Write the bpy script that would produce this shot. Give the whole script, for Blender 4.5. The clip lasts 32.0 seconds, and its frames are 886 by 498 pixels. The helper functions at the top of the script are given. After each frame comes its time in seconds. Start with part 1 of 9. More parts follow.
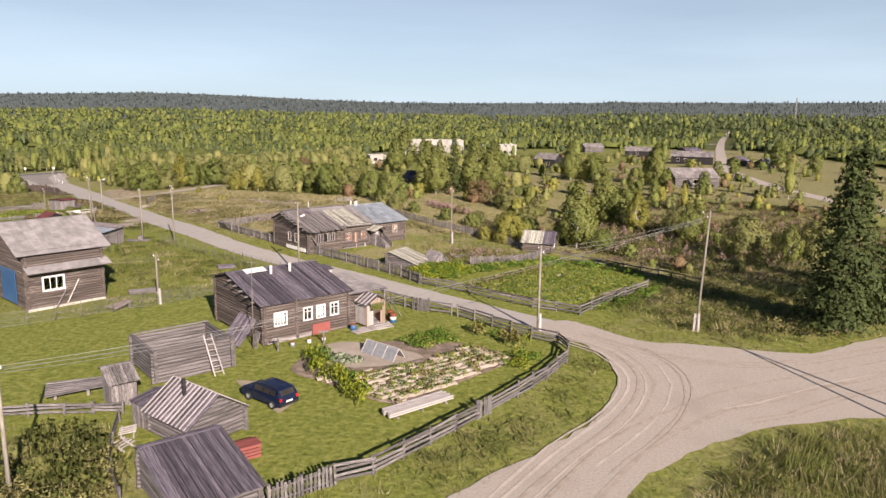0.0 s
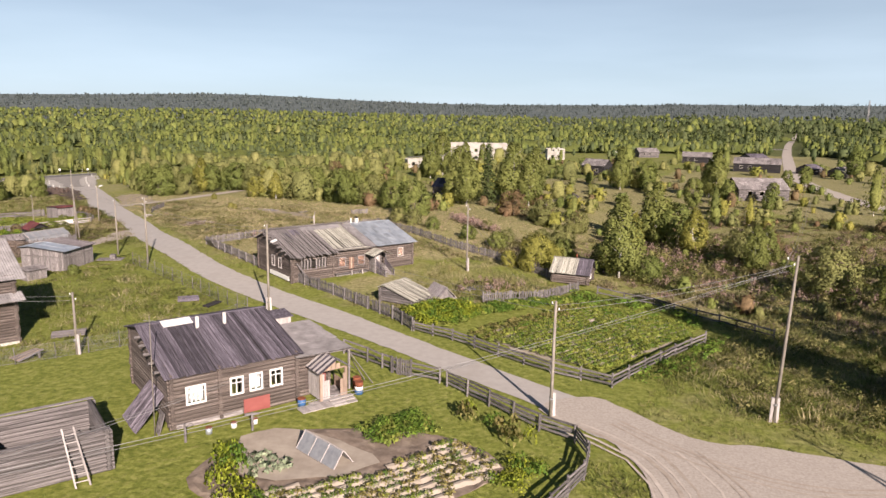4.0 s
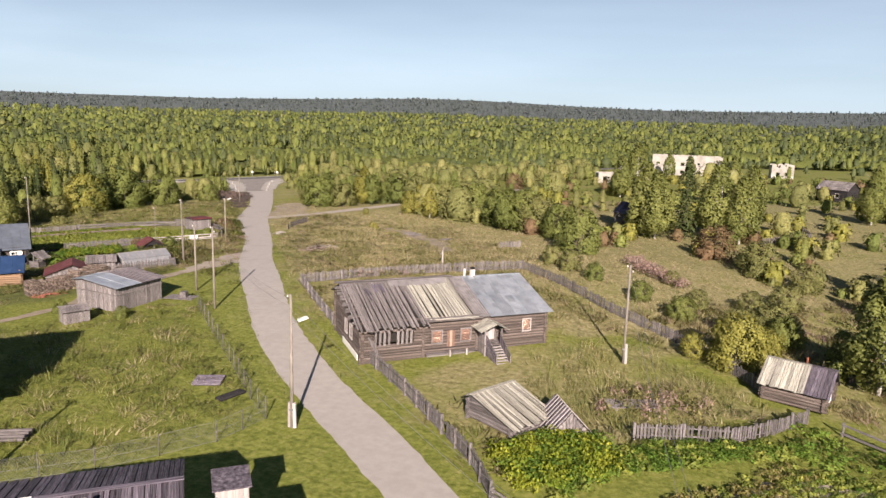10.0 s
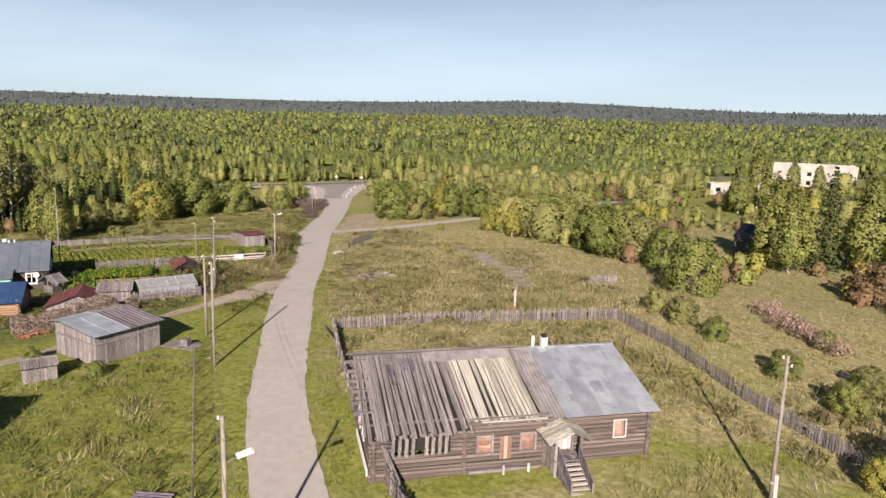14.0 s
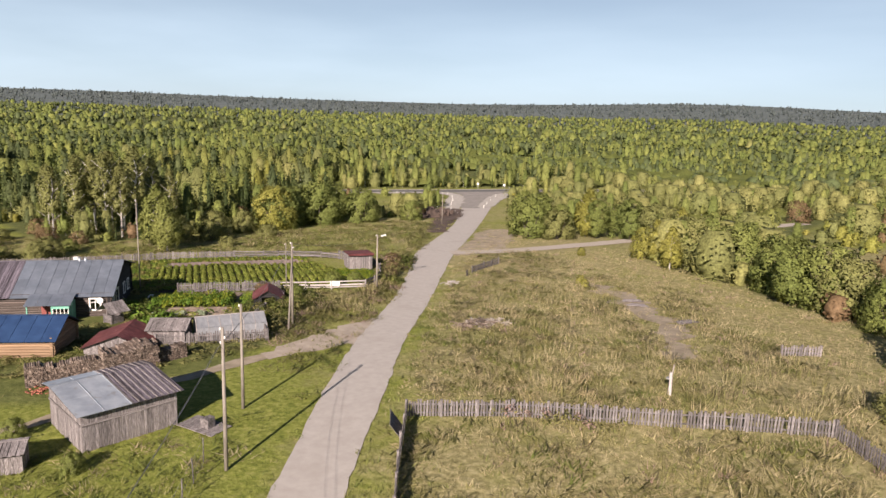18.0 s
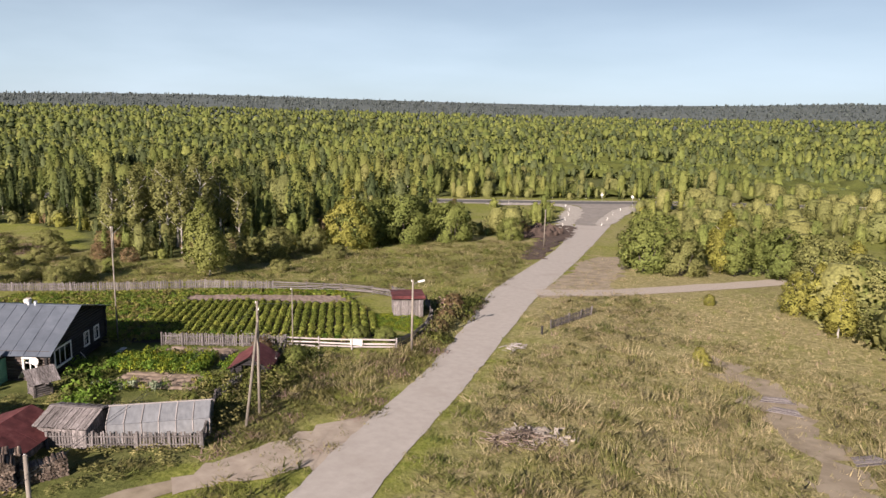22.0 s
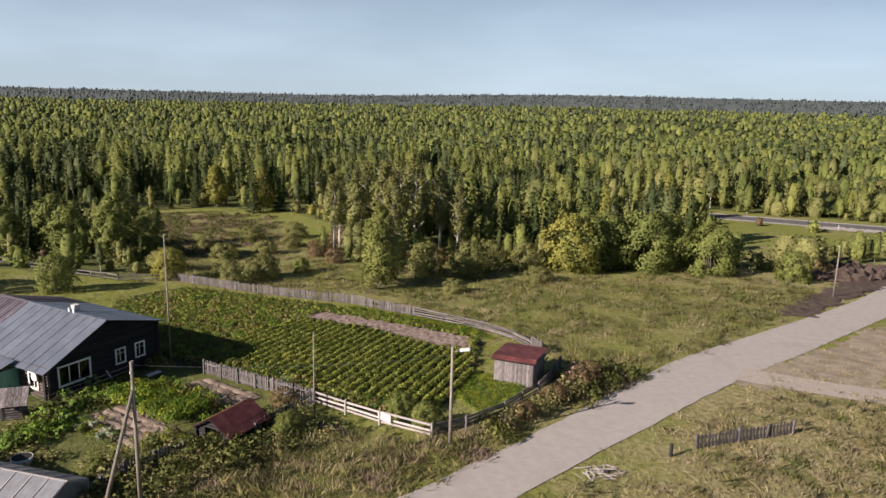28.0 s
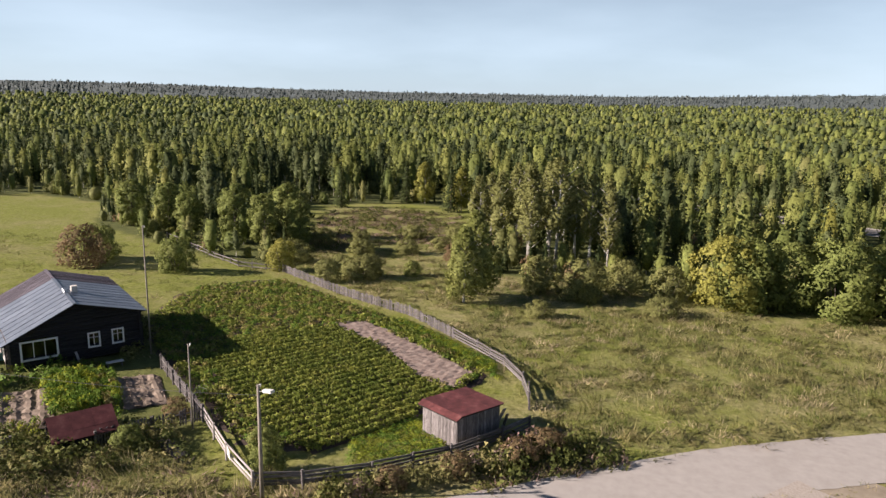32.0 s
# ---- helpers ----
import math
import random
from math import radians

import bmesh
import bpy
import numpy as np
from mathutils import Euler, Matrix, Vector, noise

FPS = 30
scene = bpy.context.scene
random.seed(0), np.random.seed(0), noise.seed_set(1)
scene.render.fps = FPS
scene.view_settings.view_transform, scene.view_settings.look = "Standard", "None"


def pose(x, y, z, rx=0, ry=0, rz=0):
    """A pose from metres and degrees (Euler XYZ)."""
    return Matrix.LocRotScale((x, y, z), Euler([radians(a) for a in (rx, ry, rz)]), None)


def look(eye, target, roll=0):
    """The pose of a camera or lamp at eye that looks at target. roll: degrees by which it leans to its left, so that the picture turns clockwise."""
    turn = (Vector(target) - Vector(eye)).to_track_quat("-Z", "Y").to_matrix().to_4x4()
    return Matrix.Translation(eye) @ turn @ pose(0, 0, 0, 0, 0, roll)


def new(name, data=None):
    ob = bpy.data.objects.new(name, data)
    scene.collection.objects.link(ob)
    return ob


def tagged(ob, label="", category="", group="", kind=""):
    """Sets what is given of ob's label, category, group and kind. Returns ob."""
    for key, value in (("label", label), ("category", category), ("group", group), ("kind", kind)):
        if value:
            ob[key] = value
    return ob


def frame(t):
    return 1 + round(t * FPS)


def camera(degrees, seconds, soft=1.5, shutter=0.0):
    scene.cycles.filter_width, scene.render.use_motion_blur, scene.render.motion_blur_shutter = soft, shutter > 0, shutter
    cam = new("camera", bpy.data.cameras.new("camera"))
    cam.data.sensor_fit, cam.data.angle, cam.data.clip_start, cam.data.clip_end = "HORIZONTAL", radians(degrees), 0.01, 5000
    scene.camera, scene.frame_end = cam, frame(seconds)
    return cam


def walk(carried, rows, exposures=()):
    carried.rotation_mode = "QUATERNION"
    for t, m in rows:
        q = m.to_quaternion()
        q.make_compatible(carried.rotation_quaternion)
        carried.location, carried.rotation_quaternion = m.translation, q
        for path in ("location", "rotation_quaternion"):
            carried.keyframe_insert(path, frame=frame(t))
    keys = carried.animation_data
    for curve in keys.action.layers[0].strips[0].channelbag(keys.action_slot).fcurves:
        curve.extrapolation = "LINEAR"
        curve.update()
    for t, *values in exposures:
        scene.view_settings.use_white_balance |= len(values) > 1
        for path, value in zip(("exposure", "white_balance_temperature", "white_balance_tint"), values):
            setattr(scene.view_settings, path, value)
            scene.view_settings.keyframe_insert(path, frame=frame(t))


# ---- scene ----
cam = camera(64.2, 32.0)
METRES, EYE, TILT, LEAN, TURN = 172.4, 20.0, 0.0, 0.0, 0.0
ROWS = [
    (0.0, 0.0, 0.0, 0.0, 0.15, -10.82, -0.78),
    (0.5, 0.0038, 0.0109, -0.0, 0.16, -10.81, -0.79),
    (1.0, 0.0073, 0.0224, 0.0001, 0.33, -10.79, -0.83),
    (1.5, 0.0107, 0.0344, 0.0002, 0.75, -10.78, -0.85),
    (2.0, 0.0141, 0.0469, 0.0003, 1.13, -10.76, -0.87),
    (2.5, 0.0173, 0.0598, 0.0005, 1.68, -10.76, -0.92),
    (4.5, 0.0301, 0.1138, 0.0015, 5.55, -10.75, -1.06),
    (5.0, 0.0326, 0.1279, 0.0016, 6.57, -10.73, -1.1),
    (5.5, 0.0349, 0.142, 0.0018, 7.64, -10.72, -1.14),
    (6.0, 0.0372, 0.156, 0.0022, 8.99, -10.72, -1.2),
    (6.5, 0.0392, 0.1701, 0.0026, 10.54, -10.71, -1.26),
    (7.0, 0.041, 0.1841, 0.0031, 12.32, -10.71, -1.34),
    (7.5, 0.0422, 0.198, 0.0034, 14.05, -10.71, -1.42),
    (8.0, 0.0428, 0.2117, 0.0039, 15.69, -10.72, -1.47),
    (8.5, 0.043, 0.2253, 0.0044, 17.31, -10.72, -1.53),
    (9.0, 0.0426, 0.2388, 0.0046, 18.74, -10.71, -1.59),
    (9.5, 0.0415, 0.2523, 0.005, 19.93, -10.72, -1.62),
    (10.0, 0.0399, 0.2659, 0.0053, 21.1, -10.72, -1.64),
    (10.5, 0.038, 0.2784, 0.0054, 22.19, -10.72, -1.65),
    (11.0, 0.0354, 0.2918, 0.0057, 23.32, -10.73, -1.67),
    (11.5, 0.0327, 0.3052, 0.006, 24.35, -10.75, -1.67),
    (12.0, 0.0295, 0.3186, 0.0061, 25.19, -10.75, -1.66),
    (12.5, 0.0258, 0.3322, 0.0061, 26.07, -10.74, -1.66),
    (13.0, 0.0218, 0.3461, 0.0061, 26.94, -10.73, -1.64),
    (13.5, 0.0174, 0.3597, 0.0064, 27.91, -10.73, -1.65),
    (15.5, -0.0028, 0.4145, 0.0071, 33.18, -10.77, -1.65),
    (16.0, -0.0086, 0.4279, 0.0071, 34.82, -10.78, -1.69),
    (16.5, -0.0146, 0.4413, 0.0071, 36.56, -10.8, -1.69),
    (17.0, -0.021, 0.4547, 0.0073, 38.24, -10.82, -1.71),
    (17.5, -0.028, 0.4681, 0.0074, 39.86, -10.84, -1.73),
    (18.0, -0.0352, 0.4814, 0.0075, 41.45, -10.86, -1.74),
    (18.5, -0.0425, 0.4952, 0.0074, 42.83, -10.86, -1.73),
    (19.0, -0.0502, 0.5093, 0.0074, 43.73, -10.9, -1.67),
    (19.5, -0.058, 0.5246, 0.0071, 44.36, -10.91, -1.57),
    (20.0, -0.0665, 0.5412, 0.0073, 45.34, -10.91, -1.53),
    (20.5, -0.0749, 0.5593, 0.0079, 46.7, -10.92, -1.49),
    (21.0, -0.0834, 0.578, 0.0084, 48.73, -10.94, -1.5),
    (21.5, -0.0923, 0.598, 0.0084, 50.8, -10.95, -1.49),
    (22.0, -0.1005, 0.6174, 0.009, 52.69, -10.98, -1.48),
    (22.5, -0.1084, 0.6361, 0.0092, 54.74, -11.0, -1.49),
    (23.0, -0.1156, 0.6531, 0.0098, 57.26, -11.04, -1.53),
    (23.5, -0.1215, 0.6681, 0.0102, 59.79, -11.1, -1.59),
    (24.0, -0.1268, 0.6814, 0.0105, 62.22, -11.15, -1.64),
    (24.5, -0.1312, 0.6928, 0.0104, 64.59, -11.16, -1.74),
    (25.0, -0.1352, 0.7029, 0.0106, 66.86, -11.24, -1.72),
    (25.5, -0.1383, 0.7131, 0.0104, 69.06, -11.31, -1.6),
    (26.0, -0.1413, 0.7246, 0.01, 71.33, -11.36, -1.56),
    (26.5, -0.1444, 0.7379, 0.0097, 73.64, -11.44, -1.49),
    (28.5, -0.1595, 0.8059, 0.0092, 83.69, -11.75, -1.31),
    (29.0, -0.1651, 0.8249, 0.0089, 85.96, -11.82, -1.25),
    (29.5, -0.1716, 0.8442, 0.0085, 88.34, -11.86, -1.15),
    (30.0, -0.1794, 0.8636, 0.0084, 91.92, -11.9, -1.17),
    (30.5, -0.1884, 0.8833, 0.0082, 95.58, -11.95, -1.19),
    (31.0, -0.1984, 0.9033, 0.0081, 99.17, -11.99, -1.15),
    (31.5, -0.2096, 0.9231, 0.008, 102.8, -12.02, -1.13),
    (32.0, -0.2218, 0.9421, 0.0079, 105.95, -12.05, -1.21),
]
walk(cam, [(t, pose(0, 0, EYE, TILT, LEAN, TURN) @ pose(METRES * x, METRES * y, METRES * z, 90 + pitch, roll, yaw)) for t, x, y, z, yaw, pitch, roll in ROWS],
     [(0.0, 1.00, 6500, 17), (19.0, 1.01, 6550, 17), (26.0, 0.89, 6450, 17), (28.5, 0.82, 6400, 17), (29.1, 0.84, 6400, 17), (29.9, 1.07, 6450, 17), (32.0, 1.08, 6450, 17)])

# ---- world and sun ----
SUN_AZ, SUN_EL = radians(156.4), radians(24.5)
world = bpy.data.worlds.new("sky")
scene.world = world
world.use_nodes = True
wt = world.node_tree
sky = wt.nodes.new("ShaderNodeTexSky")
sky.sky_type, sky.sun_disc = "NISHITA", False
sky.sun_elevation, sky.sun_rotation = SUN_EL, SUN_AZ
sky.air_density, sky.dust_density, sky.ozone_density = 0.8, 0.3, 2.5
soft = wt.nodes.new("ShaderNodeHueSaturation")
soft.inputs["Saturation"].default_value, soft.inputs["Value"].default_value = 0.8, 0.72
wt.links.new(sky.outputs[0], soft.inputs["Color"])
thin = wt.nodes.new("ShaderNodeTexNoise")
thin.inputs["Scale"].default_value, thin.inputs["Detail"].default_value = 1.6, 6
stretch = wt.nodes.new("ShaderNodeMapping")
stretch.inputs["Scale"].default_value = (1.0, 1.6, 7.0)
wt.links.new(wt.nodes.new("ShaderNodeTexCoord").outputs["Generated"], stretch.inputs[0])
wt.links.new(stretch.outputs[0], thin.inputs["Vector"])
veil = wt.nodes.new("ShaderNodeMapRange")
veil.inputs[1].default_value, veil.inputs[2].default_value, veil.inputs[3].default_value, veil.inputs[4].default_value = 0.40, 0.75, 0.52, 0.74
wt.links.new(thin.outputs[0], veil.inputs[0])
cirrus = wt.nodes.new("ShaderNodeMix")
cirrus.data_type = "RGBA"
split = wt.nodes.new("ShaderNodeSeparateXYZ")
wt.links.new(wt.nodes.new("ShaderNodeTexCoord").outputs["Generated"], split.inputs[0])
haze = wt.nodes.new("ShaderNodeMapRange")
haze.interpolation_type = "SMOOTHSTEP"
haze.inputs[1].default_value, haze.inputs[2].default_value, haze.inputs[3].default_value, haze.inputs[4].default_value = 0.03, 0.30, 1.0, 0.0
wt.links.new(split.outputs[2], haze.inputs[0])
thick = wt.nodes.new("ShaderNodeMath")
thick.operation = "MULTIPLY"
wt.links.new(veil.outputs[0], thick.inputs[0])
wt.links.new(haze.outputs[0], thick.inputs[1])
wt.links.new(thick.outputs[0], cirrus.inputs[0])
tint = wt.nodes.new("ShaderNodeMix")
tint.data_type, tint.blend_type = "RGBA", "MULTIPLY"
tint.inputs[0].default_value, tint.inputs[7].default_value = 1.0, (0.92, 1.03, 1.07, 1)
wt.links.new(soft.outputs[0], tint.inputs[6])
wt.links.new(tint.outputs[2], cirrus.inputs[6])
cirrus.inputs[7].default_value = (9.6, 12.0, 13.6, 1)
wt.links.new(cirrus.outputs[2], wt.nodes["Background"].inputs[0])
wt.nodes["Background"].inputs[1].default_value = 0.043
sun = new("sun", bpy.data.lights.new("sun", "SUN"))
sun.data.energy, sun.data.angle, sun.data.color = 5.0, radians(0.53), (1.0, 0.87, 0.745)
sun_dir = Vector((math.sin(SUN_AZ) * math.cos(SUN_EL), math.cos(SUN_AZ) * math.cos(SUN_EL), math.sin(SUN_EL)))
sun.matrix_world = look(sun_dir * 400, (0, 0, 0))


# ---- materials ----
def mat(name, *stops, rough=0.85, scale=(1, 1, 1), coords="object", rnd=0.25, big=0.0, bump=0.3, metal=0.0, detail=6.0,
        noise_scale=1.0, dirt=None, spec=0.3, translucent=0.0, fine=0.62):
    """A noise material: colour stops over a stretched noise, one brightness step per object, a second coarse noise for stains, and bump."""
    m = bpy.data.materials.new(name)
    m.use_nodes = True
    nt = m.node_tree
    N, K = nt.nodes.new, nt.links.new
    b = nt.nodes["Principled BSDF"]
    b.inputs["Roughness"].default_value, b.inputs["Metallic"].default_value = rough, metal
    b.inputs["Specular IOR Level"].default_value = spec
    if coords == "world":
        src = N("ShaderNodeNewGeometry").outputs["Position"]
    else:
        src = N("ShaderNodeTexCoord").outputs["Object"]
    mp = N("ShaderNodeMapping")
    mp.inputs["Scale"].default_value = scale
    K(src, mp.inputs[0])
    info = N("ShaderNodeObjectInfo")
    if coords == "object":
        shift = N("ShaderNodeVectorMath")
        shift.operation = "SCALE"
        shift.inputs[0].default_value = (37, 11, 23)
        K(info.outputs["Random"], shift.inputs["Scale"])
        K(shift.outputs[0], mp.inputs["Location"])
    tex = N("ShaderNodeTexNoise")
    tex.inputs["Scale"].default_value, tex.inputs["Detail"].default_value = noise_scale, detail
    tex.inputs["Roughness"].default_value = fine
    K(mp.outputs[0], tex.inputs["Vector"])
    ramp = N("ShaderNodeValToRGB")
    el = ramp.color_ramp.elements
    for i, (p, c) in enumerate(stops):
        e = el[i] if i < 2 else el.new(p)
        e.position, e.color = p, (*c, 1)
    K(tex.outputs[0], ramp.inputs[0])
    col = ramp.outputs[0]
    if rnd:
        hsv = N("ShaderNodeHueSaturation")
        mr = N("ShaderNodeMapRange")
        mr.inputs[3].default_value, mr.inputs[4].default_value = 1 - rnd, 1 + rnd
        K(info.outputs["Random"], mr.inputs[0])
        K(mr.outputs[0], hsv.inputs["Value"])
        K(col, hsv.inputs["Color"])
        col = hsv.outputs[0]
    if dirt:
        t2 = N("ShaderNodeTexNoise")
        t2.inputs["Scale"].default_value, t2.inputs["Detail"].default_value = dirt[1], 5
        K(N("ShaderNodeNewGeometry").outputs["Position"], t2.inputs["Vector"])
        r2 = N("ShaderNodeMapRange")
        r2.inputs[1].default_value, r2.inputs[2].default_value, r2.inputs[4].default_value = dirt[2], dirt[2] + 0.16, dirt[3]
        K(t2.outputs[0], r2.inputs[0])
        mix = N("ShaderNodeMix")
        mix.data_type = "RGBA"
        mix.inputs[7].default_value = (*dirt[0], 1)
        K(r2.outputs[0], mix.inputs[0])
        K(col, mix.inputs[6])
        col = mix.outputs[2]
    K(col, b.inputs["Base Color"])
    if bump:
        bp = N("ShaderNodeBump")
        bp.inputs["Strength"].default_value, bp.inputs["Distance"].default_value = bump, 0.03
        K(tex.outputs[0], bp.inputs["Height"])
        K(bp.outputs[0], b.inputs["Normal"])
    if translucent:
        tr, ms = N("ShaderNodeBsdfTranslucent"), N("ShaderNodeMixShader")
        ms.inputs[0].default_value = translucent
        K(col, tr.inputs[0])
        K(b.outputs[0], ms.inputs[1])
        K(tr.outputs[0], ms.inputs[2])
        K(ms.outputs[0], nt.nodes["Material Output"].inputs[0])
    return m


GRAIN = dict(scale=(5, 5, 5), noise_scale=1.0)
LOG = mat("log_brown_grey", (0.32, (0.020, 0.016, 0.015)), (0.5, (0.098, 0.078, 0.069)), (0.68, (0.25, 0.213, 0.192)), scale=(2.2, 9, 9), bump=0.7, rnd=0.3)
LOG_GREY = mat("log_grey", (0.32, (0.037, 0.034, 0.034)), (0.5, (0.122, 0.110, 0.109)), (0.68, (0.230, 0.212, 0.213)), scale=(3, 6, 6), bump=0.6, rnd=0.2)
FENCE = mat("fence_grey", (0.32, (0.044, 0.040, 0.039)), (0.5, (0.132, 0.121, 0.120)), (0.68, (0.267, 0.247, 0.250)), scale=(5, 5, 5), bump=0.4, rnd=0.4)
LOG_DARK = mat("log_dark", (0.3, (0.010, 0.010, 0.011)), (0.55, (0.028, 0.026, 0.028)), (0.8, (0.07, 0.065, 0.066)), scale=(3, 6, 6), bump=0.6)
LOG_NEW = mat("log_tan", (0.3, (0.16, 0.10, 0.06)), (0.7, (0.34, 0.235, 0.15)), scale=(3, 6, 6), bump=0.5)
BOARD = mat("board_grey", (0.32, (0.053, 0.047, 0.046)), (0.5, (0.184, 0.166, 0.163)), (0.68, (0.356, 0.330, 0.331)), bump=0.5, rnd=0.32, **GRAIN)
BOARD_DARK = mat("roof_board_dark", (0.32, (0.030, 0.026, 0.033)), (0.5, (0.098, 0.086, 0.106)), (0.68, (0.205, 0.184, 0.218)), bump=0.5, rnd=0.5, **GRAIN)
BOARD_LICHEN = mat("roof_board_lichen", (0.3, (0.07, 0.062, 0.054)), (0.44, (0.25, 0.238, 0.20)), (0.54, (0.43, 0.42, 0.36)), (0.7, (0.60, 0.59, 0.51)), bump=0.6, rnd=0.35, scale=(3, 8, 8))
BOARD_PALE = mat("board_pale", (0.25, (0.270, 0.245, 0.233)), (0.7, (0.509, 0.470, 0.457)), bump=0.4, rnd=0.2, **GRAIN)
BOARD_RED = mat("board_red_brown", (0.3, (0.10, 0.055, 0.042)), (0.5, (0.19, 0.115, 0.088)), (0.7, (0.30, 0.20, 0.16)), bump=0.4, rnd=0.3, **GRAIN)
BOARD_TAN = mat("board_tan", (0.25, (0.20, 0.14, 0.105)), (0.7, (0.38, 0.29, 0.23)), bump=0.4, rnd=0.2, **GRAIN)
SLATE = mat("roof_asbestos", (0.3, (0.169, 0.158, 0.159)), (0.7, (0.329, 0.310, 0.312)), coords="world", scale=(1, 1, 1), noise_scale=1.2, bump=0.3, rnd=0.12)
METAL = mat("roof_zinc", (0.3, (0.36, 0.40, 0.45)), (0.55, (0.50, 0.54, 0.58)), (0.8, (0.62, 0.65, 0.67)), coords="world", noise_scale=0.9, rough=0.42, metal=0.55, bump=0.08, rnd=0.16, dirt=((0.30, 0.24, 0.18), 1.7, 0.60, 0.5))
METAL_BLUE = mat("roof_zinc_blue", (0.3, (0.15, 0.178, 0.22)), (0.7, (0.235, 0.268, 0.32)), coords="world", noise_scale=0.8, rough=0.45, metal=0.45, bump=0.06, rnd=0.08)
BLUE_SHEET = mat("roof_blue", (0.3, (0.018, 0.04, 0.10)), (0.7, (0.03, 0.065, 0.15)), coords="world", rough=0.45, bump=0.05, rnd=0.08)
RED_ROOF = mat("roof_red", (0.3, (0.075, 0.024, 0.024)), (0.55, (0.135, 0.042, 0.042)), (0.8, (0.22, 0.10, 0.09)), coords="world", noise_scale=1.6, rough=0.7, bump=0.1, rnd=0.15)
RED_PAINT = mat("red_paint", (0.3, (0.17, 0.045, 0.042)), (0.7, (0.27, 0.09, 0.08)), rough=0.6, bump=0.15, rnd=0.15)
GREEN_PAINT = mat("green_paint", (0.3, (0.13, 0.36, 0.28)), (0.7, (0.20, 0.46, 0.36)), rough=0.6, bump=0.15, rnd=0.1)
WHITE = mat("white_paint", (0.2, (0.58, 0.57, 0.54)), (0.6, (0.78, 0.77, 0.74)), rough=0.6, bump=0.2, rnd=0.06, scale=(3, 12, 12))
BLUE_PLASTIC = mat("blue_plastic", (0.3, (0.03, 0.085, 0.20)), (0.7, (0.05, 0.13, 0.28)), rough=0.4, bump=0.05)
RUST = mat("rusty_metal", (0.3, (0.11, 0.035, 0.02)), (0.7, (0.26, 0.09, 0.045)), noise_scale=4, rough=0.85, bump=0.3)
BRICK = mat("brick_red", (0.3, (0.22, 0.07, 0.045)), (0.7, (0.38, 0.16, 0.11)), noise_scale=3, bump=0.3)
CONCRETE = mat("concrete_pale", (0.3, (0.36, 0.34, 0.31)), (0.7, (0.58, 0.56, 0.51)), coords="world", noise_scale=0.6, bump=0.3, rnd=0.08)
WHITEWASH = mat("whitewash", (0.3, (0.25, 0.235, 0.21)), (0.6, (0.40, 0.385, 0.35)), coords="world", noise_scale=0.35, bump=0.2, rnd=0.05, dirt=((0.36, 0.30, 0.25), 0.5, 0.58, 0.6))
POLE = mat("pole_wood", (0.3, (0.13, 0.115, 0.10)), (0.7, (0.30, 0.27, 0.23)), scale=(8, 8, 1.5), bump=0.3, rnd=0.2)
WIRE = mat("wire", (0.3, (0.16, 0.16, 0.16)), (0.7, (0.26, 0.26, 0.26)), rough=0.5, bump=0)
RUBBER = mat("rubber", (0.3, (0.012, 0.012, 0.012)), (0.7, (0.03, 0.03, 0.03)), rough=0.8, bump=0.1)
FILM = mat("greenhouse_film", (0.3, (0.27, 0.285, 0.31)), (0.7, (0.41, 0.43, 0.46)), noise_scale=3, rough=0.3, bump=0.1, rnd=0.08, translucent=0.35, spec=0.5)
CARPAINT = mat("car_paint_navy", (0.3, (0.006, 0.010, 0.030)), (0.7, (0.010, 0.016, 0.045)), rough=0.25, bump=0, rnd=0, spec=0.6)
# Near-black that paints in the unlit look of gaps, hollows and interiors.
DARK = mat("dark_void", (0.3, (0.012, 0.011, 0.010)), (0.7, (0.03, 0.027, 0.024)), rough=0.9, bump=0.2)
CHIMNEY = mat("chimney_plaster", (0.3, (0.48, 0.45, 0.41)), (0.7, (0.68, 0.66, 0.62)), noise_scale=4, bump=0.3, rnd=0.05)
FIREWOOD = mat("firewood", (0.35, (0.04, 0.03, 0.026)), (0.52, (0.15, 0.115, 0.092)), (0.7, (0.34, 0.29, 0.25)), noise_scale=1.2, bump=0.4, rnd=0.45)
LAMP_HEAD = mat("lamp_white", (0.3, (0.62, 0.62, 0.6)), (0.7, (0.8, 0.8, 0.78)), rough=0.4, bump=0, rnd=0.05)
CLOTH = mat("curtain_cloth", (0.3, (0.2, 0.195, 0.19)), (0.7, (0.34, 0.33, 0.315)), noise_scale=3, bump=0.2, rnd=0.1)
TRACK_STONE = mat("broken_plaster", (0.3, (0.22, 0.19, 0.16)), (0.7, (0.44, 0.40, 0.35)), noise_scale=2.5, bump=0.5, rnd=0.25)
TAIL_RED = mat("tail_light_red", (0.3, (0.35, 0.01, 0.01)), (0.7, (0.45, 0.02, 0.015)), rough=0.2, bump=0)

GLASS = bpy.data.materials.new("window_glass")
GLASS.use_nodes = True
_g = GLASS.node_tree.nodes["Principled BSDF"]
_g.inputs["Base Color"].default_value = (0.8, 0.85, 0.86, 1)
_g.inputs["Roughness"].default_value, _g.inputs["Transmission Weight"].default_value, _g.inputs["IOR"].default_value = 0.03, 1.0, 1.45


def W(name, *stops, **k):
    return mat(name, *stops, coords="world", rnd=0, **k)


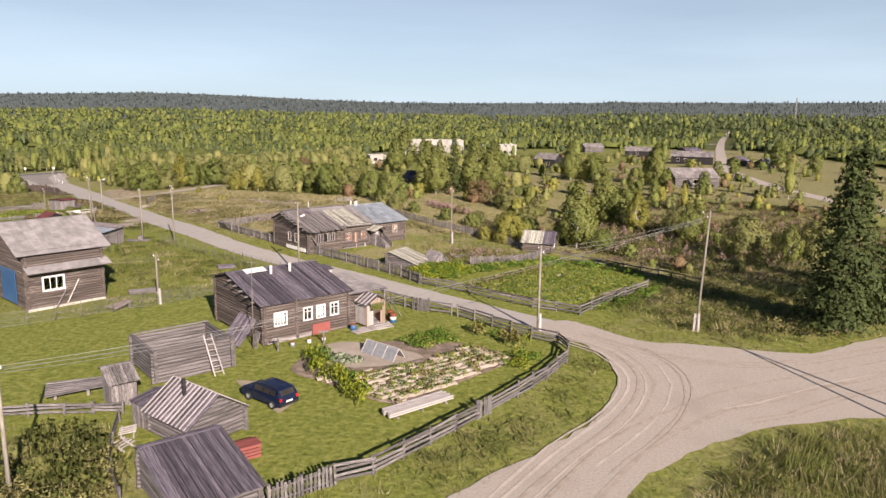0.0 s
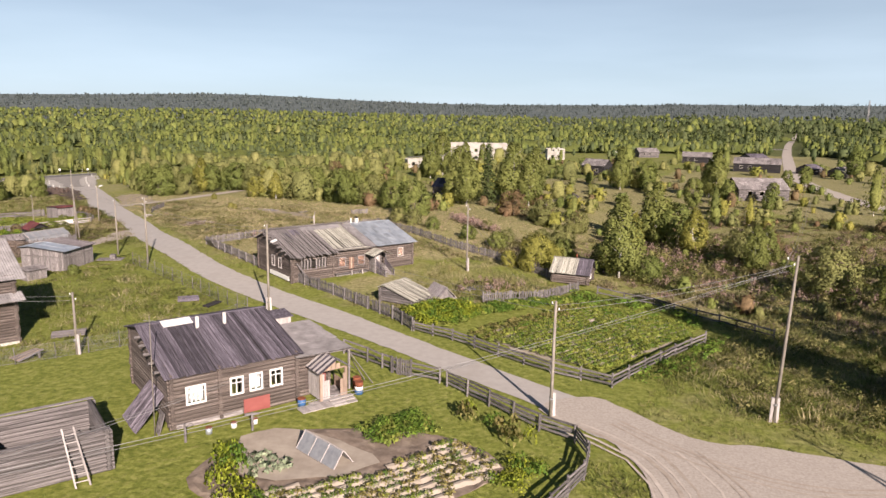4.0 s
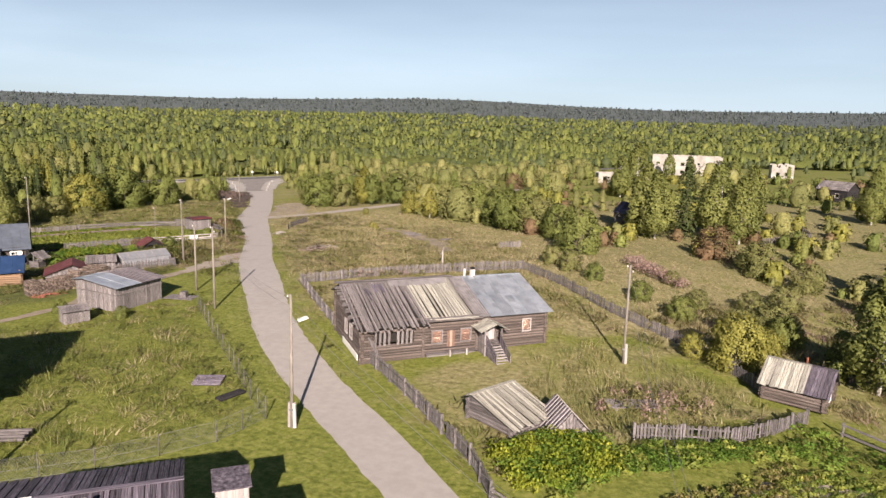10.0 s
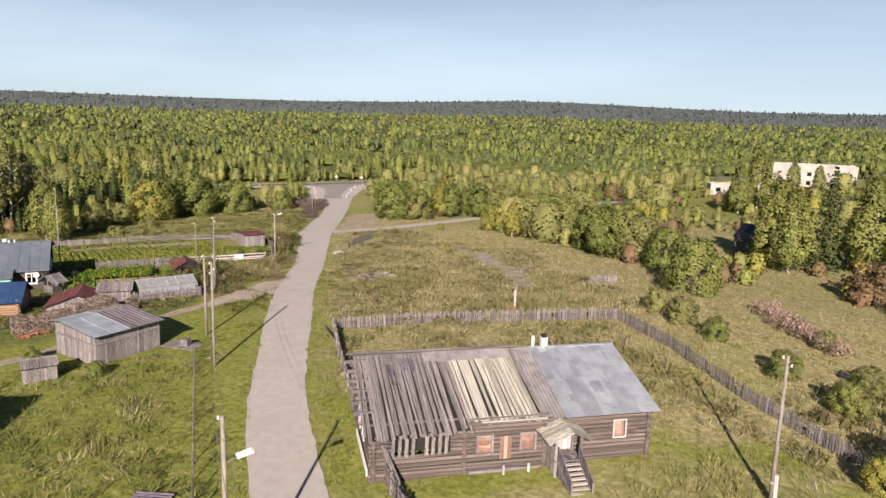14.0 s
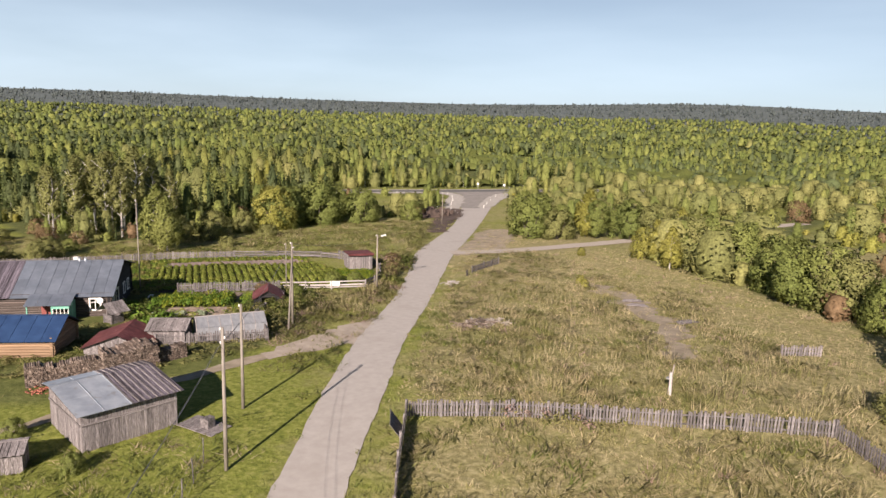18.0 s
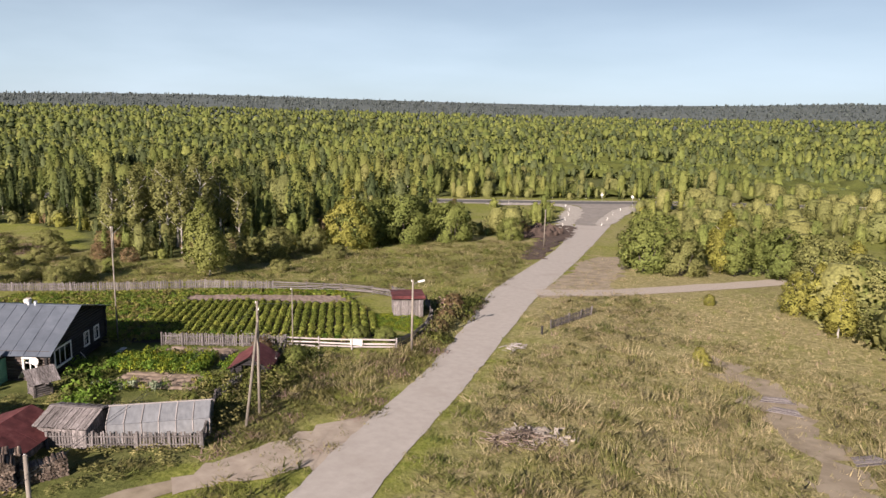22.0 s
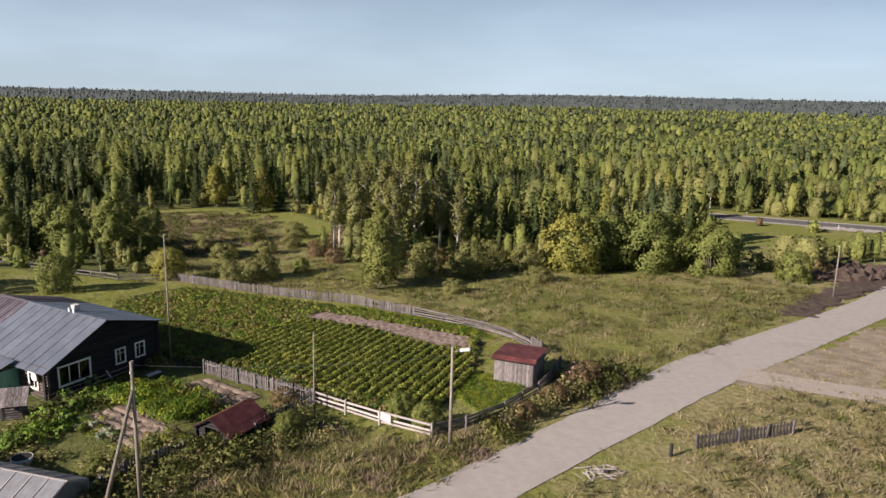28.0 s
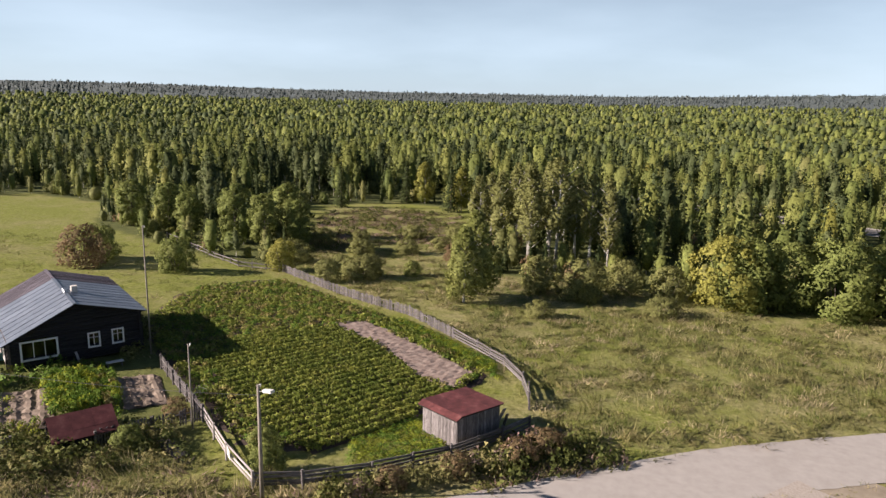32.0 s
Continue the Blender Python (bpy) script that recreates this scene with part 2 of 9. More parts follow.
SAND = W("road_sand", (0.34, (0.345, 0.303, 0.262)), (0.5, (0.405, 0.360, 0.314)), (0.66, (0.465, 0.418, 0.368)), noise_scale=7.0, detail=8, rough=0.95, bump=0.3, dirt=((0.31, 0.268, 0.225), 0.16, 0.55, 0.5))
ROADGREY = W("road_worn", (0.30, (0.365, 0.338, 0.31)), (0.5, (0.40, 0.373, 0.345)), (0.70, (0.435, 0.408, 0.378)), noise_scale=1.4, detail=9, rough=0.95, bump=0.1, dirt=((0.335, 0.305, 0.272), 0.2, 0.56, 0.6))
ASPHALT = W("asphalt", (0.3, (0.085, 0.085, 0.087)), (0.7, (0.15, 0.15, 0.152)), noise_scale=2, rough=0.9, bump=0.2)
GRAVEL = W("gravel_shoulder", (0.3, (0.30, 0.28, 0.25)), (0.7, (0.50, 0.47, 0.43)), noise_scale=1.2, detail=10, rough=0.95, bump=0.5)
TRACK = W("dirt_track", (0.3, (0.20, 0.165, 0.115)), (0.6, (0.34, 0.29, 0.22)), noise_scale=0.6, detail=9, rough=0.95, bump=0.4)
SOIL = W("garden_soil", (0.3, (0.13, 0.10, 0.078)), (0.5, (0.21, 0.165, 0.13)), (0.72, (0.31, 0.255, 0.205)), noise_scale=1.3, detail=10, rough=0.95, bump=0.8)
APRON = W("worn_asphalt", (0.3, (0.20, 0.186, 0.172)), (0.7, (0.31, 0.288, 0.265)), noise_scale=0.5, detail=10, rough=0.95, bump=0.3)
SOIL_PINK = W("dug_soil", (0.3, (0.16, 0.115, 0.095)), (0.5, (0.26, 0.20, 0.17)), (0.72, (0.36, 0.295, 0.25)), noise_scale=1.6, detail=10, rough=0.95, bump=0.8)
SOIL_DARK = W("dark_soil", (0.3, (0.05, 0.036, 0.03)), (0.7, (0.12, 0.088, 0.072)), noise_scale=0.9, detail=10, rough=0.95, bump=0.8)
SOIL_PALE = W("pale_sand", (0.3, (0.29, 0.245, 0.20)), (0.7, (0.43, 0.375, 0.31)), noise_scale=0.9, detail=10, rough=0.95, bump=0.5)


def leafmat(name, a, b, c, big=0.07, leaf=0.14):
    """Leaves: a coarse world noise, a step for each leaf, and one for each tree."""
    m = W(name, (0.28, a), (0.5, b), (0.72, c), noise_scale=big, detail=8, rough=0.7, bump=0, translucent=0.30, spec=0.15, fine=0.72)
    nt = m.node_tree
    geo = nt.nodes.new("ShaderNodeNewGeometry")
    hsv = nt.nodes.new("ShaderNodeHueSaturation")
    mr = nt.nodes.new("ShaderNodeMapRange")
    mr.inputs[3].default_value, mr.inputs[4].default_value = 1 - leaf, 1 + leaf
    nt.links.new(geo.outputs["Random Per Island"], mr.inputs[0])
    own = nt.nodes.new("ShaderNodeAttribute")
    own.attribute_name = "tint"
    tone = nt.nodes.new("ShaderNodeMath")
    tone.operation = "MULTIPLY_ADD"
    tone.inputs[1].default_value, tone.inputs[2].default_value = 0.15, 1.0
    nt.links.new(own.outputs["Fac"], tone.inputs[0])
    each = nt.nodes.new("ShaderNodeMath")
    each.operation = "MULTIPLY"
    nt.links.new(mr.outputs[0], each.inputs[0])
    nt.links.new(tone.outputs[0], each.inputs[1])
    grain = nt.nodes.new("ShaderNodeTexNoise")
    grain.inputs["Scale"].default_value, grain.inputs["Detail"].default_value = 3.2, 3
    nt.links.new(geo.outputs["Position"], grain.inputs["Vector"])
    span = nt.nodes.new("ShaderNodeMapRange")
    span.inputs[1].default_value, span.inputs[2].default_value, span.inputs[3].default_value, span.inputs[4].default_value = 0.32, 0.68, 0.62, 1.38
    nt.links.new(grain.outputs[0], span.inputs[0])
    whole = nt.nodes.new("ShaderNodeMath")
    whole.operation = "MULTIPLY"
    nt.links.new(each.outputs[0], whole.inputs[0])
    nt.links.new(span.outputs[0], whole.inputs[1])
    nt.links.new(whole.outputs[0], hsv.inputs["Value"])
    hue = nt.nodes.new("ShaderNodeMath")
    hue.operation = "MULTIPLY_ADD"
    hue.inputs[1].default_value, hue.inputs[2].default_value = -0.012, 0.5
    nt.links.new(own.outputs["Fac"], hue.inputs[0])
    nt.links.new(hue.outputs[0], hsv.inputs["Hue"])
    ramp = [n for n in nt.nodes if n.bl_idname == "ShaderNodeValToRGB"][0]
    for l in list(ramp.outputs[0].links):
        nt.links.new(hsv.outputs[0], l.to_socket)
    nt.links.new(ramp.outputs[0], hsv.inputs["Color"])
    return m


BIRCH = leafmat("leaf_birch", (0.15, 0.178, 0.052), (0.2, 0.222, 0.064), (0.262, 0.27, 0.085))
BIRCH_Y = leafmat("leaf_birch_yellow", (0.21, 0.212, 0.05), (0.265, 0.26, 0.06), (0.32, 0.3, 0.08))
ALDER = leafmat("leaf_alder", (0.13, 0.166, 0.046), (0.18, 0.21, 0.058), (0.235, 0.255, 0.075))
WILLOW = leafmat("leaf_willow", (0.165, 0.178, 0.064), (0.218, 0.225, 0.08), (0.275, 0.272, 0.1))
SPRUCE = leafmat("needle_spruce", (0.042, 0.06, 0.022), (0.07, 0.092, 0.031), (0.108, 0.13, 0.044))
PINE = leafmat("needle_pine", (0.078, 0.106, 0.044), (0.108, 0.134, 0.055), (0.148, 0.172, 0.07))
RUSSET = leafmat("leaf_russet", (0.12, 0.085, 0.045), (0.19, 0.132, 0.07), (0.25, 0.19, 0.105))
BARK_BIRCH = mat("bark_birch", (0.35, (0.09, 0.08, 0.07)), (0.5, (0.46, 0.44, 0.40)), (0.7, (0.6, 0.58, 0.53)), scale=(4, 4, 1.5), noise_scale=1.5, bump=0.2)
BARK = mat("bark_grey", (0.3, (0.05, 0.042, 0.035)), (0.7, (0.16, 0.135, 0.11)), scale=(5, 5, 1), bump=0.6)
GRASS_G = leafmat("grass_green", (0.10, 0.135, 0.032), (0.168, 0.195, 0.052), (0.245, 0.25, 0.082), big=0.25)
GRASS_O = leafmat("grass_olive", (0.138, 0.140, 0.05), (0.212, 0.202, 0.078), (0.292, 0.264, 0.115), big=0.2)
GRASS_S = leafmat("grass_straw", (0.25, 0.215, 0.115), (0.36, 0.31, 0.175), (0.47, 0.41, 0.25), big=0.2)
GRASS_P = leafmat("fireweed_brown", (0.21, 0.145, 0.115), (0.31, 0.22, 0.185), (0.40, 0.30, 0.26), big=0.2)
POTATO = leafmat("potato_leaf", (0.14, 0.185, 0.034), (0.205, 0.242, 0.05), (0.29, 0.305, 0.07), big=0.3)
POTATO_DRY = leafmat("potato_leaf_dry", (0.165, 0.165, 0.052), (0.25, 0.225, 0.08), (0.33, 0.28, 0.11), big=0.3)
LUSH = leafmat("lush_leaf", (0.085, 0.165, 0.022), (0.13, 0.215, 0.032), (0.2, 0.27, 0.047), big=0.4)
RASPBERRY = leafmat("raspberry_leaf", (0.17, 0.225, 0.022), (0.24, 0.285, 0.03), (0.32, 0.33, 0.045), big=0.4)
# Ridge trees: the blue-grey of distance haze is put into this leaf colour.
RIDGE = leafmat("ridge_haze_leaf", (0.07, 0.09, 0.092), (0.105, 0.128, 0.124), (0.145, 0.165, 0.15))
NETTLE = leafmat("nettle_leaf", (0.057, 0.076, 0.021), (0.098, 0.115, 0.03), (0.161, 0.172, 0.046), big=0.3)
CABBAGE = leafmat("cabbage_leaf", (0.216, 0.270, 0.162), (0.297, 0.351, 0.230), (0.378, 0.432, 0.297), big=0.6)


# ---- ground ----
def G(x, y):
    """Height of the ground: level by the houses, falling to the north-west, with a low mound beside the road."""
    s = 0.25 * y - x
    z = 0.9 - 8.5 / (1 + np.exp(-np.clip((s - 152) / 34, -40, 40)))
    z = z - 3.0 * np.exp(-((x - 33) ** 2) / 560.0 - ((y - 142) ** 2) / 2400.0)
    return z + 1.8 * np.exp(-((x + 16) ** 2 + (y - 130) ** 2) / 800.0)


def smooth(points, step=1.5, closed=False):
    """Catmull-Rom through the plan's corner points."""
    p = [Vector(q) for q in points]
    n, out = len(p), []
    for i in range(n if closed else n - 1):
        a, b, c, d = (p[(i + k) % n] if closed else p[min(max(i + k, 0), n - 1)] for k in (-1, 0, 1, 2))
        m = max(1, int((c - b).length / step))
        for k in range(m):
            t = k / m
            out.append(0.5 * ((2 * b) + (c - a) * t + (2 * a - 5 * b + 4 * c - d) * t * t + (3 * b - a - 3 * c + d) * t ** 3))
    return out if closed else out + [p[-1]]


def inside(px, py, poly):
    """Which of the points px, py lie in the polygon."""
    res = np.zeros(px.shape, bool)
    n = len(poly)
    for i in range(n):
        (x1, y1), (x2, y2) = poly[i][:2], poly[(i + 1) % n][:2]
        if y1 != y2:
            hit = ((y1 > py) != (y2 > py)) & (px < (x2 - x1) * (py - y1) / (y2 - y1) + x1)
            res ^= hit
    return res


def mesh_object(name, verts, faces, material, mats=None, idx=None, shade=False):
    me = bpy.data.meshes.new(name)
    me.from_pydata([tuple(v) for v in verts], [], faces)
    for m in (mats or [material]):
        me.materials.append(m)
    if idx is not None:
        me.polygons.foreach_set("material_index", np.asarray(idx, np.int32))
    if shade:
        me.polygons.foreach_set("use_smooth", np.ones(len(me.polygons), bool))
    me.update()
    return new(name, me)


def axis(lo, a, b, hi, step):
    out = list(np.arange(a, b, step))
    x, s = a, step
    low = []
    while x > lo:
        s *= 1.25
        x -= s
        low.append(x)
    x, s, high = out[-1], step, []
    while x < hi:
        s *= 1.25
        x += s
        high.append(x)
    return np.array(low[::-1] + out + high)


def grid_mesh(name, xs, ys, zf, material):
    X, Y = np.meshgrid(xs, ys)
    Z = zf(X, Y)
    n, m = len(xs), len(ys)
    v = np.stack([X.ravel(), Y.ravel(), Z.ravel()], 1)
    i = (np.arange(m - 1)[:, None] * n + np.arange(n - 1)[None, :]).ravel()
    f = np.stack([i, i + 1, i + n + 1, i + n], 1)
    me = bpy.data.meshes.new(name)
    me.from_pydata(v.tolist(), [], f.tolist())
    me.polygons.foreach_set("use_smooth", np.ones(len(f), bool))
    me.materials.append(material)
    return new(name, me)


ROAD_L = [(-172, 284), (-150, 258), (-128.5, 229), (-113, 209.5), (-98.5, 187.5), (-86.2, 168), (-73, 152.2), (-63.5, 140), (-53.6, 125.5), (-44.6, 114), (-38.8, 107.2), (-33, 100), (-26.2, 92.8), (-19.8, 87), (-12.5, 81), (-4, 73.8), (3.4, 67.2), (8.5, 62.6), (11.9, 58.4)]
ROAD_R = [(-166, 290), (-142, 262), (-121, 232), (-104, 207), (-90, 186), (-80.5, 171), (-67.5, 153), (-58.8, 141), (-49.8, 128), (-41.5, 117.5), (-35, 109), (-29.3, 102), (-22.1, 94.6), (-16, 89), (-8.8, 83), (0, 74.8), (7.4, 68), (12, 64), (16, 60.2)]
DRY = [(-100, 205), (-81, 172), (-58, 142), (-41, 119), (-27, 104), (-12, 112), (2, 104), (26, 90), (45, 80), (60, 110), (60, 260), (-20, 230), (-70, 215)]

LAWN = [(-62, 60), (-66, 100), (-56, 122), (-44, 112), (-33, 99), (-20, 86), (-9, 104), (2, 112), (14, 104), (26, 92), (16, 66), (6, 48), (-8, 34), (-25, 40)]


def dryness(x, y):
    d = inside(x, y, DRY) * 1.0
    far = np.clip((np.hypot(x + 100, y - 165) - 20) / 30, 0, 1) * np.clip((40 - np.abs(x + 125)) / 25, 0, 1)
    lawn = inside(x, y, LAWN)
    back = inside(x, y, [(-66, 128), (-58, 142), (-86, 176), (-118, 214), (-141, 204), (-141, 140), (-175, 128), (-215, 118), (-205, 84), (-150, 106), (-131, 113), (-126, 108), (-108, 142), (-90, 155), (-78, 152), (-72, 140)])
    d = d + 0.34 * back
    d = d + 1.0 * inside(x, y, [(-22, 232), (60, 262), (130, 430), (195, 420), (185, 300), (150, 90), (82, 150), (62, 174), (20, 200)])
    d = np.where(inside(x, y, [(26, 90), (34, 82), (52, 84), (74, 100), (80, 150), (60, 174), (38, 168), (24, 150), (14, 128), (16, 108)]), 0.62, d)
    d = np.where(inside(x, y, [(-15, 92), (-5, 83), (3, 89), (13, 100), (3, 109), (-7, 104.5)]), 0.52, d)
    lawn &= ~inside(x, y, [(-15, 92), (-5, 83), (3, 89), (13, 100), (3, 109), (-7, 104.5)])
    return np.where(lawn, -0.55, np.clip(d * 0.86 + 0.35 * far * (y > 140), 0, 1))


GROUND_MAT = bpy.data.materials.new("meadow")
GROUND_MAT.use_nodes = True
nt = GROUND_MAT.node_tree
N, K = nt.nodes.new, nt.links.new
pos = N("ShaderNodeNewGeometry").outputs["Position"]
def noise_node(scale, detail=6.0):
    t = N("ShaderNodeTexNoise")
    t.inputs["Scale"].default_value, t.inputs["Detail"].default_value, t.inputs["Roughness"].default_value = scale, detail, 0.68
    K(pos, t.inputs["Vector"])
    return t.outputs[0]
def ramp_node(src, stops):
    r = N("ShaderNodeValToRGB")
    for i, (p, c) in enumerate(stops):
        e = r.color_ramp.elements[i] if i < 2 else r.color_ramp.elements.new(p)
        e.position, e.color = p, (*c, 1)
    K(src, r.inputs[0])
    return r.outputs[0]
def mix_node(fac, a, b):
    m = N("ShaderNodeMix")
    m.data_type = "RGBA"
    K(fac, m.inputs[0])
    K(a, m.inputs[6])
    K(b, m.inputs[7])
    return m.outputs[2]
green = ramp_node(noise_node(2.4, 12), ((0.33, (0.108, 0.132, 0.024)), (0.5, (0.190, 0.215, 0.046)), (0.66, (0.29, 0.295, 0.088))))
straw = ramp_node(noise_node(2.0, 12), ((0.33, (0.15, 0.138, 0.060)), (0.5, (0.275, 0.248, 0.120)), (0.66, (0.42, 0.375, 0.205))))
at = N("ShaderNodeAttribute")
at.attribute_name = "dry"
add = N("ShaderNodeMath")
add.operation = "MULTIPLY_ADD"
add.inputs[1].default_value, add.inputs[2].default_value = 4.2, -1.95
both = N("ShaderNodeMath")
both.operation = "MULTIPLY_ADD"
both.inputs[1].default_value = 0.55
scaled = N("ShaderNodeMath")
scaled.operation = "MULTIPLY"
scaled.inputs[1].default_value = 0.45
K(noise_node(0.42, 9), scaled.inputs[0])
K(noise_node(0.07, 7), both.inputs[0])
K(scaled.outputs[0], both.inputs[2])
K(both.outputs[0], add.inputs[0])
add2 = N("ShaderNodeMath")
add2.use_clamp = True
K(add.outputs[0], add2.inputs[0])
K(at.outputs["Fac"], add2.inputs[1])
col = mix_node(add2.outputs[0], green, straw)
litter = ramp_node(noise_node(0.8, 8), ((0.3, (0.055, 0.068, 0.024)), (0.7, (0.15, 0.165, 0.06))))
aw_ = N("ShaderNodeAttribute")
aw_.attribute_name = "wood"
col = mix_node(aw_.outputs["Fac"], col, litter)
K(col, nt.nodes["Principled BSDF"].inputs["Base Color"])
nt.nodes["Principled BSDF"].inputs["Roughness"].default_value = 0.95
nt.nodes["Principled BSDF"].inputs["Specular IOR Level"].default_value = 0.1
bp = N("ShaderNodeBump")
bp.inputs["Strength"].default_value, bp.inputs["Distance"].default_value = 1.0, 0.14
K(noise_node(1.6, 10), bp.inputs["Height"])
K(bp.outputs[0], nt.nodes["Principled BSDF"].inputs["Normal"])


def hills(x, y):
    """Far wooded ridges round the plain."""
    r = np.hypot(x + 60, y - 100)
    a = np.arctan2(y - 100, x + 60)
    h = 104 + 10 * np.sin(3 * a + 1) + 7 * np.sin(7 * a) + 4 * np.sin(13 * a + 2)
    a = np.where(a < -1.2, a + 2 * np.pi, a)
    h = h * np.clip((3.0 - a) / 1.05, 0.64, 1) + 22 * np.exp(-((a - 2.65) / 0.3) ** 2)
    near_e = 9 * np.exp(-((x - 440) / 240) ** 2 - ((y - 1050) / 330) ** 2)
    t = np.clip((r - 900) / 3300, 0, 1)
    return h * t * t * (3 - 2 * t) + near_e


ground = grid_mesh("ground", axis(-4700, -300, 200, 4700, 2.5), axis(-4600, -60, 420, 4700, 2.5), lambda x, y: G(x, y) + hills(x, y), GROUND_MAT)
# Ground beyond 1500 m: a canopy tone with haze blue mixed into it.
CANOPY = W("far_canopy_haze", (0.38, (0.06, 0.078, 0.082)), (0.5, (0.098, 0.12, 0.118)), (0.62, (0.15, 0.17, 0.15)), noise_scale=0.022, detail=12, rough=0.95, bump=0, fine=0.78)
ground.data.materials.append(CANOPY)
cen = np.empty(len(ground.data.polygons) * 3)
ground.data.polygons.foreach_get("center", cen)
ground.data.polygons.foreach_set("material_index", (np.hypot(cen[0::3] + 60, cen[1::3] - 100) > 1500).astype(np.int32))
att = ground.data.attributes.new("dry", "FLOAT", "POINT")
co = np.empty(len(ground.data.vertices) * 3)
ground.data.vertices.foreach_get("co", co)
att.data.foreach_set("value", dryness(co[0::3], co[1::3]))
OPEN = [(-100, -40), (-150, -20), (-186, 8), (-180, 38), (-150, 60), (-138, 84), (-129, 106), (-131, 113), (-150, 108), (-175, 90), (-204, 80), (-221, 98), (-214, 124), (-193, 136), (-165, 134), (-147, 134), (-142, 140), (-140, 158), (-141, 176), (-142, 200), (-130, 214), (-145, 240), (-172, 270), (-178, 292), (-160, 296), (-135, 262), (-104, 222), (-75, 200), (-58, 190), (-48, 185), (-35, 176), (-23, 166), (-8, 158), (6, 152), (16, 146), (30, 150), (44, 165), (60, 150), (100, 140), (140, 90), (140, -80), (-60, -80)]
SEMI = [(-30, 172), (-44, 215), (-48, 330), (-40, 400), (60, 420), (120, 430), (185, 420), (180, 300), (140, 90), (60, 60), (16, 146), (-8, 158)]
wood_att = ground.data.attributes.new("wood", "FLOAT", "POINT")
wooded = 1.0 - np.clip(inside(co[0::3], co[1::3], OPEN) * 1.0 + inside(co[0::3], co[1::3], SEMI) * 0.8 + inside(co[0::3], co[1::3], [(-104, 222), (-135, 262), (-158, 292), (-150, 318), (-136, 334), (-104, 358), (-72, 378), (-52, 330), (-50, 240), (-58, 190), (-75, 200)]) * 0.8, 0, 1)
# House yard, not woodland: ground darkened, shade among weeds put into its colour.
wooded = np.maximum(wooded, 0.8 * inside(co[0::3], co[1::3], [(-100, 92), (-72, 92), (-58, 100), (-57, 116), (-62, 128), (-71, 138), (-78, 133), (-84, 130), (-98, 118)]))
wooded = np.where(inside(co[0::3], co[1::3], [(-138, 200), (-160, 210), (-218, 228), (-230, 232), (-196, 280), (-170, 322), (-146, 350), (-104, 376), (-60, 402), (-52, 388), (-104, 352), (-136, 330), (-150, 300), (-150, 240)]), 0.12, wooded)
wood_att.data.foreach_set("value", wooded)
tagged(ground, "rough meadow ground of green and dry straw-coloured grass", "ground", kind="structure")

from mathutils import geometry


def patch(name, outline, material, lift, label="", category="ground", step=1.6, wobble=0.14, kind="structure", bumps=0.0, seed=1):
    """A flush ground surface inside a smoothed outline, draped on the ground."""
    rng = random.Random(seed)
    edge = smooth([(x, y, 0) for x, y in outline], 1.0, True)
    edge = [Vector((p.x + rng.uniform(-wobble, wobble), p.y + rng.uniform(-wobble, wobble))) for p in edge]
    xs, ys = [p.x for p in edge], [p.y for p in edge]
    X, Y = np.meshgrid(np.arange(min(xs), max(xs), step), np.arange(min(ys), max(ys), step))
    X, Y = X.ravel(), Y.ravel()
    keep = inside(X, Y, [tuple(p) for p in edge])
    pts = edge + [Vector((a, b)) for a, b in zip(X[keep], Y[keep])]
    n = len(edge)
    v, _, f, *_ = geometry.delaunay_2d_cdt(pts, [(i, (i + 1) % n) for i in range(n)], [], 1, 1e-4)
    verts = [(p.x, p.y, float(G(p.x, p.y)) + lift + (rng.uniform(0, bumps) if i >= n else 0)) for i, p in enumerate(v)]
    ob = mesh_object(name, verts, [tuple(q) for q in f], material, shade=bumps == 0)
    return tagged(ob, label, category, kind=kind)


def strip(name, line, width, material, lift, label="", category="road", wobble=0.15, seed=2, across=4):
    """A road along a line, draped on the ground."""
    rng = random.Random(seed)
    p = smooth([(x, y, 0) for x, y in line], 2.0)
    verts, faces = [], []
    for i, q in enumerate(p):
        d = (p[min(i + 1, len(p) - 1)] - p[max(i - 1, 0)]).normalized()
        nrm = Vector((-d.y, d.x, 0))
        for k in range(across + 1):
            e = (k / across - 0.5) * width + (rng.uniform(-wobble, wobble) if k in (0, across) else 0)
            r = q + nrm * e
            verts.append((r.x, r.y, float(G(r.x, r.y) + hills(r.x, r.y)) + lift))
    for i in range(len(p) - 1):
        for k in range(across):
            a = i * (across + 1) + k
            faces.append((a, a + 1, a + across + 2, a + across + 1))
    return tagged(mesh_object(name, verts, faces, material, shade=True), label, category, kind="structure")


# ---- roads ----
patch("road", ROAD_L[::-1] + ROAD_R, ROADGREY, 0.05, "pale worn village road of packed sand and old asphalt", "road", wobble=0.09)
patch("road_crossing", [(0.6, 33), (6, 38.3), (10.3, 43), (12, 46.6), (13.2, 50.6), (13.2, 54.5), (11.7, 58.6), (8, 62.6), (12, 65.2), (17.1, 59.4), (21.7, 58.4), (30, 56.4), (33.8, 57.9), (40, 61.3), (70, 74), (72, 60), (40, 47), (29, 43.4), (26.6, 43.3), (19.3, 41), (13.6, 37.4), (9.7, 33.4), (2, 22), (-7, 22)],
      SAND, 0.07, "pale sandy crossing of dirt roads with tyre tracks", "road")
strip("side_road", [(-82, 172), (-76, 180), (-72, 190), (-66, 207), (-60, 228), (-50, 260)], 4.0, SAND, 0.06, "narrow sandy side road", "road")
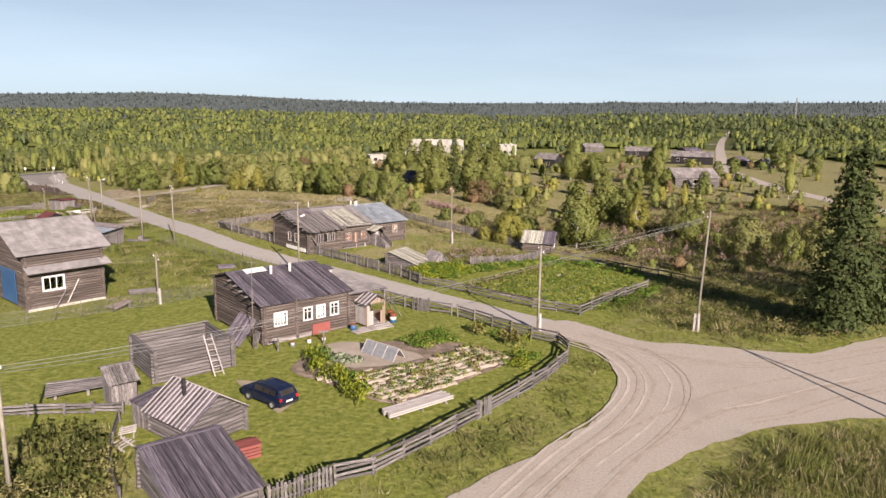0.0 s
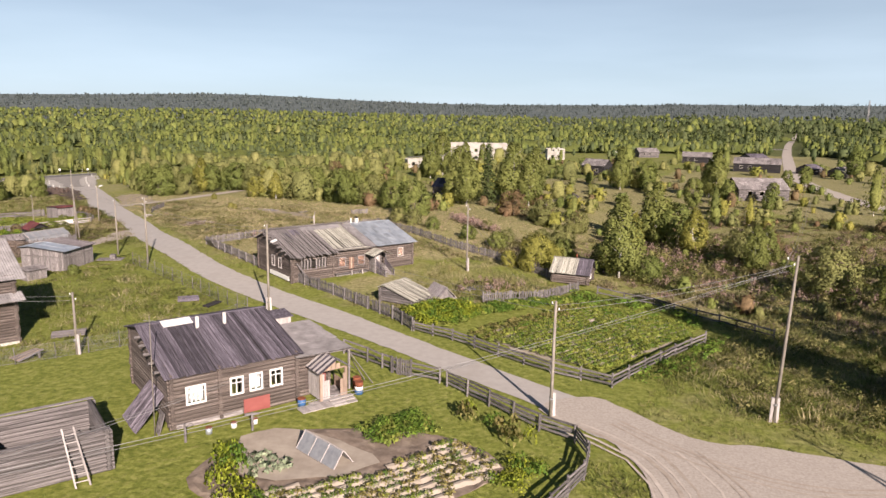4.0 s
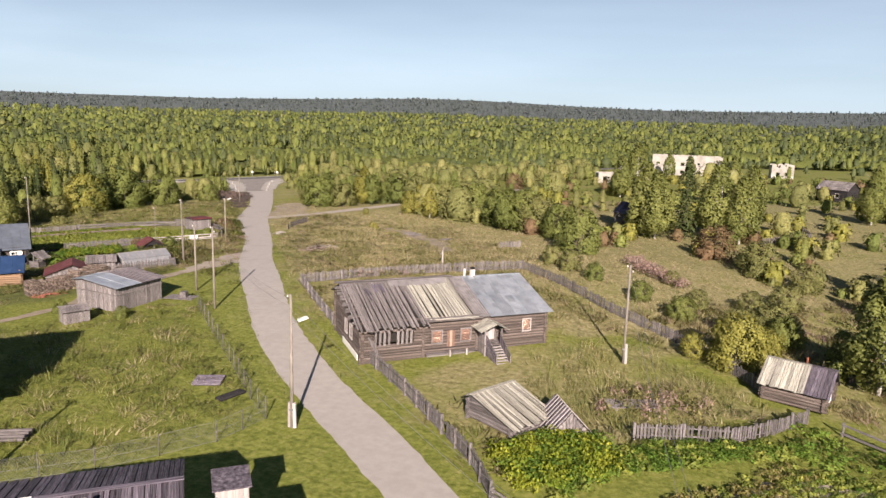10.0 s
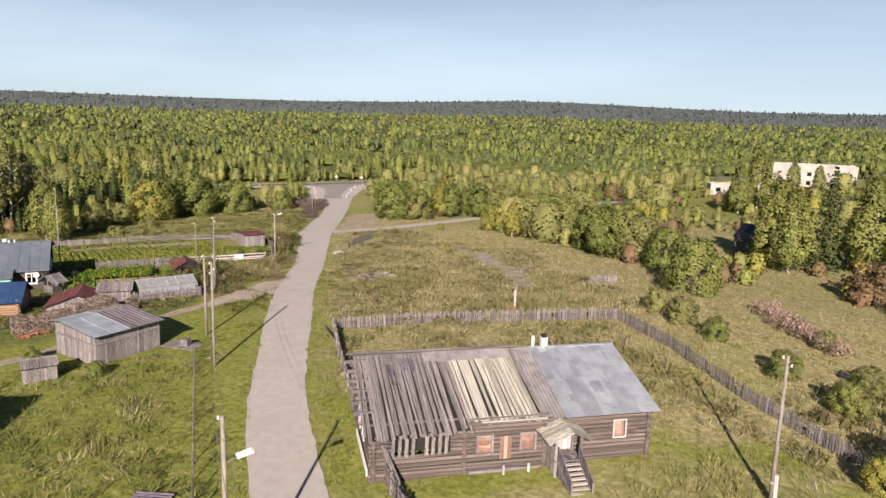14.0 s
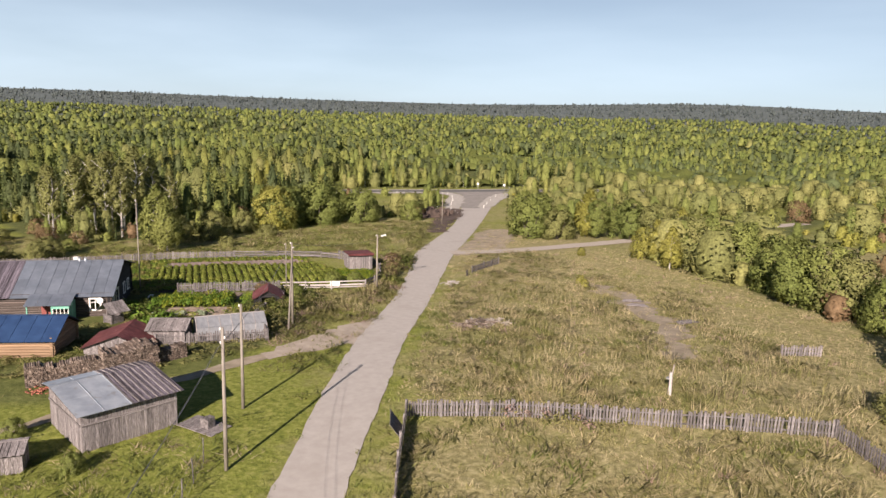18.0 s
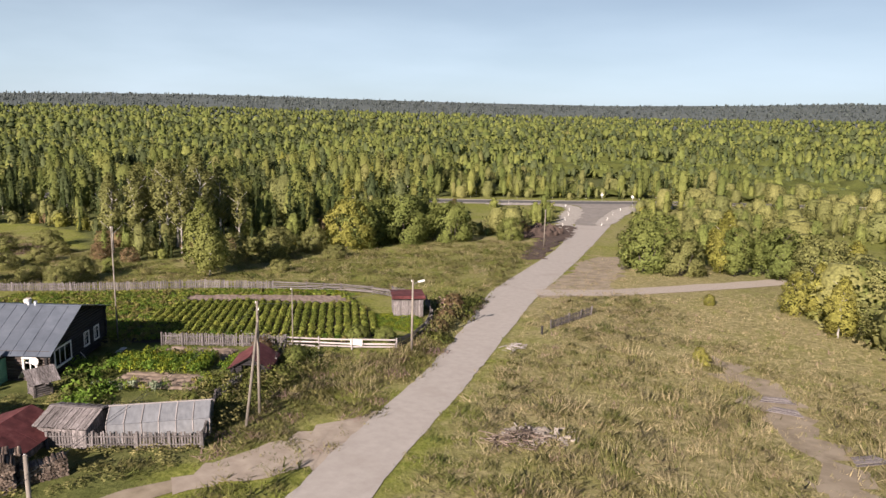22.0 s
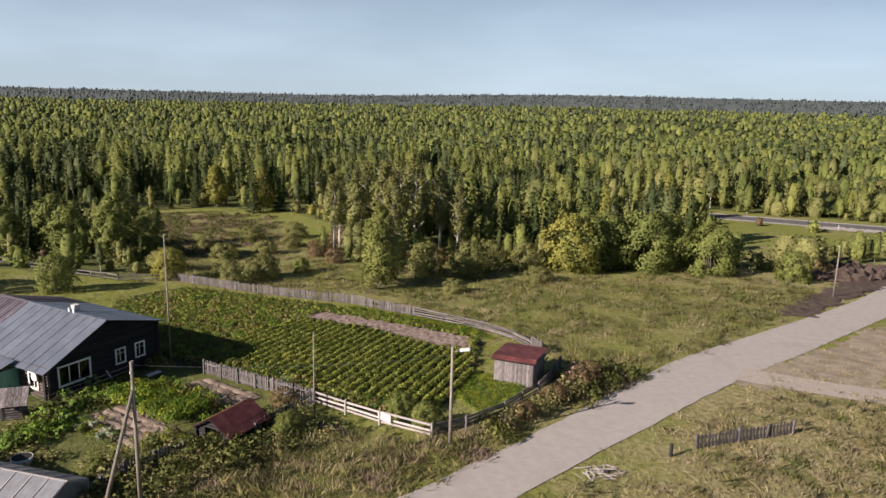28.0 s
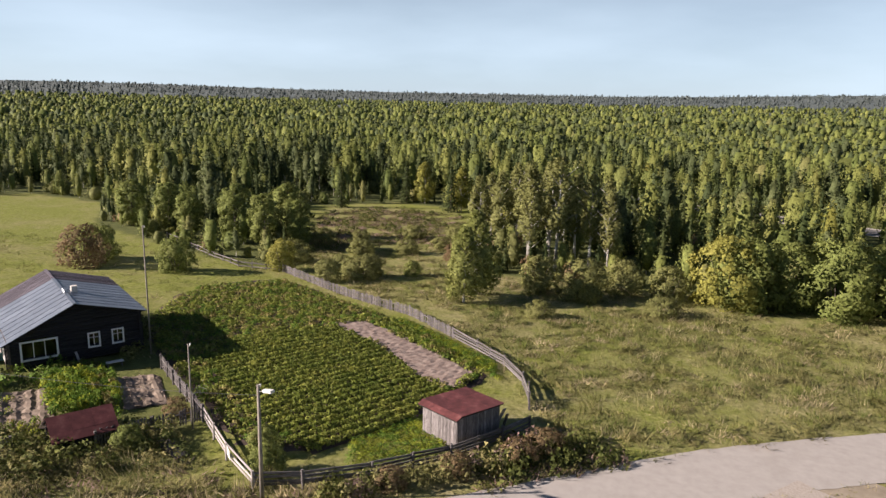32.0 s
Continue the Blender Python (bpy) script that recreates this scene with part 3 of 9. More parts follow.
strip("main_road", [(-420, -80), (-330, 50), (-224, 214), (-200, 250), (-176, 286), (-160, 312), (-140, 338), (-104, 365), (-60, 392), (20, 436), (200, 520)], 7.5, ASPHALT, 0.10, "dark grey asphalt highway with pale shoulders", "road")
strip("road_shoulder", [(-420, -80), (-330, 50), (-224, 214), (-200, 250), (-176, 286), (-160, 312), (-140, 338), (-104, 365), (-60, 392), (20, 436), (200, 520)], 12.0, GRAVEL, 0.06, "pale gravel shoulders of the highway", "road")
strip("village_road", [(104, 100), (94, 150), (93, 176), (95.5, 212), (107, 269), (125, 320), (155, 400), (179, 463), (250, 640), (380, 940)], 5.0, SAND, 0.06, "sandy village road between far houses", "road")
strip("yard_track", [(-57, 88), (-55.5, 98), (-57, 105), (-56.5, 110), (-56, 117), (-56.5, 123), (-55.5, 128.5)], 1.5, TRACK, 0.04, "worn earth track beside the woodpile", "track", wobble=0.5)
patch("junction_shoulder", [(-190, 257), (-184, 268), (-177, 275), (-168, 276), (-153, 261), (-137, 240), (-127, 226), (-131, 226), (-143, 240), (-158, 258), (-168, 270), (-176, 269), (-185, 256)], GRAVEL, 0.12, "pale gravel curve at the highway junction", "road", wobble=0.8)
patch("junction_apron", [(-187, 266), (-177, 277), (-167, 276), (-153, 260), (-140, 243), (-134, 246), (-146, 262), (-157, 281), (-159, 296), (-152, 318), (-168, 304)], APRON, 0.085, "grey asphalt apron where the village road meets the highway", "road")
patch("road_shoulder", [(-135, 246), (-146, 262), (-156, 279), (-160, 291), (-157, 308), (-147, 294), (-148, 277), (-134, 252)], GRAVEL, 0.12, "pale gravel curve at the junction", "road", wobble=0.4)
patch("churned_earth", [(-140, 235), (-134.5, 238), (-122, 222), (-112, 206), (-102.5, 194), (-106, 193), (-117, 206), (-128, 219)], SOIL_DARK, 0.09, "dark churned earth along the road edge", "soil", step=0.8, bumps=0.15, wobble=0.9)
patch("road_verge", [(-80, 170), (-88, 184), (-97, 198), (-96, 206), (-87, 197), (-81, 187), (-76, 179)], TRACK, 0.03, "bare gravel verge at the road fork", "road", wobble=0.8)
patch("sand_fan", [(-56.8, 117), (-55.2, 117), (-53.2, 124), (-50.5, 124.5), (-53, 129), (-58, 134), (-58.5, 128)], SOIL_PALE, 0.045, "pale sandy fan where the track meets the road", "road", wobble=0.5)
WORN = [(-14.4, 48.2), (-13.2, 49.0), (-11.4, 46.9), (-10.4, 45.0), (-11.0, 43.9), (-12.4, 45.0), (-13.6, 46.6)]
SAND_DARK = W("rut_sand", (0.30, (0.31, 0.26, 0.215)), (0.72, (0.46, 0.40, 0.34)), noise_scale=1.4, detail=10, rough=0.95, bump=0.5)
SAND_LIGHT = W("loose_sand", (0.30, (0.42, 0.365, 0.31)), (0.72, (0.57, 0.51, 0.45)), noise_scale=1.4, detail=10, rough=0.95, bump=0.5)
RUT_LINES = [([(2.0, 29), (7.8, 37.5), (12.3, 43), (15.2, 49.9), (14.2, 56.5), (10.4, 60.6)], 0.55), ([(3.5, 28), (10.6, 38.2), (16.3, 43.5), (22, 47.4), (28.3, 50), (40, 55.3), (60, 64)], 0.4), ([(12.8, 61), (16.6, 56.5), (22, 53.4), (28.3, 54), (38.5, 58.3), (58, 67)], 0.55),
             ([(16.2, 57.3), (17.4, 52.8), (17.2, 48.6), (14.5, 43), (9, 36)], 0.5), ([(19.2, 43.4), (22.4, 44.6), (25.2, 46.2), (28.6, 48.2), (33, 50)], 0.42)]
rr = random.Random(31)
for line, gap in RUT_LINES:
    for k in range(-3, 4):
        if rr.random() < 0.4:
            continue
        o = gap * (k + rr.uniform(-0.25, 0.25))
        pts = []
        for q, (a, b) in enumerate(line):
            c, d = line[max(0, q - 1)], line[min(len(line) - 1, q + 1)]
            e = math.hypot(d[0] - c[0], d[1] - c[1])
            pts.append((a - (d[1] - c[1]) / e * o + rr.uniform(-0.12, 0.12), b + (d[0] - c[0]) / e * o + rr.uniform(-0.12, 0.12)))
        strip("tyre_rut", pts, rr.uniform(0.13, 0.26), SAND_DARK if rr.random() < 0.6 else SAND_LIGHT, 0.078 + 0.004 * (k + 3) * 0.5, "shallow tyre rut in the sandy crossing", "road", wobble=0.05, seed=k, across=2)
patch("worn_yard", WORN, TRACK, 0.035, "worn bare earth where the car stands", "ground", wobble=0.9)


# ---- builders ----
def thing(name, x, y, deg=0, label="", category="", group="", kind="", z=None):
    ob = new(name)
    ob.empty_display_size = 0.3
    ob.matrix_world = pose(x, y, float(G(x, y)) if z is None else z, 0, 0, deg)
    return tagged(ob, label, category, group, kind)


def part(name, bm, material, parent, label=""):
    me = bpy.data.meshes.new(name)
    bm.to_mesh(me)
    bm.free()
    me.materials.append(material)
    ob = new(name, me)
    ob.parent = parent
    return tagged(ob, label)


UNITS = {}


def unit(shape, material):
    """A unit piece along x: a chamfered board or a round log. Shared by all alike pieces."""
    key = (shape, material.name)
    if key not in UNITS:
        if shape == "corr":
            top = [(-0.5 + k / 10, 0.5 if k % 2 else -0.2) for k in range(11)]
            ring = [(y, z - 0.3) for y, z in top] + [(y, z) for y, z in top[::-1]]
        elif shape == "box":
            c = 0.42
            ring = [(-c, -0.5), (c, -0.5), (0.5, -c), (0.5, c), (c, 0.5), (-c, 0.5), (-0.5, c), (-0.5, -c)]
        else:
            n = 9
            ring = [(0.5 * math.cos(2 * math.pi * i / n), 0.5 * math.sin(2 * math.pi * i / n)) for i in range(n)]
        n = len(ring)
        v = [(-0.5, y, z) for y, z in ring] + [(0.5, y, z) for y, z in ring]
        f = [(i, (i + 1) % n, n + (i + 1) % n, n + i) for i in range(n)] + [tuple(range(n - 1, -1, -1)), tuple(range(n, 2 * n))]
        me = bpy.data.meshes.new(shape)
        me.from_pydata(v, [], [q[::-1] for q in f[:n]] + [f[n][::-1], f[n + 1][::-1]])
        bm = bmesh.new()
        bm.from_mesh(me)
        bmesh.ops.recalc_face_normals(bm, faces=bm.faces)
        bm.to_mesh(me)
        bm.free()
        if shape == "log":
            me.polygons.foreach_set("use_smooth", np.array([1] * n + [0, 0], bool))
        me.materials.append(material)
        UNITS[key] = me
    return UNITS[key]


def span_matrix(a, b, w, h, up=(0, 0, 1)):
    """The pose and size of a piece from a to b, w across and h along up."""
    a, b = Vector(a), Vector(b)
    x = b - a
    n = x.length
    x = x / n
    z = Vector(up)
    z = z - x * z.dot(x)
    if z.length < 1e-4:
        z = Vector((1, 0, 0)) - x * x.x
    z.normalize()
    y = z.cross(x)
    m = Matrix((x * n, y * w, z * h)).transposed().to_4x4()
    m.translation = (a + b) / 2
    return m


def beam(parent, name, material, a, b, w, h, up=(0, 0, 1), shape="box", label=""):
    """A board or log from a to b under a thing or an unmoved part."""
    ob = new(name, unit(shape, material))
    ob.parent = parent
    ob.matrix_basis = span_matrix(a, b, w, h, up)
    return tagged(ob, label)


def slab(parent, name, material, pts, thick, label=""):
    """A plate with the outline pts (a plane polygon), thick downwards."""
    bm = bmesh.new()
    top = [bm.verts.new(p) for p in pts]
    low = [bm.verts.new((p[0], p[1], p[2] - thick)) for p in pts]
    n = len(pts)
    bm.faces.new(top)
    bm.faces.new(low[::-1])
    for i in range(n):
        bm.faces.new((top[i], low[i], low[(i + 1) % n], top[(i + 1) % n]))
    bmesh.ops.recalc_face_normals(bm, faces=bm.faces)
    return part(name, bm, material, parent, label)


def tube(parent, name, material, a, b, r0, r1, n=10, label=""):
    bm = bmesh.new()
    a, b = Vector(a), Vector(b)
    q = (b - a).to_track_quat("Z", "Y").to_matrix().to_4x4()
    bmesh.ops.create_cone(bm, cap_ends=True, segments=n, radius1=r0, radius2=r1, depth=(b - a).length, matrix=Matrix.Translation((a + b) / 2) @ q)
    for f in bm.faces:
        f.smooth = len(f.verts) == 4
    return part(name, bm, material, parent, label)


def window(parent, o, d, w, h, nrm, cols=2, rows=2, trim=WHITE, label="white-painted window frame", casing=0.11):
    """A casement window: casing, glazing bars, sill and pane. o: low corner; d: way along the wall; nrm: outward."""
    o, d, nrm, up = Vector(o), Vector(d), Vector(nrm), Vector((0, 0, 1))
    f = o + nrm * 0.17
    wob = beam(parent, "window", trim, f + up * (h + casing / 2) - d * casing, f + up * (h + casing / 2) + d * (w + casing), 0.06, casing, label=label)
    inv = wob.matrix_basis.inverted()

    def sub(name, material, a, b, ww, hh, upv=(0, 0, 1)):
        ob = new(name, unit("box", material))
        ob.parent = wob
        ob.matrix_basis = inv @ span_matrix(a, b, ww, hh, upv)
        return ob

    sub("sill", trim, f - d * casing - up * casing / 2, f + d * (w + casing) - up * casing / 2, 0.10, casing)
    for k in (-casing / 2, w + casing / 2):
        sub("jamb", trim, f + d * k, f + d * k + up * h, 0.06, casing, d)
    g = o + nrm * 0.10
    for i in range(1, cols):
        sub("muntin", trim, g + d * (w * i / cols), g + d * (w * i / cols) + up * h, 0.05, 0.07, d)
    for i in range(1, rows):
        zz = h * (0.68 if rows == 2 else i / rows)
        sub("muntin", trim, g + up * zz, g + up * zz + d * w, 0.045, 0.05)
    pane = sub("pane", GLASS, g + up * h / 2 - nrm * 0.02, g + up * h / 2 + d * w - nrm * 0.02, 0.008, h)
    pane.visible_shadow = False
    return wob


def spans(a, b, z0, z1, holes):
    """The stretches of a..b at height z0..z1 that no hole cuts."""
    out = [(a, b)]
    for h0, h1, hz0, hz1 in holes:
        if hz0 < (z0 + z1) / 2 < hz1:
            nxt = []
            for s, e in out:
                if h1 <= s or h0 >= e:
                    nxt.append((s, e))
                else:
                    if h0 - s > 0.08:
                        nxt.append((s, h0))
                    if e - h1 > 0.08:
                        nxt.append((h1, e))
            out = nxt
    return out


def house(name, label, category, x, y, deg, L, D, zf, zr, vr, zb, wall=LOG, course=0.25, style="log", roofs=(), over=(0.5, 0.5, 0.45),
          front=(), left=(), right=(), back=(), cross=(), seed=1, group="", z=None, base=0.0, gap_shade=DARK, jag=0.06, board=0.22, face=None):
    """A house whose ridge runs along its local x. zf, zr, zb: heights of front eave, ridge (at depth vr) and back eave above the ground.
    front/left/right/back: holes (from, to, low, high). roofs: (u0, u1, kind, material)."""
    rng = random.Random(seed)
    T = thing(name, x, y, deg, label, category, group, z=z)

    def height(v):
        return zf + (zr - zf) * v / vr if v < vr else zr + (zb - zr) * (v - vr) / max(D - vr, 1e-3)

    def vrange(zz):
        v0 = 0 if zz < zf else vr * (zz - zf) / max(zr - zf, 1e-3)
        v1 = D if zz < zb else D - (D - vr) * (zz - zb) / max(zr - zb, 1e-3)
        return max(0, v0), min(D, v1)

    if style == "log":
        d = course * 1.10
        n = int((zr - base) / course)
        for k in range(n):
            z0 = base + k * course
            zc = z0 + course / 2
            for v, top, holes, s in ((0, zf, front, 0.24), (D, zb, back, 0.24)):
                if z0 + course <= top + 0.1:
                    for a, b in spans(-s, L + s, z0, z0 + course, holes):
                        j = rng.uniform(-0.05, 0.05)
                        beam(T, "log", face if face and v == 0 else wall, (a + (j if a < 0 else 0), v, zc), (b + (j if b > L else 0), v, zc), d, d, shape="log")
            v0, v1 = vrange(z0 + course)
            if v1 - v0 > 0.4:
                for u, holes in ((0, left), (L, right)):
                    s = 0.24 if z0 + course <= min(zf, zb) else -0.05
                    zz = zc + course / 2 if z0 + 1.5 * course < zr else zc
                    for a, b in spans(v0 - s, v1 + s, z0, z0 + course, holes):
                        beam(T, "log", wall, (u, a, zz), (u, b, zz), d, d, shape="log")
            if z0 + course <= zf:
                for u in cross:
                    beam(T, "log_end", wall, (u, -0.26 + rng.uniform(-0.04, 0.04), zc + course / 2), (u, 0.3, zc + course / 2), d, d, shape="log")
    else:
        def boards(p, q, f, holes, out):
            p, q = Vector(p), Vector(q)
            ln = (q - p).length
            dd = (q - p) / ln
            m = max(2, int(ln / board))
            w = ln / m
            for i in range(m):
                c = p + dd * (w * (i + 0.5))
                top = f((i + 0.5) * w)
                cuts = sorted((hz0, hz1) for h0, h1, hz0, hz1 in holes if h0 < (i + 0.5) * w < h1)
                lo = base
                for hz0, hz1 in cuts + [(top, top)]:
                    if hz0 - lo > 0.1:
                        o = Vector(out) * rng.uniform(0, 0.02)
                        beam(T, "board", wall, c + o + Vector((0, 0, lo + (rng.uniform(-0.05, 0.08) if lo == base else 0))), c + o + Vector((0, 0, hz0)), w * rng.uniform(0.88, 0.99), 0.03, out)
                    lo = hz1
        boards((0, 0, 0), (L, 0, 0), lambda s: zf, front, (0, -1, 0))
        boards((0, D, 0), (L, D, 0), lambda s: zb, back, (0, 1, 0))
        boards((0, 0, 0), (0, D, 0), height, left, (-1, 0, 0))
        boards((L, 0, 0), (L, D, 0), height, right, (1, 0, 0))
        for u in (0.06, L - 0.06):
            for v in (0.06, D - 0.06):
                beam(T, "post", wall, (u, v, 0), (u, v, height(v)), 0.14, 0.14)
    of, ob_, os = over
    sf = (zr - zf) / vr
    sb = (zr - zb) / max(D - vr, 1e-3)
    for u0, u1, kind, material, *own in roofs:
        of = own[0] if own else over[0]
        a = u0 - (os if u0 <= 0.01 else 0)
        b = u1 + (os if u1 >= L - 0.01 else 0)
        for v_e, z_e, slope in ((-of, zf - of * sf, sf), (D + ob_, zb - ob_ * sb, sb)):
            if abs(v_e - vr) < 0.3:
                continue
            # Deck under the covering is near-black: shade in the board gaps is its colour.
            deck = slab(T, "roof", gap_shade, [(a + 0.04, vr, zr + 0.06), (b - 0.04, vr, zr + 0.06), (b - 0.04, v_e * 0.97 + vr * 0.03, z_e * 0.97 + zr * 0.03 + 0.06), (a + 0.04, v_e * 0.97 + vr * 0.03, z_e * 0.97 + zr * 0.03 + 0.06)], 0.05)
            up = Vector((0, -slope if v_e < vr else slope, 1)).normalized()
            top = 0.10
            if kind == "plank":
                m = int((b - a) / (own[1] if len(own) > 1 else 0.21))
                for i in range(m):
                    c = a + (b - a) * (i + 0.5) / m
                    lift = Vector((0, 0, top + (0.028 if i % 2 else 0)))
                    e = rng.uniform(-jag, jag)
                    sk = rng.uniform(-jag, jag) * 0.6
                    beam(deck, "plank", material, Vector((c, vr, zr + 0.02)) + lift, Vector((c + sk, v_e + (e if v_e > vr else -e), z_e - abs(slope) * e * (1 if v_e > vr else 1))) + lift, (b - a) / m * rng.uniform(0.78, 1.05), 0.035, up)
            elif kind == "batten":
                m = max(2, int((b - a) / 0.38))
                for i in range(m):
                    c = a + (b - a) * (i + 0.5) / m
                    beam(deck, "sheet", material[0], (c, vr, zr + top), (c, v_e, z_e + top), (b - a) / m * 0.97, 0.02, up)
                    beam(deck, "batten", material[1], (a + (b - a) * i / m + 0.1, vr, zr + top + 0.035), (a + (b - a) * i / m + 0.1, v_e, z_e + top + 0.035), 0.10, 0.04, up)
            else:
                m = max(1, int((b - a) / (1.1 if kind == "metal" else 1.0)))
                rows = 2 if kind == "metal" else 3
                for i in range(m):
                    for r in range(rows):
                        t0, t1 = r / rows - (0.02 if r else 0), (r + 1) / rows
                        c = a + (b - a) * (i + 0.5) / m
                        lift = top + 0.012 * (rows - r) + rng.uniform(0, 0.008)
                        p = Vector((c, vr + (v_e - vr) * t0, zr + (z_e - zr) * t0 + lift))
                        q = Vector((c, vr + (v_e - vr) * t1, zr + (z_e - zr) * t1 + lift - 0.01))
                        beam(deck, "sheet", material, p, q, (b - a) / m * (1.02 if kind == "slate" else 0.995), 0.05 if kind == "slate" else 0.014, up, "corr" if kind == "slate" else "box")
                        if kind == "metal":
                            s = Vector(((b - a) / m / 2, 0, 0.02))
                            beam(deck, "seam", material, p + s, q + s, 0.03, 0.035, up)
            if kind in ("metal", "plank", "slate") and v_e > vr:
                beam(deck, "ridge_board", material, (a, vr, zr + 0.15), (b, vr, zr + 0.15), 0.30, 0.04)
    return T


def along(line, step):
    """Points every step along a plan line, with the way."""
    out = []
    for (x0, y0), (x1, y1) in zip(line, line[1:]):
        a, b = Vector((x0, y0, 0)), Vector((x1, y1, 0))
        n = max(1, round((b - a).length / step))
        d = (b - a).normalized()
        out += [(a + (b - a) * i / n, d) for i in range(n)]
    return out + [(Vector((*line[-1], 0)), d)]


def fence(line, kind, label, h=1.1, post=2.4, material=FENCE, name="fence", category="fence", group="village fences", step=0.17, seed=3, lean=0.05, rails=3, posts_mat=None):
    """A fence that follows the ground. kind: picket, rail or mesh."""
    rng = random.Random(seed)
    x0, y0 = line[0]
    T = thing(name, x0, y0, 0, label, category, group)
    o = T.matrix_world.translation.copy()

    def at(p, z):
        return Vector((p.x - o.x, p.y - o.y, float(G(p.x, p.y)) + z - o.z))

    P = along(line, post)
    for p, d in P:
        t = Vector((rng.uniform(-lean, lean), rng.uniform(-lean, lean), 0))
        hh = h + rng.uniform(0.02, 0.15)
        if kind == "mesh":
            tube(T, "post", posts_mat or LOG_GREY, at(p, -0.1), at(p, hh) + t, 0.035, 0.035, 6)
        else:
            beam(T, "post", posts_mat or material, at(p, -0.1), at(p, hh) + t, 0.16, 0.16, d, "log" if kind == "rail" else "box")
    for (p, d), (q, _) in zip(P, P[1:]):
        n = Vector((-d.y, d.x, 0))
        if kind == "rail":
            for r in range(rails):
                z = 0.28 + (h - 0.35) * r / max(rails - 1, 1)
                beam(T, "rail", material, at(p, z + rng.uniform(-0.07, 0.07)) - n * 0.07 - d * 0.1, at(q, z + rng.uniform(-0.07, 0.07)) - n * 0.07 + d * 0.1, 0.05, 0.15, shape="box")
        elif kind == "picket":
            for z in (0.3, h - 0.25):
                beam(T, "rail", material, at(p, z), at(q, z), 0.05, 0.08)
        else:
            for z in (0.1, h * 0.5, h):
                beam(T, "wire", WIRE, at(p, z), at(q, z), 0.012, 0.012)
    if kind == "picket":
        for p, d in along(line, step):
            n = Vector((-d.y, d.x, 0)) * 0.05
            t = d * rng.uniform(-0.05, 0.05)
            if rng.random() > 0.03:
                beam(T, "picket", material, at(p, 0.06) - n, at(p, h + rng.uniform(-0.08, 0.12)) - n + t, step * 0.62, 0.025, n)
    if kind == "mesh":
        bm = bmesh.new()
        pts = [(at(p, 0.05), at(p, h)) for p, _ in along(line, post)]
        for (a, b), (c, e) in zip(pts, pts[1:]):
            n = max(1, int((c - a).length / 0.16))
            for i in range(n + 6):
                for s in (1, -1):
                    t0, t1 = (i - (6 if s > 0 else 0)) / n, (i + (0 if s > 0 else -6)) / n
                    z0, z1 = 0.0, 1.0
                    c0, c1 = max(0, min(1, t0)), max(0, min(1, t1))
                    if c1 == c0:
                        continue
                    z0 = (c0 - t0) / (t1 - t0)
                    z1 = (c1 - t0) / (t1 - t0)
                    p0 = a.lerp(c, c0).lerp(b.lerp(e, c0), z0)
                    p1 = a.lerp(c, c1).lerp(b.lerp(e, c1), z1)
                    w = Vector((0, 0, 0.006))
                    bm.faces.new([bm.verts.new(v) for v in (p0 - w, p1 - w, p1 + w, p0 + w)])
        part("netting", bm, WIRE, T)
    return T


def pole(x, y, h, label, lamp=None, stub=0, arm=None, strut=None, r=0.11, name="utility_pole", insul=2, lean=(0, 0)):
    T = thing(name, x, y, 0, label, "pole", "roadside poles")
    tip = Vector((lean[0], lean[1], h))
    tube(T, "shaft", POLE, (0, 0, -0.3), tip, r * 1.15, r * 0.75)
    if stub:
        for s in ((1,) if stub == 1 else (1, -1)):
            beam(T, "stub", BOARD_PALE, (s * 0.2, 0.03, -0.2), (s * 0.16, 0.02, 1.7), 0.2, 0.2)
        beam(T, "binding", WIRE, (0.0, 0.02, 1.2), (0.0, 0.02, 1.3), 0.42, 0.26, (1, 0, 0))
    for i in range(insul):
        z = h - 0.25 - 0.4 * i
        s = 1 if i % 2 else -1
        beam(T, "hook", WIRE, (0, 0, z), (0.22 * s, 0, z + 0.06), 0.03, 0.03)
        tube(T, "insulator", WHITE, (0.22 * s, 0, z + 0.05), (0.22 * s, 0, z + 0.2), 0.05, 0.04, 8)
    if lamp:
        a = radians(lamp[0])
        d = Vector((math.cos(a), math.sin(a), 0))
        z = h * lamp[1]
        tube(T, "lamp_arm", WIRE, (0, 0, z - 0.2), d * 0.6 + Vector((0, 0, z)), 0.03, 0.03, 6)
        beam(T, "lamp_head", LAMP_HEAD, d * 0.5 + Vector((0, 0, z)), d * 1.15 + Vector((0, 0, z + 0.12)), 0.28, 0.16, label="pale street-lamp head")
    if strut:
        tube(T, "strut", POLE, (strut[0], strut[1], -0.2), (0, 0, h * 0.82), r, r * 0.8)
    return T


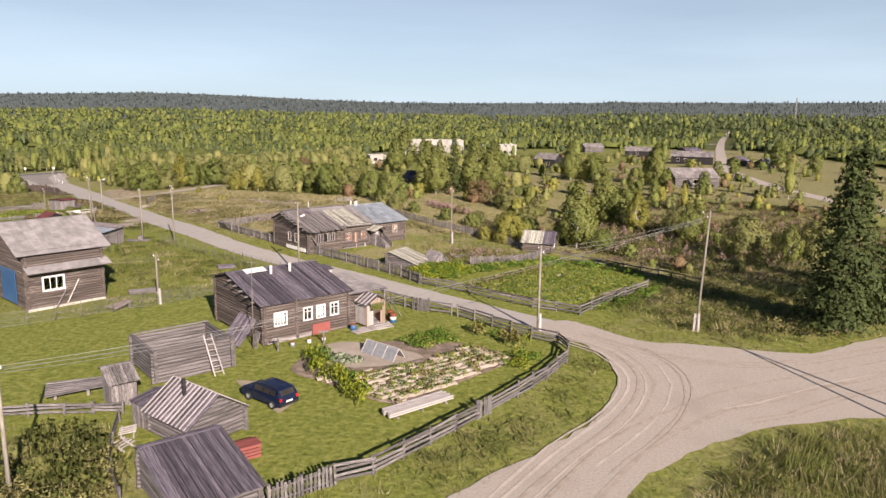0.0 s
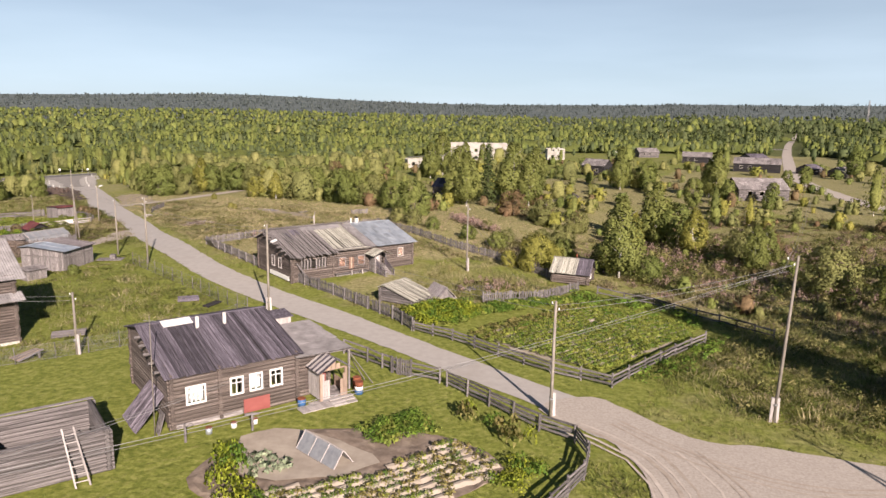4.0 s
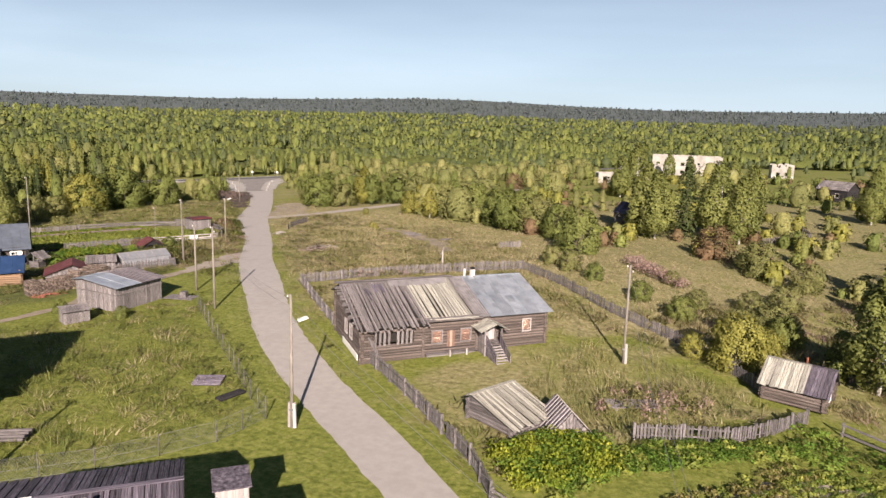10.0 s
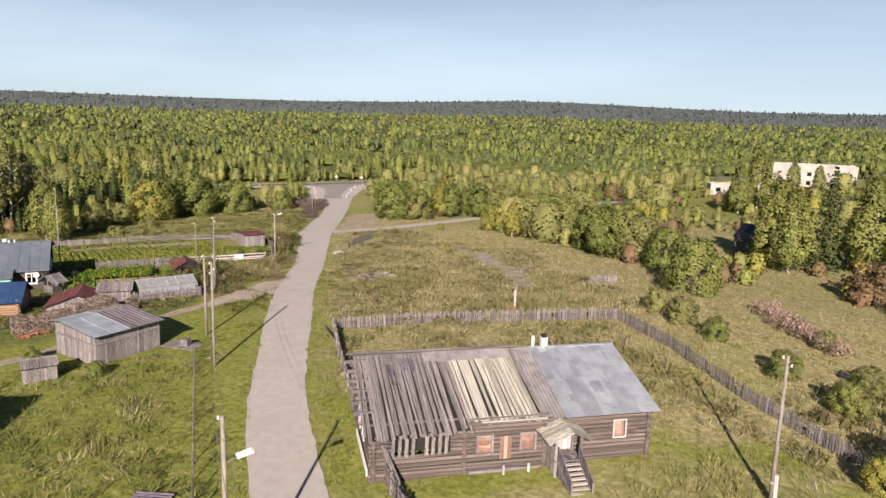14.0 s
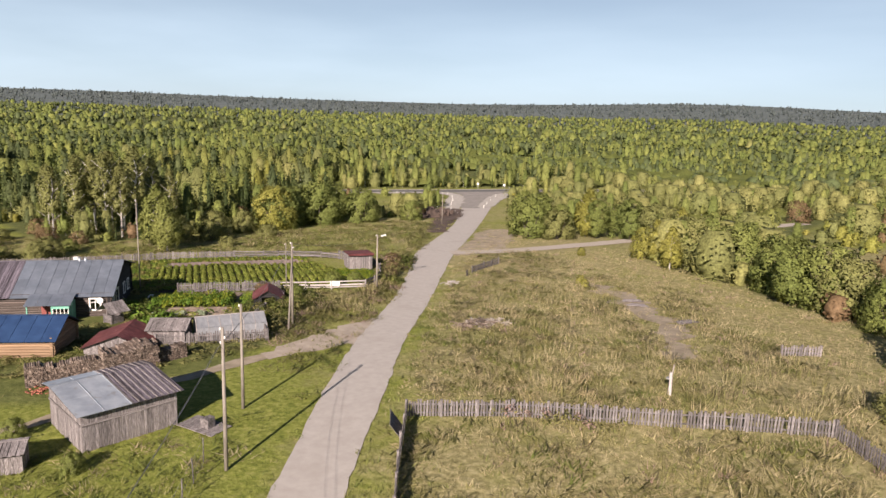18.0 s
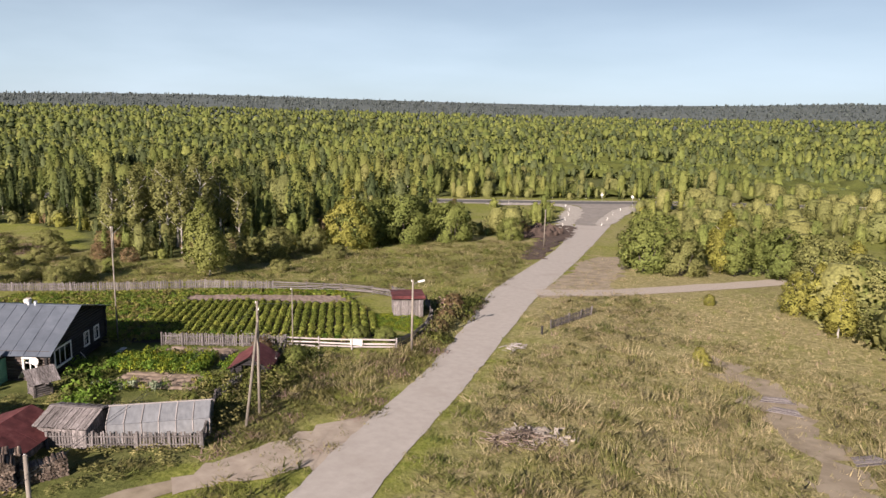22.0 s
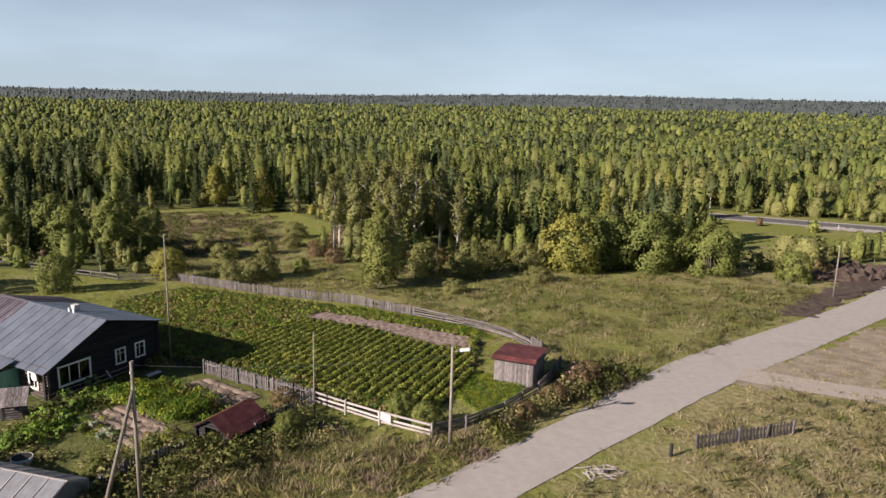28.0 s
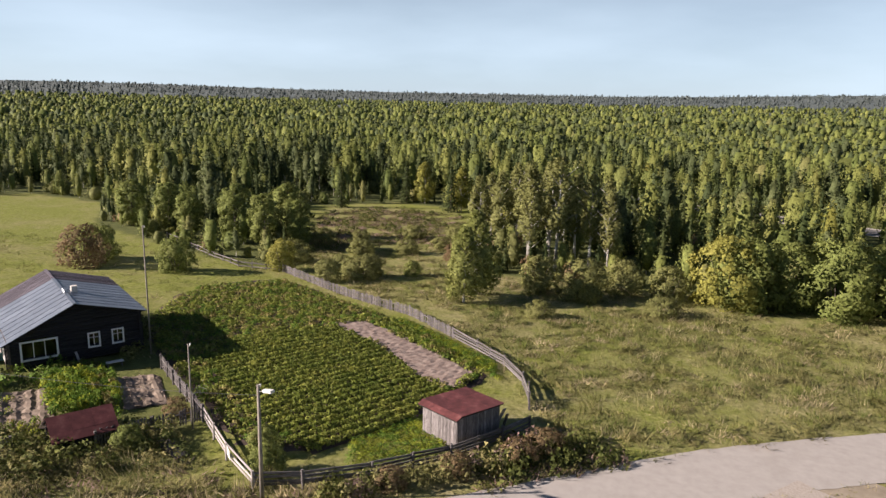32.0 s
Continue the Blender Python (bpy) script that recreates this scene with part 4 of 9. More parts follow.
def wires(a, b, ha, hb, offs, label="thin overhead power wires", sag=0.5):
    (x0, y0), (x1, y1) = a, b
    T = thing("power_line", x0, y0, 0, label, "cable", "power lines")
    o = T.matrix_world.translation
    d = Vector((x1 - x0, y1 - y0, 0)).normalized()
    n = Vector((-d.y, d.x, 0))
    for e, dz in offs:
        p0 = Vector((0, 0, ha + dz)) + n * e
        p1 = Vector((x1 - x0, y1 - y0, float(G(x1, y1)) - o.z + hb + dz)) + n * e
        pts = [p0.lerp(p1, i / 12) - Vector((0, 0, sag * 4 * (i / 12) * (1 - i / 12))) for i in range(13)]
        bm = bmesh.new()
        for q0, q1 in zip(pts, pts[1:]):
            for w in (Vector((0, 0, 0.012)), n * 0.012):
                bm.faces.new([bm.verts.new(v) for v in (q0 - w, q1 - w, q1 + w, q0 + w)])
        part("wire", bm, WIRE, T)
    return T


# ---- plants ----
def rand_rot(rng, n):
    """Random unit frames: two vectors a row."""
    a = rng.normal(size=(n, 3))
    a /= np.linalg.norm(a, axis=1)[:, None]
    b = rng.normal(size=(n, 3))
    b -= a * (a * b).sum(1)[:, None]
    b /= np.linalg.norm(b, axis=1)[:, None]
    return a, b


def cards(rng, centres, size, tri=False, out=None):
    """Leaf clumps: one small bent card at each centre."""
    n = len(centres)
    a, b = rand_rot(rng, n)
    if out is not None:
        g = out + 0.5 * rng.normal(size=(n, 3)) * np.linalg.norm(out, axis=1)[:, None]
        g /= np.linalg.norm(g, axis=1)[:, None]
        a -= g * (a * g).sum(1)[:, None]
        a /= np.linalg.norm(a, axis=1)[:, None]
        b = np.cross(g, a)
    s = (size * rng.uniform(0.6, 1.35, n))[:, None]
    c = np.asarray(centres)
    if tri:
        v = np.stack([c - a * s * 0.6 - b * s * 0.4, c + a * s * 0.6 - b * s * 0.4, c + b * s * 0.75], 1).reshape(-1, 3)
        f = np.arange(3 * n).reshape(n, 3)
    else:
        k = np.cross(a, b) * s * 0.18
        v = np.stack([c - a * s * 0.5, c - b * s * 0.38 + k, c + a * s * 0.5, c + b * s * 0.38 + k], 1).reshape(-1, 3)
        f = np.arange(4 * n).reshape(n, 4)
    return v, f


def profile(kind, z):
    """Half width of a crown of unit height at the height z."""
    if kind == "birch":
        t = np.clip((z - 0.08) / 0.92, 0.01, 0.995)
        return 0.235 * np.sin(np.pi * t ** 0.62) ** 0.75 + 0.012
    if kind == "aspen":
        t = np.clip((z - 0.34) / 0.66, 0.01, 0.995)
        return 0.125 * np.sin(np.pi * t ** 0.7) ** 0.75 + 0.01
    if kind == "pine":
        t = np.clip((z - 0.28) / 0.72, 0.01, 0.995)
        return 0.20 * np.sin(np.pi * t ** 0.6) ** 0.7 + 0.01
    if kind == "bush":
        return 0.50 * np.sqrt(np.clip(1 - (np.abs(z - 0.36) / 0.66) ** 2.3, 0.01, 1))
    return 0.29 * np.sqrt(np.clip(1 - ((z - 0.52) / 0.49) ** 2, 0.01, 1))


FOOT = {"birch": 0.10, "aspen": 0.36, "pine": 0.30, "bush": 0.02}
BOUGHS = {"birch": (34, 0.060, 0.105), "aspen": (22, 0.045, 0.075), "pine": (18, 0.06, 0.10), "bush": (38, 0.10, 0.21), "alder": (34, 0.075, 0.135)}


def crown(rng, kind, n, size, few=1.0):
    """A crown of boughs: leaf cards on the outer side of many uneven rounded boughs. Gives vertices, faces and soft normals."""
    nb, r0, r1 = BOUGHS.get(kind, BOUGHS["alder"])
    nb = max(7, int(nb * few))
    z0 = FOOT.get(kind, 0.10)
    bz = z0 + (0.985 - z0) * (np.arange(nb) + rng.uniform(0, 1, nb)) / nb
    br = rng.uniform(r0, r1, nb) * (1.15 - 0.35 * bz) / few ** 0.4
    w = profile(kind, bz) * rng.uniform(0.72, 1.12, nb)
    ba = np.arange(nb) * 2.39996 + rng.uniform(-0.5, 0.5, nb)
    off = np.maximum(w - br * 0.7, 0.0)
    bc = np.stack([np.cos(ba) * off, np.sin(ba) * off, np.minimum(bz, 1 - br * 0.6)], 1)
    i = rng.choice(nb, n, p=br ** 2 / (br ** 2).sum())
    d = rng.normal(size=(n, 3))
    d /= np.linalg.norm(d, axis=1)[:, None]
    o = bc[i] * [1, 1, 0]
    o = o / (np.linalg.norm(o, axis=1)[:, None] + 1e-3)
    d = d + 0.55 * o + [0, 0, 0.30]
    d /= np.linalg.norm(d, axis=1)[:, None]
    stretch = np.array([1, 1, 1.45 if kind in ("birch", "aspen") else 0.92])
    c = bc[i] + d * stretch * (br[i] * rng.uniform(0.55, 1.12, n))[:, None]
    c[:, 2] = np.clip(c[:, 2], 0.01, 1.04)
    rise = (c - [0, 0, 0.45]) * [1, 1, 0.6]
    rise /= np.linalg.norm(rise, axis=1)[:, None] + 1e-6
    N = 0.48 * d + 0.72 * rise + [0, 0, 0.16] + 0.18 * rng.normal(size=(n, 3))
    N /= np.linalg.norm(N, axis=1)[:, None]
    v, f = cards(rng, c, size, tri=True, out=N)
    return v, f, np.repeat(N, 3, 0)


def soften(me, normals):
    """Give a mesh its own soft normals."""
    me.polygons.foreach_set("use_smooth", np.ones(len(me.polygons), bool))
    at = me.attributes.new("custom_normal", "FLOAT_VECTOR", "POINT")
    at.data.foreach_set("vector", np.ascontiguousarray(normals, np.float32).ravel())


def trunk_mesh(rng, kind, material):
    bm = bmesh.new()
    top = 0.9
    lean = [Vector((rng.normal(0, 0.008), rng.normal(0, 0.008), 0)) for _ in range(5)]
    r = 0.016 if kind != "bush" else 0.012
    def limb(p, q, r0, r1, n=6):
        m = (q - p).to_track_quat("Z", "Y").to_matrix().to_4x4()
        bmesh.ops.create_cone(bm, cap_ends=False, segments=n, radius1=r0, radius2=r1, depth=(q - p).length, matrix=Matrix.Translation((p + q) / 2) @ m)
    if kind == "bush":
        for i in range(7):
            a = 2 * math.pi * i / 7 + rng.uniform(0, 0.5)
            limb(Vector((0.03 * math.cos(a), 0.03 * math.sin(a), -0.02)), Vector((0.26 * math.cos(a), 0.26 * math.sin(a), 0.66)), r, r * 0.3, 5)
    else:
        pts = [Vector((0, 0, -0.02))] + [Vector((lean[i].x * i, lean[i].y * i, top * (i + 1) / 5)) for i in range(5)]
        for i in range(5):
            limb(pts[i], pts[i + 1], r * (1 - i / 5.5), r * (1 - (i + 1) / 5.5))
        if kind != "spruce":
            for i in range(12):
                t = 0.25 + 0.6 * i / 12
                a = i * 2.4
                p = pts[min(4, int(t / top * 5))].lerp(pts[min(5, int(t / top * 5) + 1)], (t / top * 5) % 1)
                limb(p, p + Vector((math.cos(a), math.sin(a), 1.0)) * 0.13, r * 0.4, r * 0.1, 4)
    me = bpy.data.meshes.new("trunk")
    bm.to_mesh(me)
    bm.free()
    me.materials.append(material)
    return me


def mesh_from(name, v, f, material):
    me = bpy.data.meshes.new(name)
    me.from_pydata(np.asarray(v).tolist(), [], [list(map(int, q)) for q in f])
    me.materials.append(material)
    return me


def fir(rng, whorls, per, leaves, size, width, foot=0.06, ragged=0.25, sweep=0.4):
    """A conifer of whorls of drooping boughs, each a spray of needle cards along its stem."""
    C, N = [], []
    for i in range(whorls):
        t = (i + rng.uniform(0, 0.8)) / whorls
        z = foot + (0.985 - foot) * t
        r = (width * (1 - t) ** 0.78 + 0.014) * rng.uniform(1 - ragged, 1 + ragged * 0.6)
        k = max(3, int(per * (1 - 0.45 * t)))
        for j in range(k):
            if rng.uniform() < ragged * 0.5:
                continue
            a = 2 * np.pi * (j + rng.uniform(-0.35, 0.35)) / k + i * 1.3
            L = r * rng.uniform(0.6, 1.2)
            m = max(3, int(leaves * (0.35 + 0.65 * L / (width + 0.014))))
            u = rng.uniform(0.08, 1, m) ** 0.75
            side = rng.normal(0, 0.17, m) * L * (1.15 - 0.7 * u)
            p = np.stack([np.cos(a) * L * u - np.sin(a) * side, np.sin(a) * L * u + np.cos(a) * side, z - sweep * L * u ** 1.4 + 0.12 * L * u ** 4 - np.abs(rng.normal(0, 0.010, m)) - 0.25 * np.abs(side)], 1)
            C.append(p)
            N.append(np.stack([np.cos(a) * 0.75 - np.sin(a) * side / L * 1.5, np.sin(a) * 0.75 + np.cos(a) * side / L * 1.5, np.full(m, 0.65)], 1) + 0.28 * rng.normal(size=(m, 3)))
    C, N = np.concatenate(C), np.concatenate(N)
    N /= np.linalg.norm(N, axis=1)[:, None]
    v, f = cards(rng, C, size, tri=True, out=N)
    return v, f, np.repeat(N, 3, 0)


TREES = {}
_r = np.random.default_rng(5)
for kind, material, bark, n, size in (("birch", BIRCH, BARK_BIRCH, 5000, 0.024), ("birch_yellow", BIRCH_Y, BARK_BIRCH, 4600, 0.025), ("alder", ALDER, BARK, 5000, 0.027), ("bush", ALDER, BARK, 5600, 0.034),
                                      ("willow", WILLOW, BARK, 4600, 0.035), ("bush_yellow", BIRCH_Y, BARK, 4800, 0.035), ("russet", RUSSET, BARK, 3000, 0.038), ("aspen", WILLOW, BARK_BIRCH, 2100, 0.019), ("pine", PINE, BARK, 2600, 0.026)):
    shape = {"birch_yellow": "birch", "willow": "bush", "bush_yellow": "bush", "russet": "bush"}.get(kind, kind)
    TREES[kind] = []
    for v in range(3):
        V, F, nrm = crown(_r, shape, n, size)
        me = mesh_from("crown", V, F, material)
        soften(me, nrm)
        TREES[kind].append((me, trunk_mesh(_r, shape, bark)))
for kind, sizes in (("spruce", (34, 11, 12, 0.021, 0.165, 0.05, 0.22, 0.42)), ("old_spruce", (40, 12, 26, 0.0165, 0.25, 0.09, 0.45, 0.34))):
    TREES[kind] = []
    for v in range(3):
        V, F, nrm = fir(_r, *sizes)
        me = mesh_from("crown", V, F, SPRUCE)
        soften(me, nrm)
        TREES[kind].append((me, trunk_mesh(_r, "spruce", BARK)))
TREE_WORDS = {"old_spruce": ("spruce_tree", "old broad dark green spruce with bare lower trunks beside the road", "tree"), "birch": ("birch_tree", "young green birch with a pale trunk in rough grass", "tree"), "birch_yellow": ("birch_tree", "birch with yellowing leaves in rough grass", "tree"),
              "alder": ("alder_tree", "broad green deciduous tree at the meadow's edge", "tree"), "bush": ("bush", "dense rounded green bush in the meadow", "bush"),
              "willow": ("willow_bush", "grey-green willow bush in tall grass", "bush"), "bush_yellow": ("bush", "bright yellow-green bush in the meadow", "bush"),
              "russet": ("bush", "reddish-brown autumn bush in dry grass", "bush"), "aspen": ("aspen_tree", "thin bare-stemmed tree with a sparse pale crown", "tree"),
              "pine": ("pine_tree", "dark bluish pine at the forest edge", "tree"), "spruce": ("spruce_tree", "tall dark green spruce", "tree")}
_tr = random.Random(11)


def tree(kind, x, y, h, wide=1.0):
    crown, trunk = _tr.choice(TREES[kind])
    name, label, cat = TREE_WORDS[kind]
    T = thing(name, x, y, _tr.uniform(0, 360), label, cat, "trees and bushes")
    for nm, me in (("trunk", trunk), ("crown", crown)):
        ob = new(nm, me)
        ob.parent = T
        ob.scale = (h * wide, h * wide, h)
    return T


def scatter_mesh(name, templates, spots, label, category, mats):
    """Many small plants in one mesh. templates: (verts, faces as an equal-sided array, material index, soft normals or none); spots: rows of template, x, y, z, scale xy, scale z, turn."""
    V, F, I, LT, NN, TI, base, soft_n = [], [], [], [], [], [], 0, len(templates[0]) > 3
    tints = np.random.default_rng(len(spots)).uniform(-1, 1, len(spots))
    for k, (v, f, mi, *nrm) in enumerate(templates):
        own = spots[:, 0] == k
        s = spots[own]
        if not len(s):
            continue
        c, sn = np.cos(s[:, 6])[:, None], np.sin(s[:, 6])[:, None]
        X = (v[None, :, 0] * c - v[None, :, 1] * sn) * s[:, 4:5] + s[:, 1:2]
        Y = (v[None, :, 0] * sn + v[None, :, 1] * c) * s[:, 4:5] + s[:, 2:3]
        Z = v[None, :, 2] * s[:, 5:6] + s[:, 3:4]
        V.append(np.stack([X, Y, Z], 2).reshape(-1, 3))
        if soft_n:
            q = nrm[0]
            NN.append(np.stack([q[None, :, 0] * c - q[None, :, 1] * sn, q[None, :, 0] * sn + q[None, :, 1] * c, np.repeat(q[None, :, 2], len(s), 0)], 2).reshape(-1, 3))
        TI.append(np.repeat(tints[own], len(v)))
        n = f.shape[1]
        ff = (f[None] + (np.arange(len(s)) * len(v))[:, None, None] + base).reshape(-1, n)
        F.append(ff.ravel())
        LT.append(np.full(len(ff), n, np.int32))
        I.append(np.full(len(ff), mi, np.int32))
        base += len(s) * len(v)
    V, F, LT, I = np.concatenate(V), np.concatenate(F), np.concatenate(LT), np.concatenate(I)
    me = bpy.data.meshes.new(name)
    me.vertices.add(len(V))
    me.vertices.foreach_set("co", V.ravel().astype(np.float32))
    me.loops.add(len(F))
    me.loops.foreach_set("vertex_index", F.astype(np.int32))
    me.polygons.add(len(LT))
    me.polygons.foreach_set("loop_start", np.concatenate([[0], np.cumsum(LT)[:-1]]).astype(np.int32))
    for m in mats:
        me.materials.append(m)
    me.polygons.foreach_set("material_index", I)
    me.update(calc_edges=True)
    me.attributes.new("tint", "FLOAT", "POINT").data.foreach_set("value", np.concatenate(TI).astype(np.float32))
    if soft_n:
        soften(me, np.concatenate(NN))
    return tagged(new(name, me), label, category, kind="stuff")


# ---- log house with the vegetable garden ----
h1 = house("log_house", "weathered brown log house with a dark plank roof beside its garden", "house", -14.9, 56.8, 41, 8.3, 9.4, 3.5, 5.05, 6.3, 4.3, LOG,
           roofs=[(0, 8.3, "plank", BOARD_DARK)], front=[(0.95, 2.0, 1.55, 2.6), (3.75, 4.45, 1.6, 2.6), (5.05, 5.75, 1.6, 2.6), (6.45, 7.15, 1.6, 2.6)], cross=(3.0,), over=(0.45, 0.4, 0.45), seed=2)
for u, w, c, r in ((0.95, 1.05, 4, 2), (3.75, 0.7, 2, 2), (5.05, 0.7, 2, 2), (6.45, 0.7, 2, 2)):
    window(h1, (u, 0, 1.58), (1, 0, 0), w, 1.0, (0, -1, 0), c, r)
    if u in (0.95, 5.05):
        beam(h1, "curtain", CLOTH, (u + 0.04, -0.045, 2.10), (u + w - 0.04, -0.045, 2.10), 0.02, 0.92, label="pale curtain behind the window")
for u in (3.3, 5.2):
    tube(h1, "chimney_pipe", CHIMNEY, (u, 4.9, 4.4), (u, 4.9, 5.6), 0.13, 0.12, 10, "white chimney pipe")
beam(h1, "roof_sheet", WHITE, (1.2, 5.9, 5.14), (3.2, 5.9, 5.16), 0.9, 0.03, (0, -0.25, 1), label="pale sheet laid on the roof ridge")
beam(h1, "red_door", RED_PAINT, (4.5, -0.2, 0.55), (6.3, -0.2, 0.55), 0.06, 0.95, label="red-painted low door panel leaning on the wall")
beam(h1, "foundation_board", BOARD, (0.2, -0.17, 0.2), (4.4, -0.17, 0.2), 0.05, 0.3)
for k in range(5):
    beam(h1, "purlin", LOG_GREY, (-0.75, 0.9 + k * 1.1, 3.6 + k * 0.27), (0.5, 0.9 + k * 1.1, 3.6 + k * 0.27), 0.2, 0.2, shape="log")
# lean-to of boards on the gable
for i in range(11):
    beam(h1, "lean_to_board", BOARD_DARK, (-0.15, 1.2 + i * 0.28, 2.0), (-2.1, 0.6 + i * 0.28, 0.15), 0.26, 0.03, (1, 0, 1))
beam(h1, "leaning_panel", BOARD, (-0.9, 0.1, 0.0), (-0.5, 0.1, 1.3), 0.9, 0.05, (1, 0, 0.3))
# extension with a flat slate roof, and the gabled porch
for k in range(12):
    beam(h1, "log", LOG, (8.5, 0.5, 0.12 + k * 0.25), (11.0, 0.5, 0.12 + k * 0.25), 0.27, 0.27, shape="log")
    beam(h1, "log", LOG, (11.0, 0.3, 0.2 + k * 0.25), (11.0, 5.5, 0.2 + k * 0.25), 0.27, 0.27, shape="log")
ext = slab(h1, "extension_roof", BOARD, [(8.2, -0.3, 3.2), (12.6, -0.4, 3.1), (11.6, 6.0, 3.5), (8.2, 6.2, 3.55)], 0.06)
for i in range(7):
    for r in range(3):
        y0 = -0.5 + r * 2.2
        beam(ext, "sheet", SLATE, (8.5 + i * 0.6, y0, 3.26 + r * 0.13), (8.5 + i * 0.6 - 0.12, y0 + 2.25, 3.38 + r * 0.13), 0.64, 0.05, shape="corr")
for x, y in ((12.3, -0.2), (11.5, 5.8)):
    beam(h1, "post", BOARD, (x, y, 0), (x, y, 3.1), 0.14, 0.14)
beam(h1, "brace_plank", BOARD, (12.2, -0.2, 3.0), (14.2, -0.3, 0.1), 0.16, 0.05)
beam(h1, "brace_plank", BOARD, (12.3, 0.4, 3.0), (14.0, 0.5, 0.1), 0.16, 0.05)
porch = part("porch", bmesh.new(), BOARD_TAN, h1, "open gabled wooden porch with a tan doorway")
for x in (9.45, 11.35):
    beam(porch, "post", BOARD_TAN, (x, -1.45, 0), (x, -1.45, 2.35), 0.18, 0.18)
for i in range(6):
    beam(porch, "board", BOARD_PALE, (9.4, -1.35 + i * 0.31, 0.25), (9.4, -1.35 + i * 0.31, 2.3), 0.28, 0.03, (1, 0, 0))
    beam(porch, "board", BOARD_TAN, (11.4, -1.35 + i * 0.31, 0.25), (11.4, -1.35 + i * 0.31, 1.2), 0.28, 0.03, (1, 0, 0))
for i in range(3):
    beam(porch, "board", BOARD_PALE, (9.6 + i * 0.2, -1.5, 0.25), (9.6 + i * 0.2, -1.5, 1.6 + 0.5 * (i == 0)), 0.18, 0.03, (0, 1, 0))
for i in range(2):
    beam(porch, "board", BOARD_TAN, (11.0 + i * 0.22, -1.5, 0.25), (11.0 + i * 0.22, -1.5, 1.5 + 0.4 * i), 0.2, 0.03, (0, 1, 0))
for i in range(5):
    beam(porch, "gable_board", BOARD_TAN, (9.7 + i * 0.35, -1.5, 2.3), (9.7 + i * 0.35, -1.5, 2.95 - abs(i - 2) * 0.27), 0.3, 0.03, (0, 1, 0))
beam(porch, "rail", BOARD_TAN, (9.4, -1.45, 2.32), (11.4, -1.45, 2.32), 0.12, 0.1)
for side in (-1, 1):
    for i in range(8):
        beam(porch, "roof_sheet", BOARD_PALE if i % 2 else BOARD_DARK, (10.4, -1.85 + i * 0.27, 3.1), (10.4 + side * 1.3, -1.85 + i * 0.27, 2.3), 0.26, 0.03, (side * 0.5, 0, 1))
beam(porch, "door", RED_PAINT, (10.3, 0.3, 0.4), (10.3, 0.3, 2.2), 0.8, 0.05, (0, 1, 0))
beam(porch, "floor", BOARD, (9.4, -0.6, 0.35), (11.4, -0.6, 0.35), 1.8, 0.08)
for i in range(3):
    beam(porch, "step", BOARD_PALE, (9.9, -1.7 - i * 0.34, 0.26 - i * 0.1), (11.7, -1.7 - i * 0.34, 0.26 - i * 0.1), 0.36, 0.07)
bw = thing("boardwalk", -6.6, 60.9, 41, "low grey wooden boardwalk before the porch", "boardwalk")
for i in range(10):
    beam(bw, "plank", BOARD_PALE, (i * 0.33 - 1.2, -0.2, 0.1), (i * 0.33 - 1.2, 1.2 - (0.4 if i < 3 else 0), 0.1), 0.3, 0.05)


def barrel(x, y, h, r, bands, label):
    T = thing("barrel", x, y, 0, label, "barrel", "barrels")
    z = 0
    for hh, m in bands:
        tube(T, "band", m, (0, 0, z), (0, 0, z + hh * h), r, r, 14)
        z += hh * h
    tube(T, "rim", RUST, (0, 0, h - 0.02), (0, 0, h + 0.03), r * 1.03, r * 1.03, 14)
    return T


bx = thing("board_box", -12.2, 70.0, 41, "tall grey board closet behind the log house", "shed")
for i in range(6):
    for a, b, o in (((i * 0.24 - 0.6, -0.66), None, (0, 1, 0)), ((i * 0.24 - 0.6, 0.66), None, (0, 1, 0)), ((-0.66, i * 0.24 - 0.6), None, (1, 0, 0)), ((0.66, i * 0.24 - 0.6), None, (1, 0, 0))):
        beam(bx, "board", BOARD_PALE, (*a, 0), (*a, 3.7 + 0.1 * (a[1] > 0)), 0.23, 0.03, o)
slab(bx, "roof", BOARD_DARK, [(-0.85, -0.85, 3.8), (0.85, -0.85, 3.8), (0.85, 0.85, 4.0), (-0.85, 0.85, 4.0)], 0.06)
barrel(-4.6, 63.9, 0.9, 0.3, ((0.35, BLUE_PLASTIC), (0.3, WHITE), (0.35, RUST)), "steel barrel in blue, white and rust bands beside the porch")
barrel(-4.9, 64.7, 0.9, 0.3, ((1, RUST),), "rusty steel barrel beside the porch")
barrel(-8.0, 61.3, 0.55, 0.28, ((1, BLUE_PLASTIC),), "blue plastic tub on the grass by the wall")
barrel(-11.3, 57.6, 0.35, 0.18, ((1, WHITE),), "white enamel bucket on the grass")
barrel(-10.2, 58.3, 0.35, 0.18, ((1, WHITE),), "white enamel bucket on the grass")
barrel(-12.5, 56.6, 0.4, 0.2, ((1, METAL),), "zinc bucket by the log wall")


def bench_post(x, y):
    T = thing("clothes_post", x, y, 20, "weathered wooden post with a cross bar", "post", "clothes posts")
    beam(T, "upright", BOARD, (0, 0, -0.1), (0, 0, 1.2), 0.16, 0.16, shape="log")
    beam(T, "crossbar", BOARD, (-0.45, 0, 1.1), (0.45, 0, 1.1), 0.1, 0.12)


bench_post(-13.4, 55.3)
bench_post(-10.0, 57.3)
ant = thing("antenna_mast", -15.6, 55.9, 0, "tall thin antenna pole beside the log house", "pole")
tube(ant, "mast", POLE, (0, 0, -0.2), (0.1, 0, 7.6), 0.04, 0.022, 8)
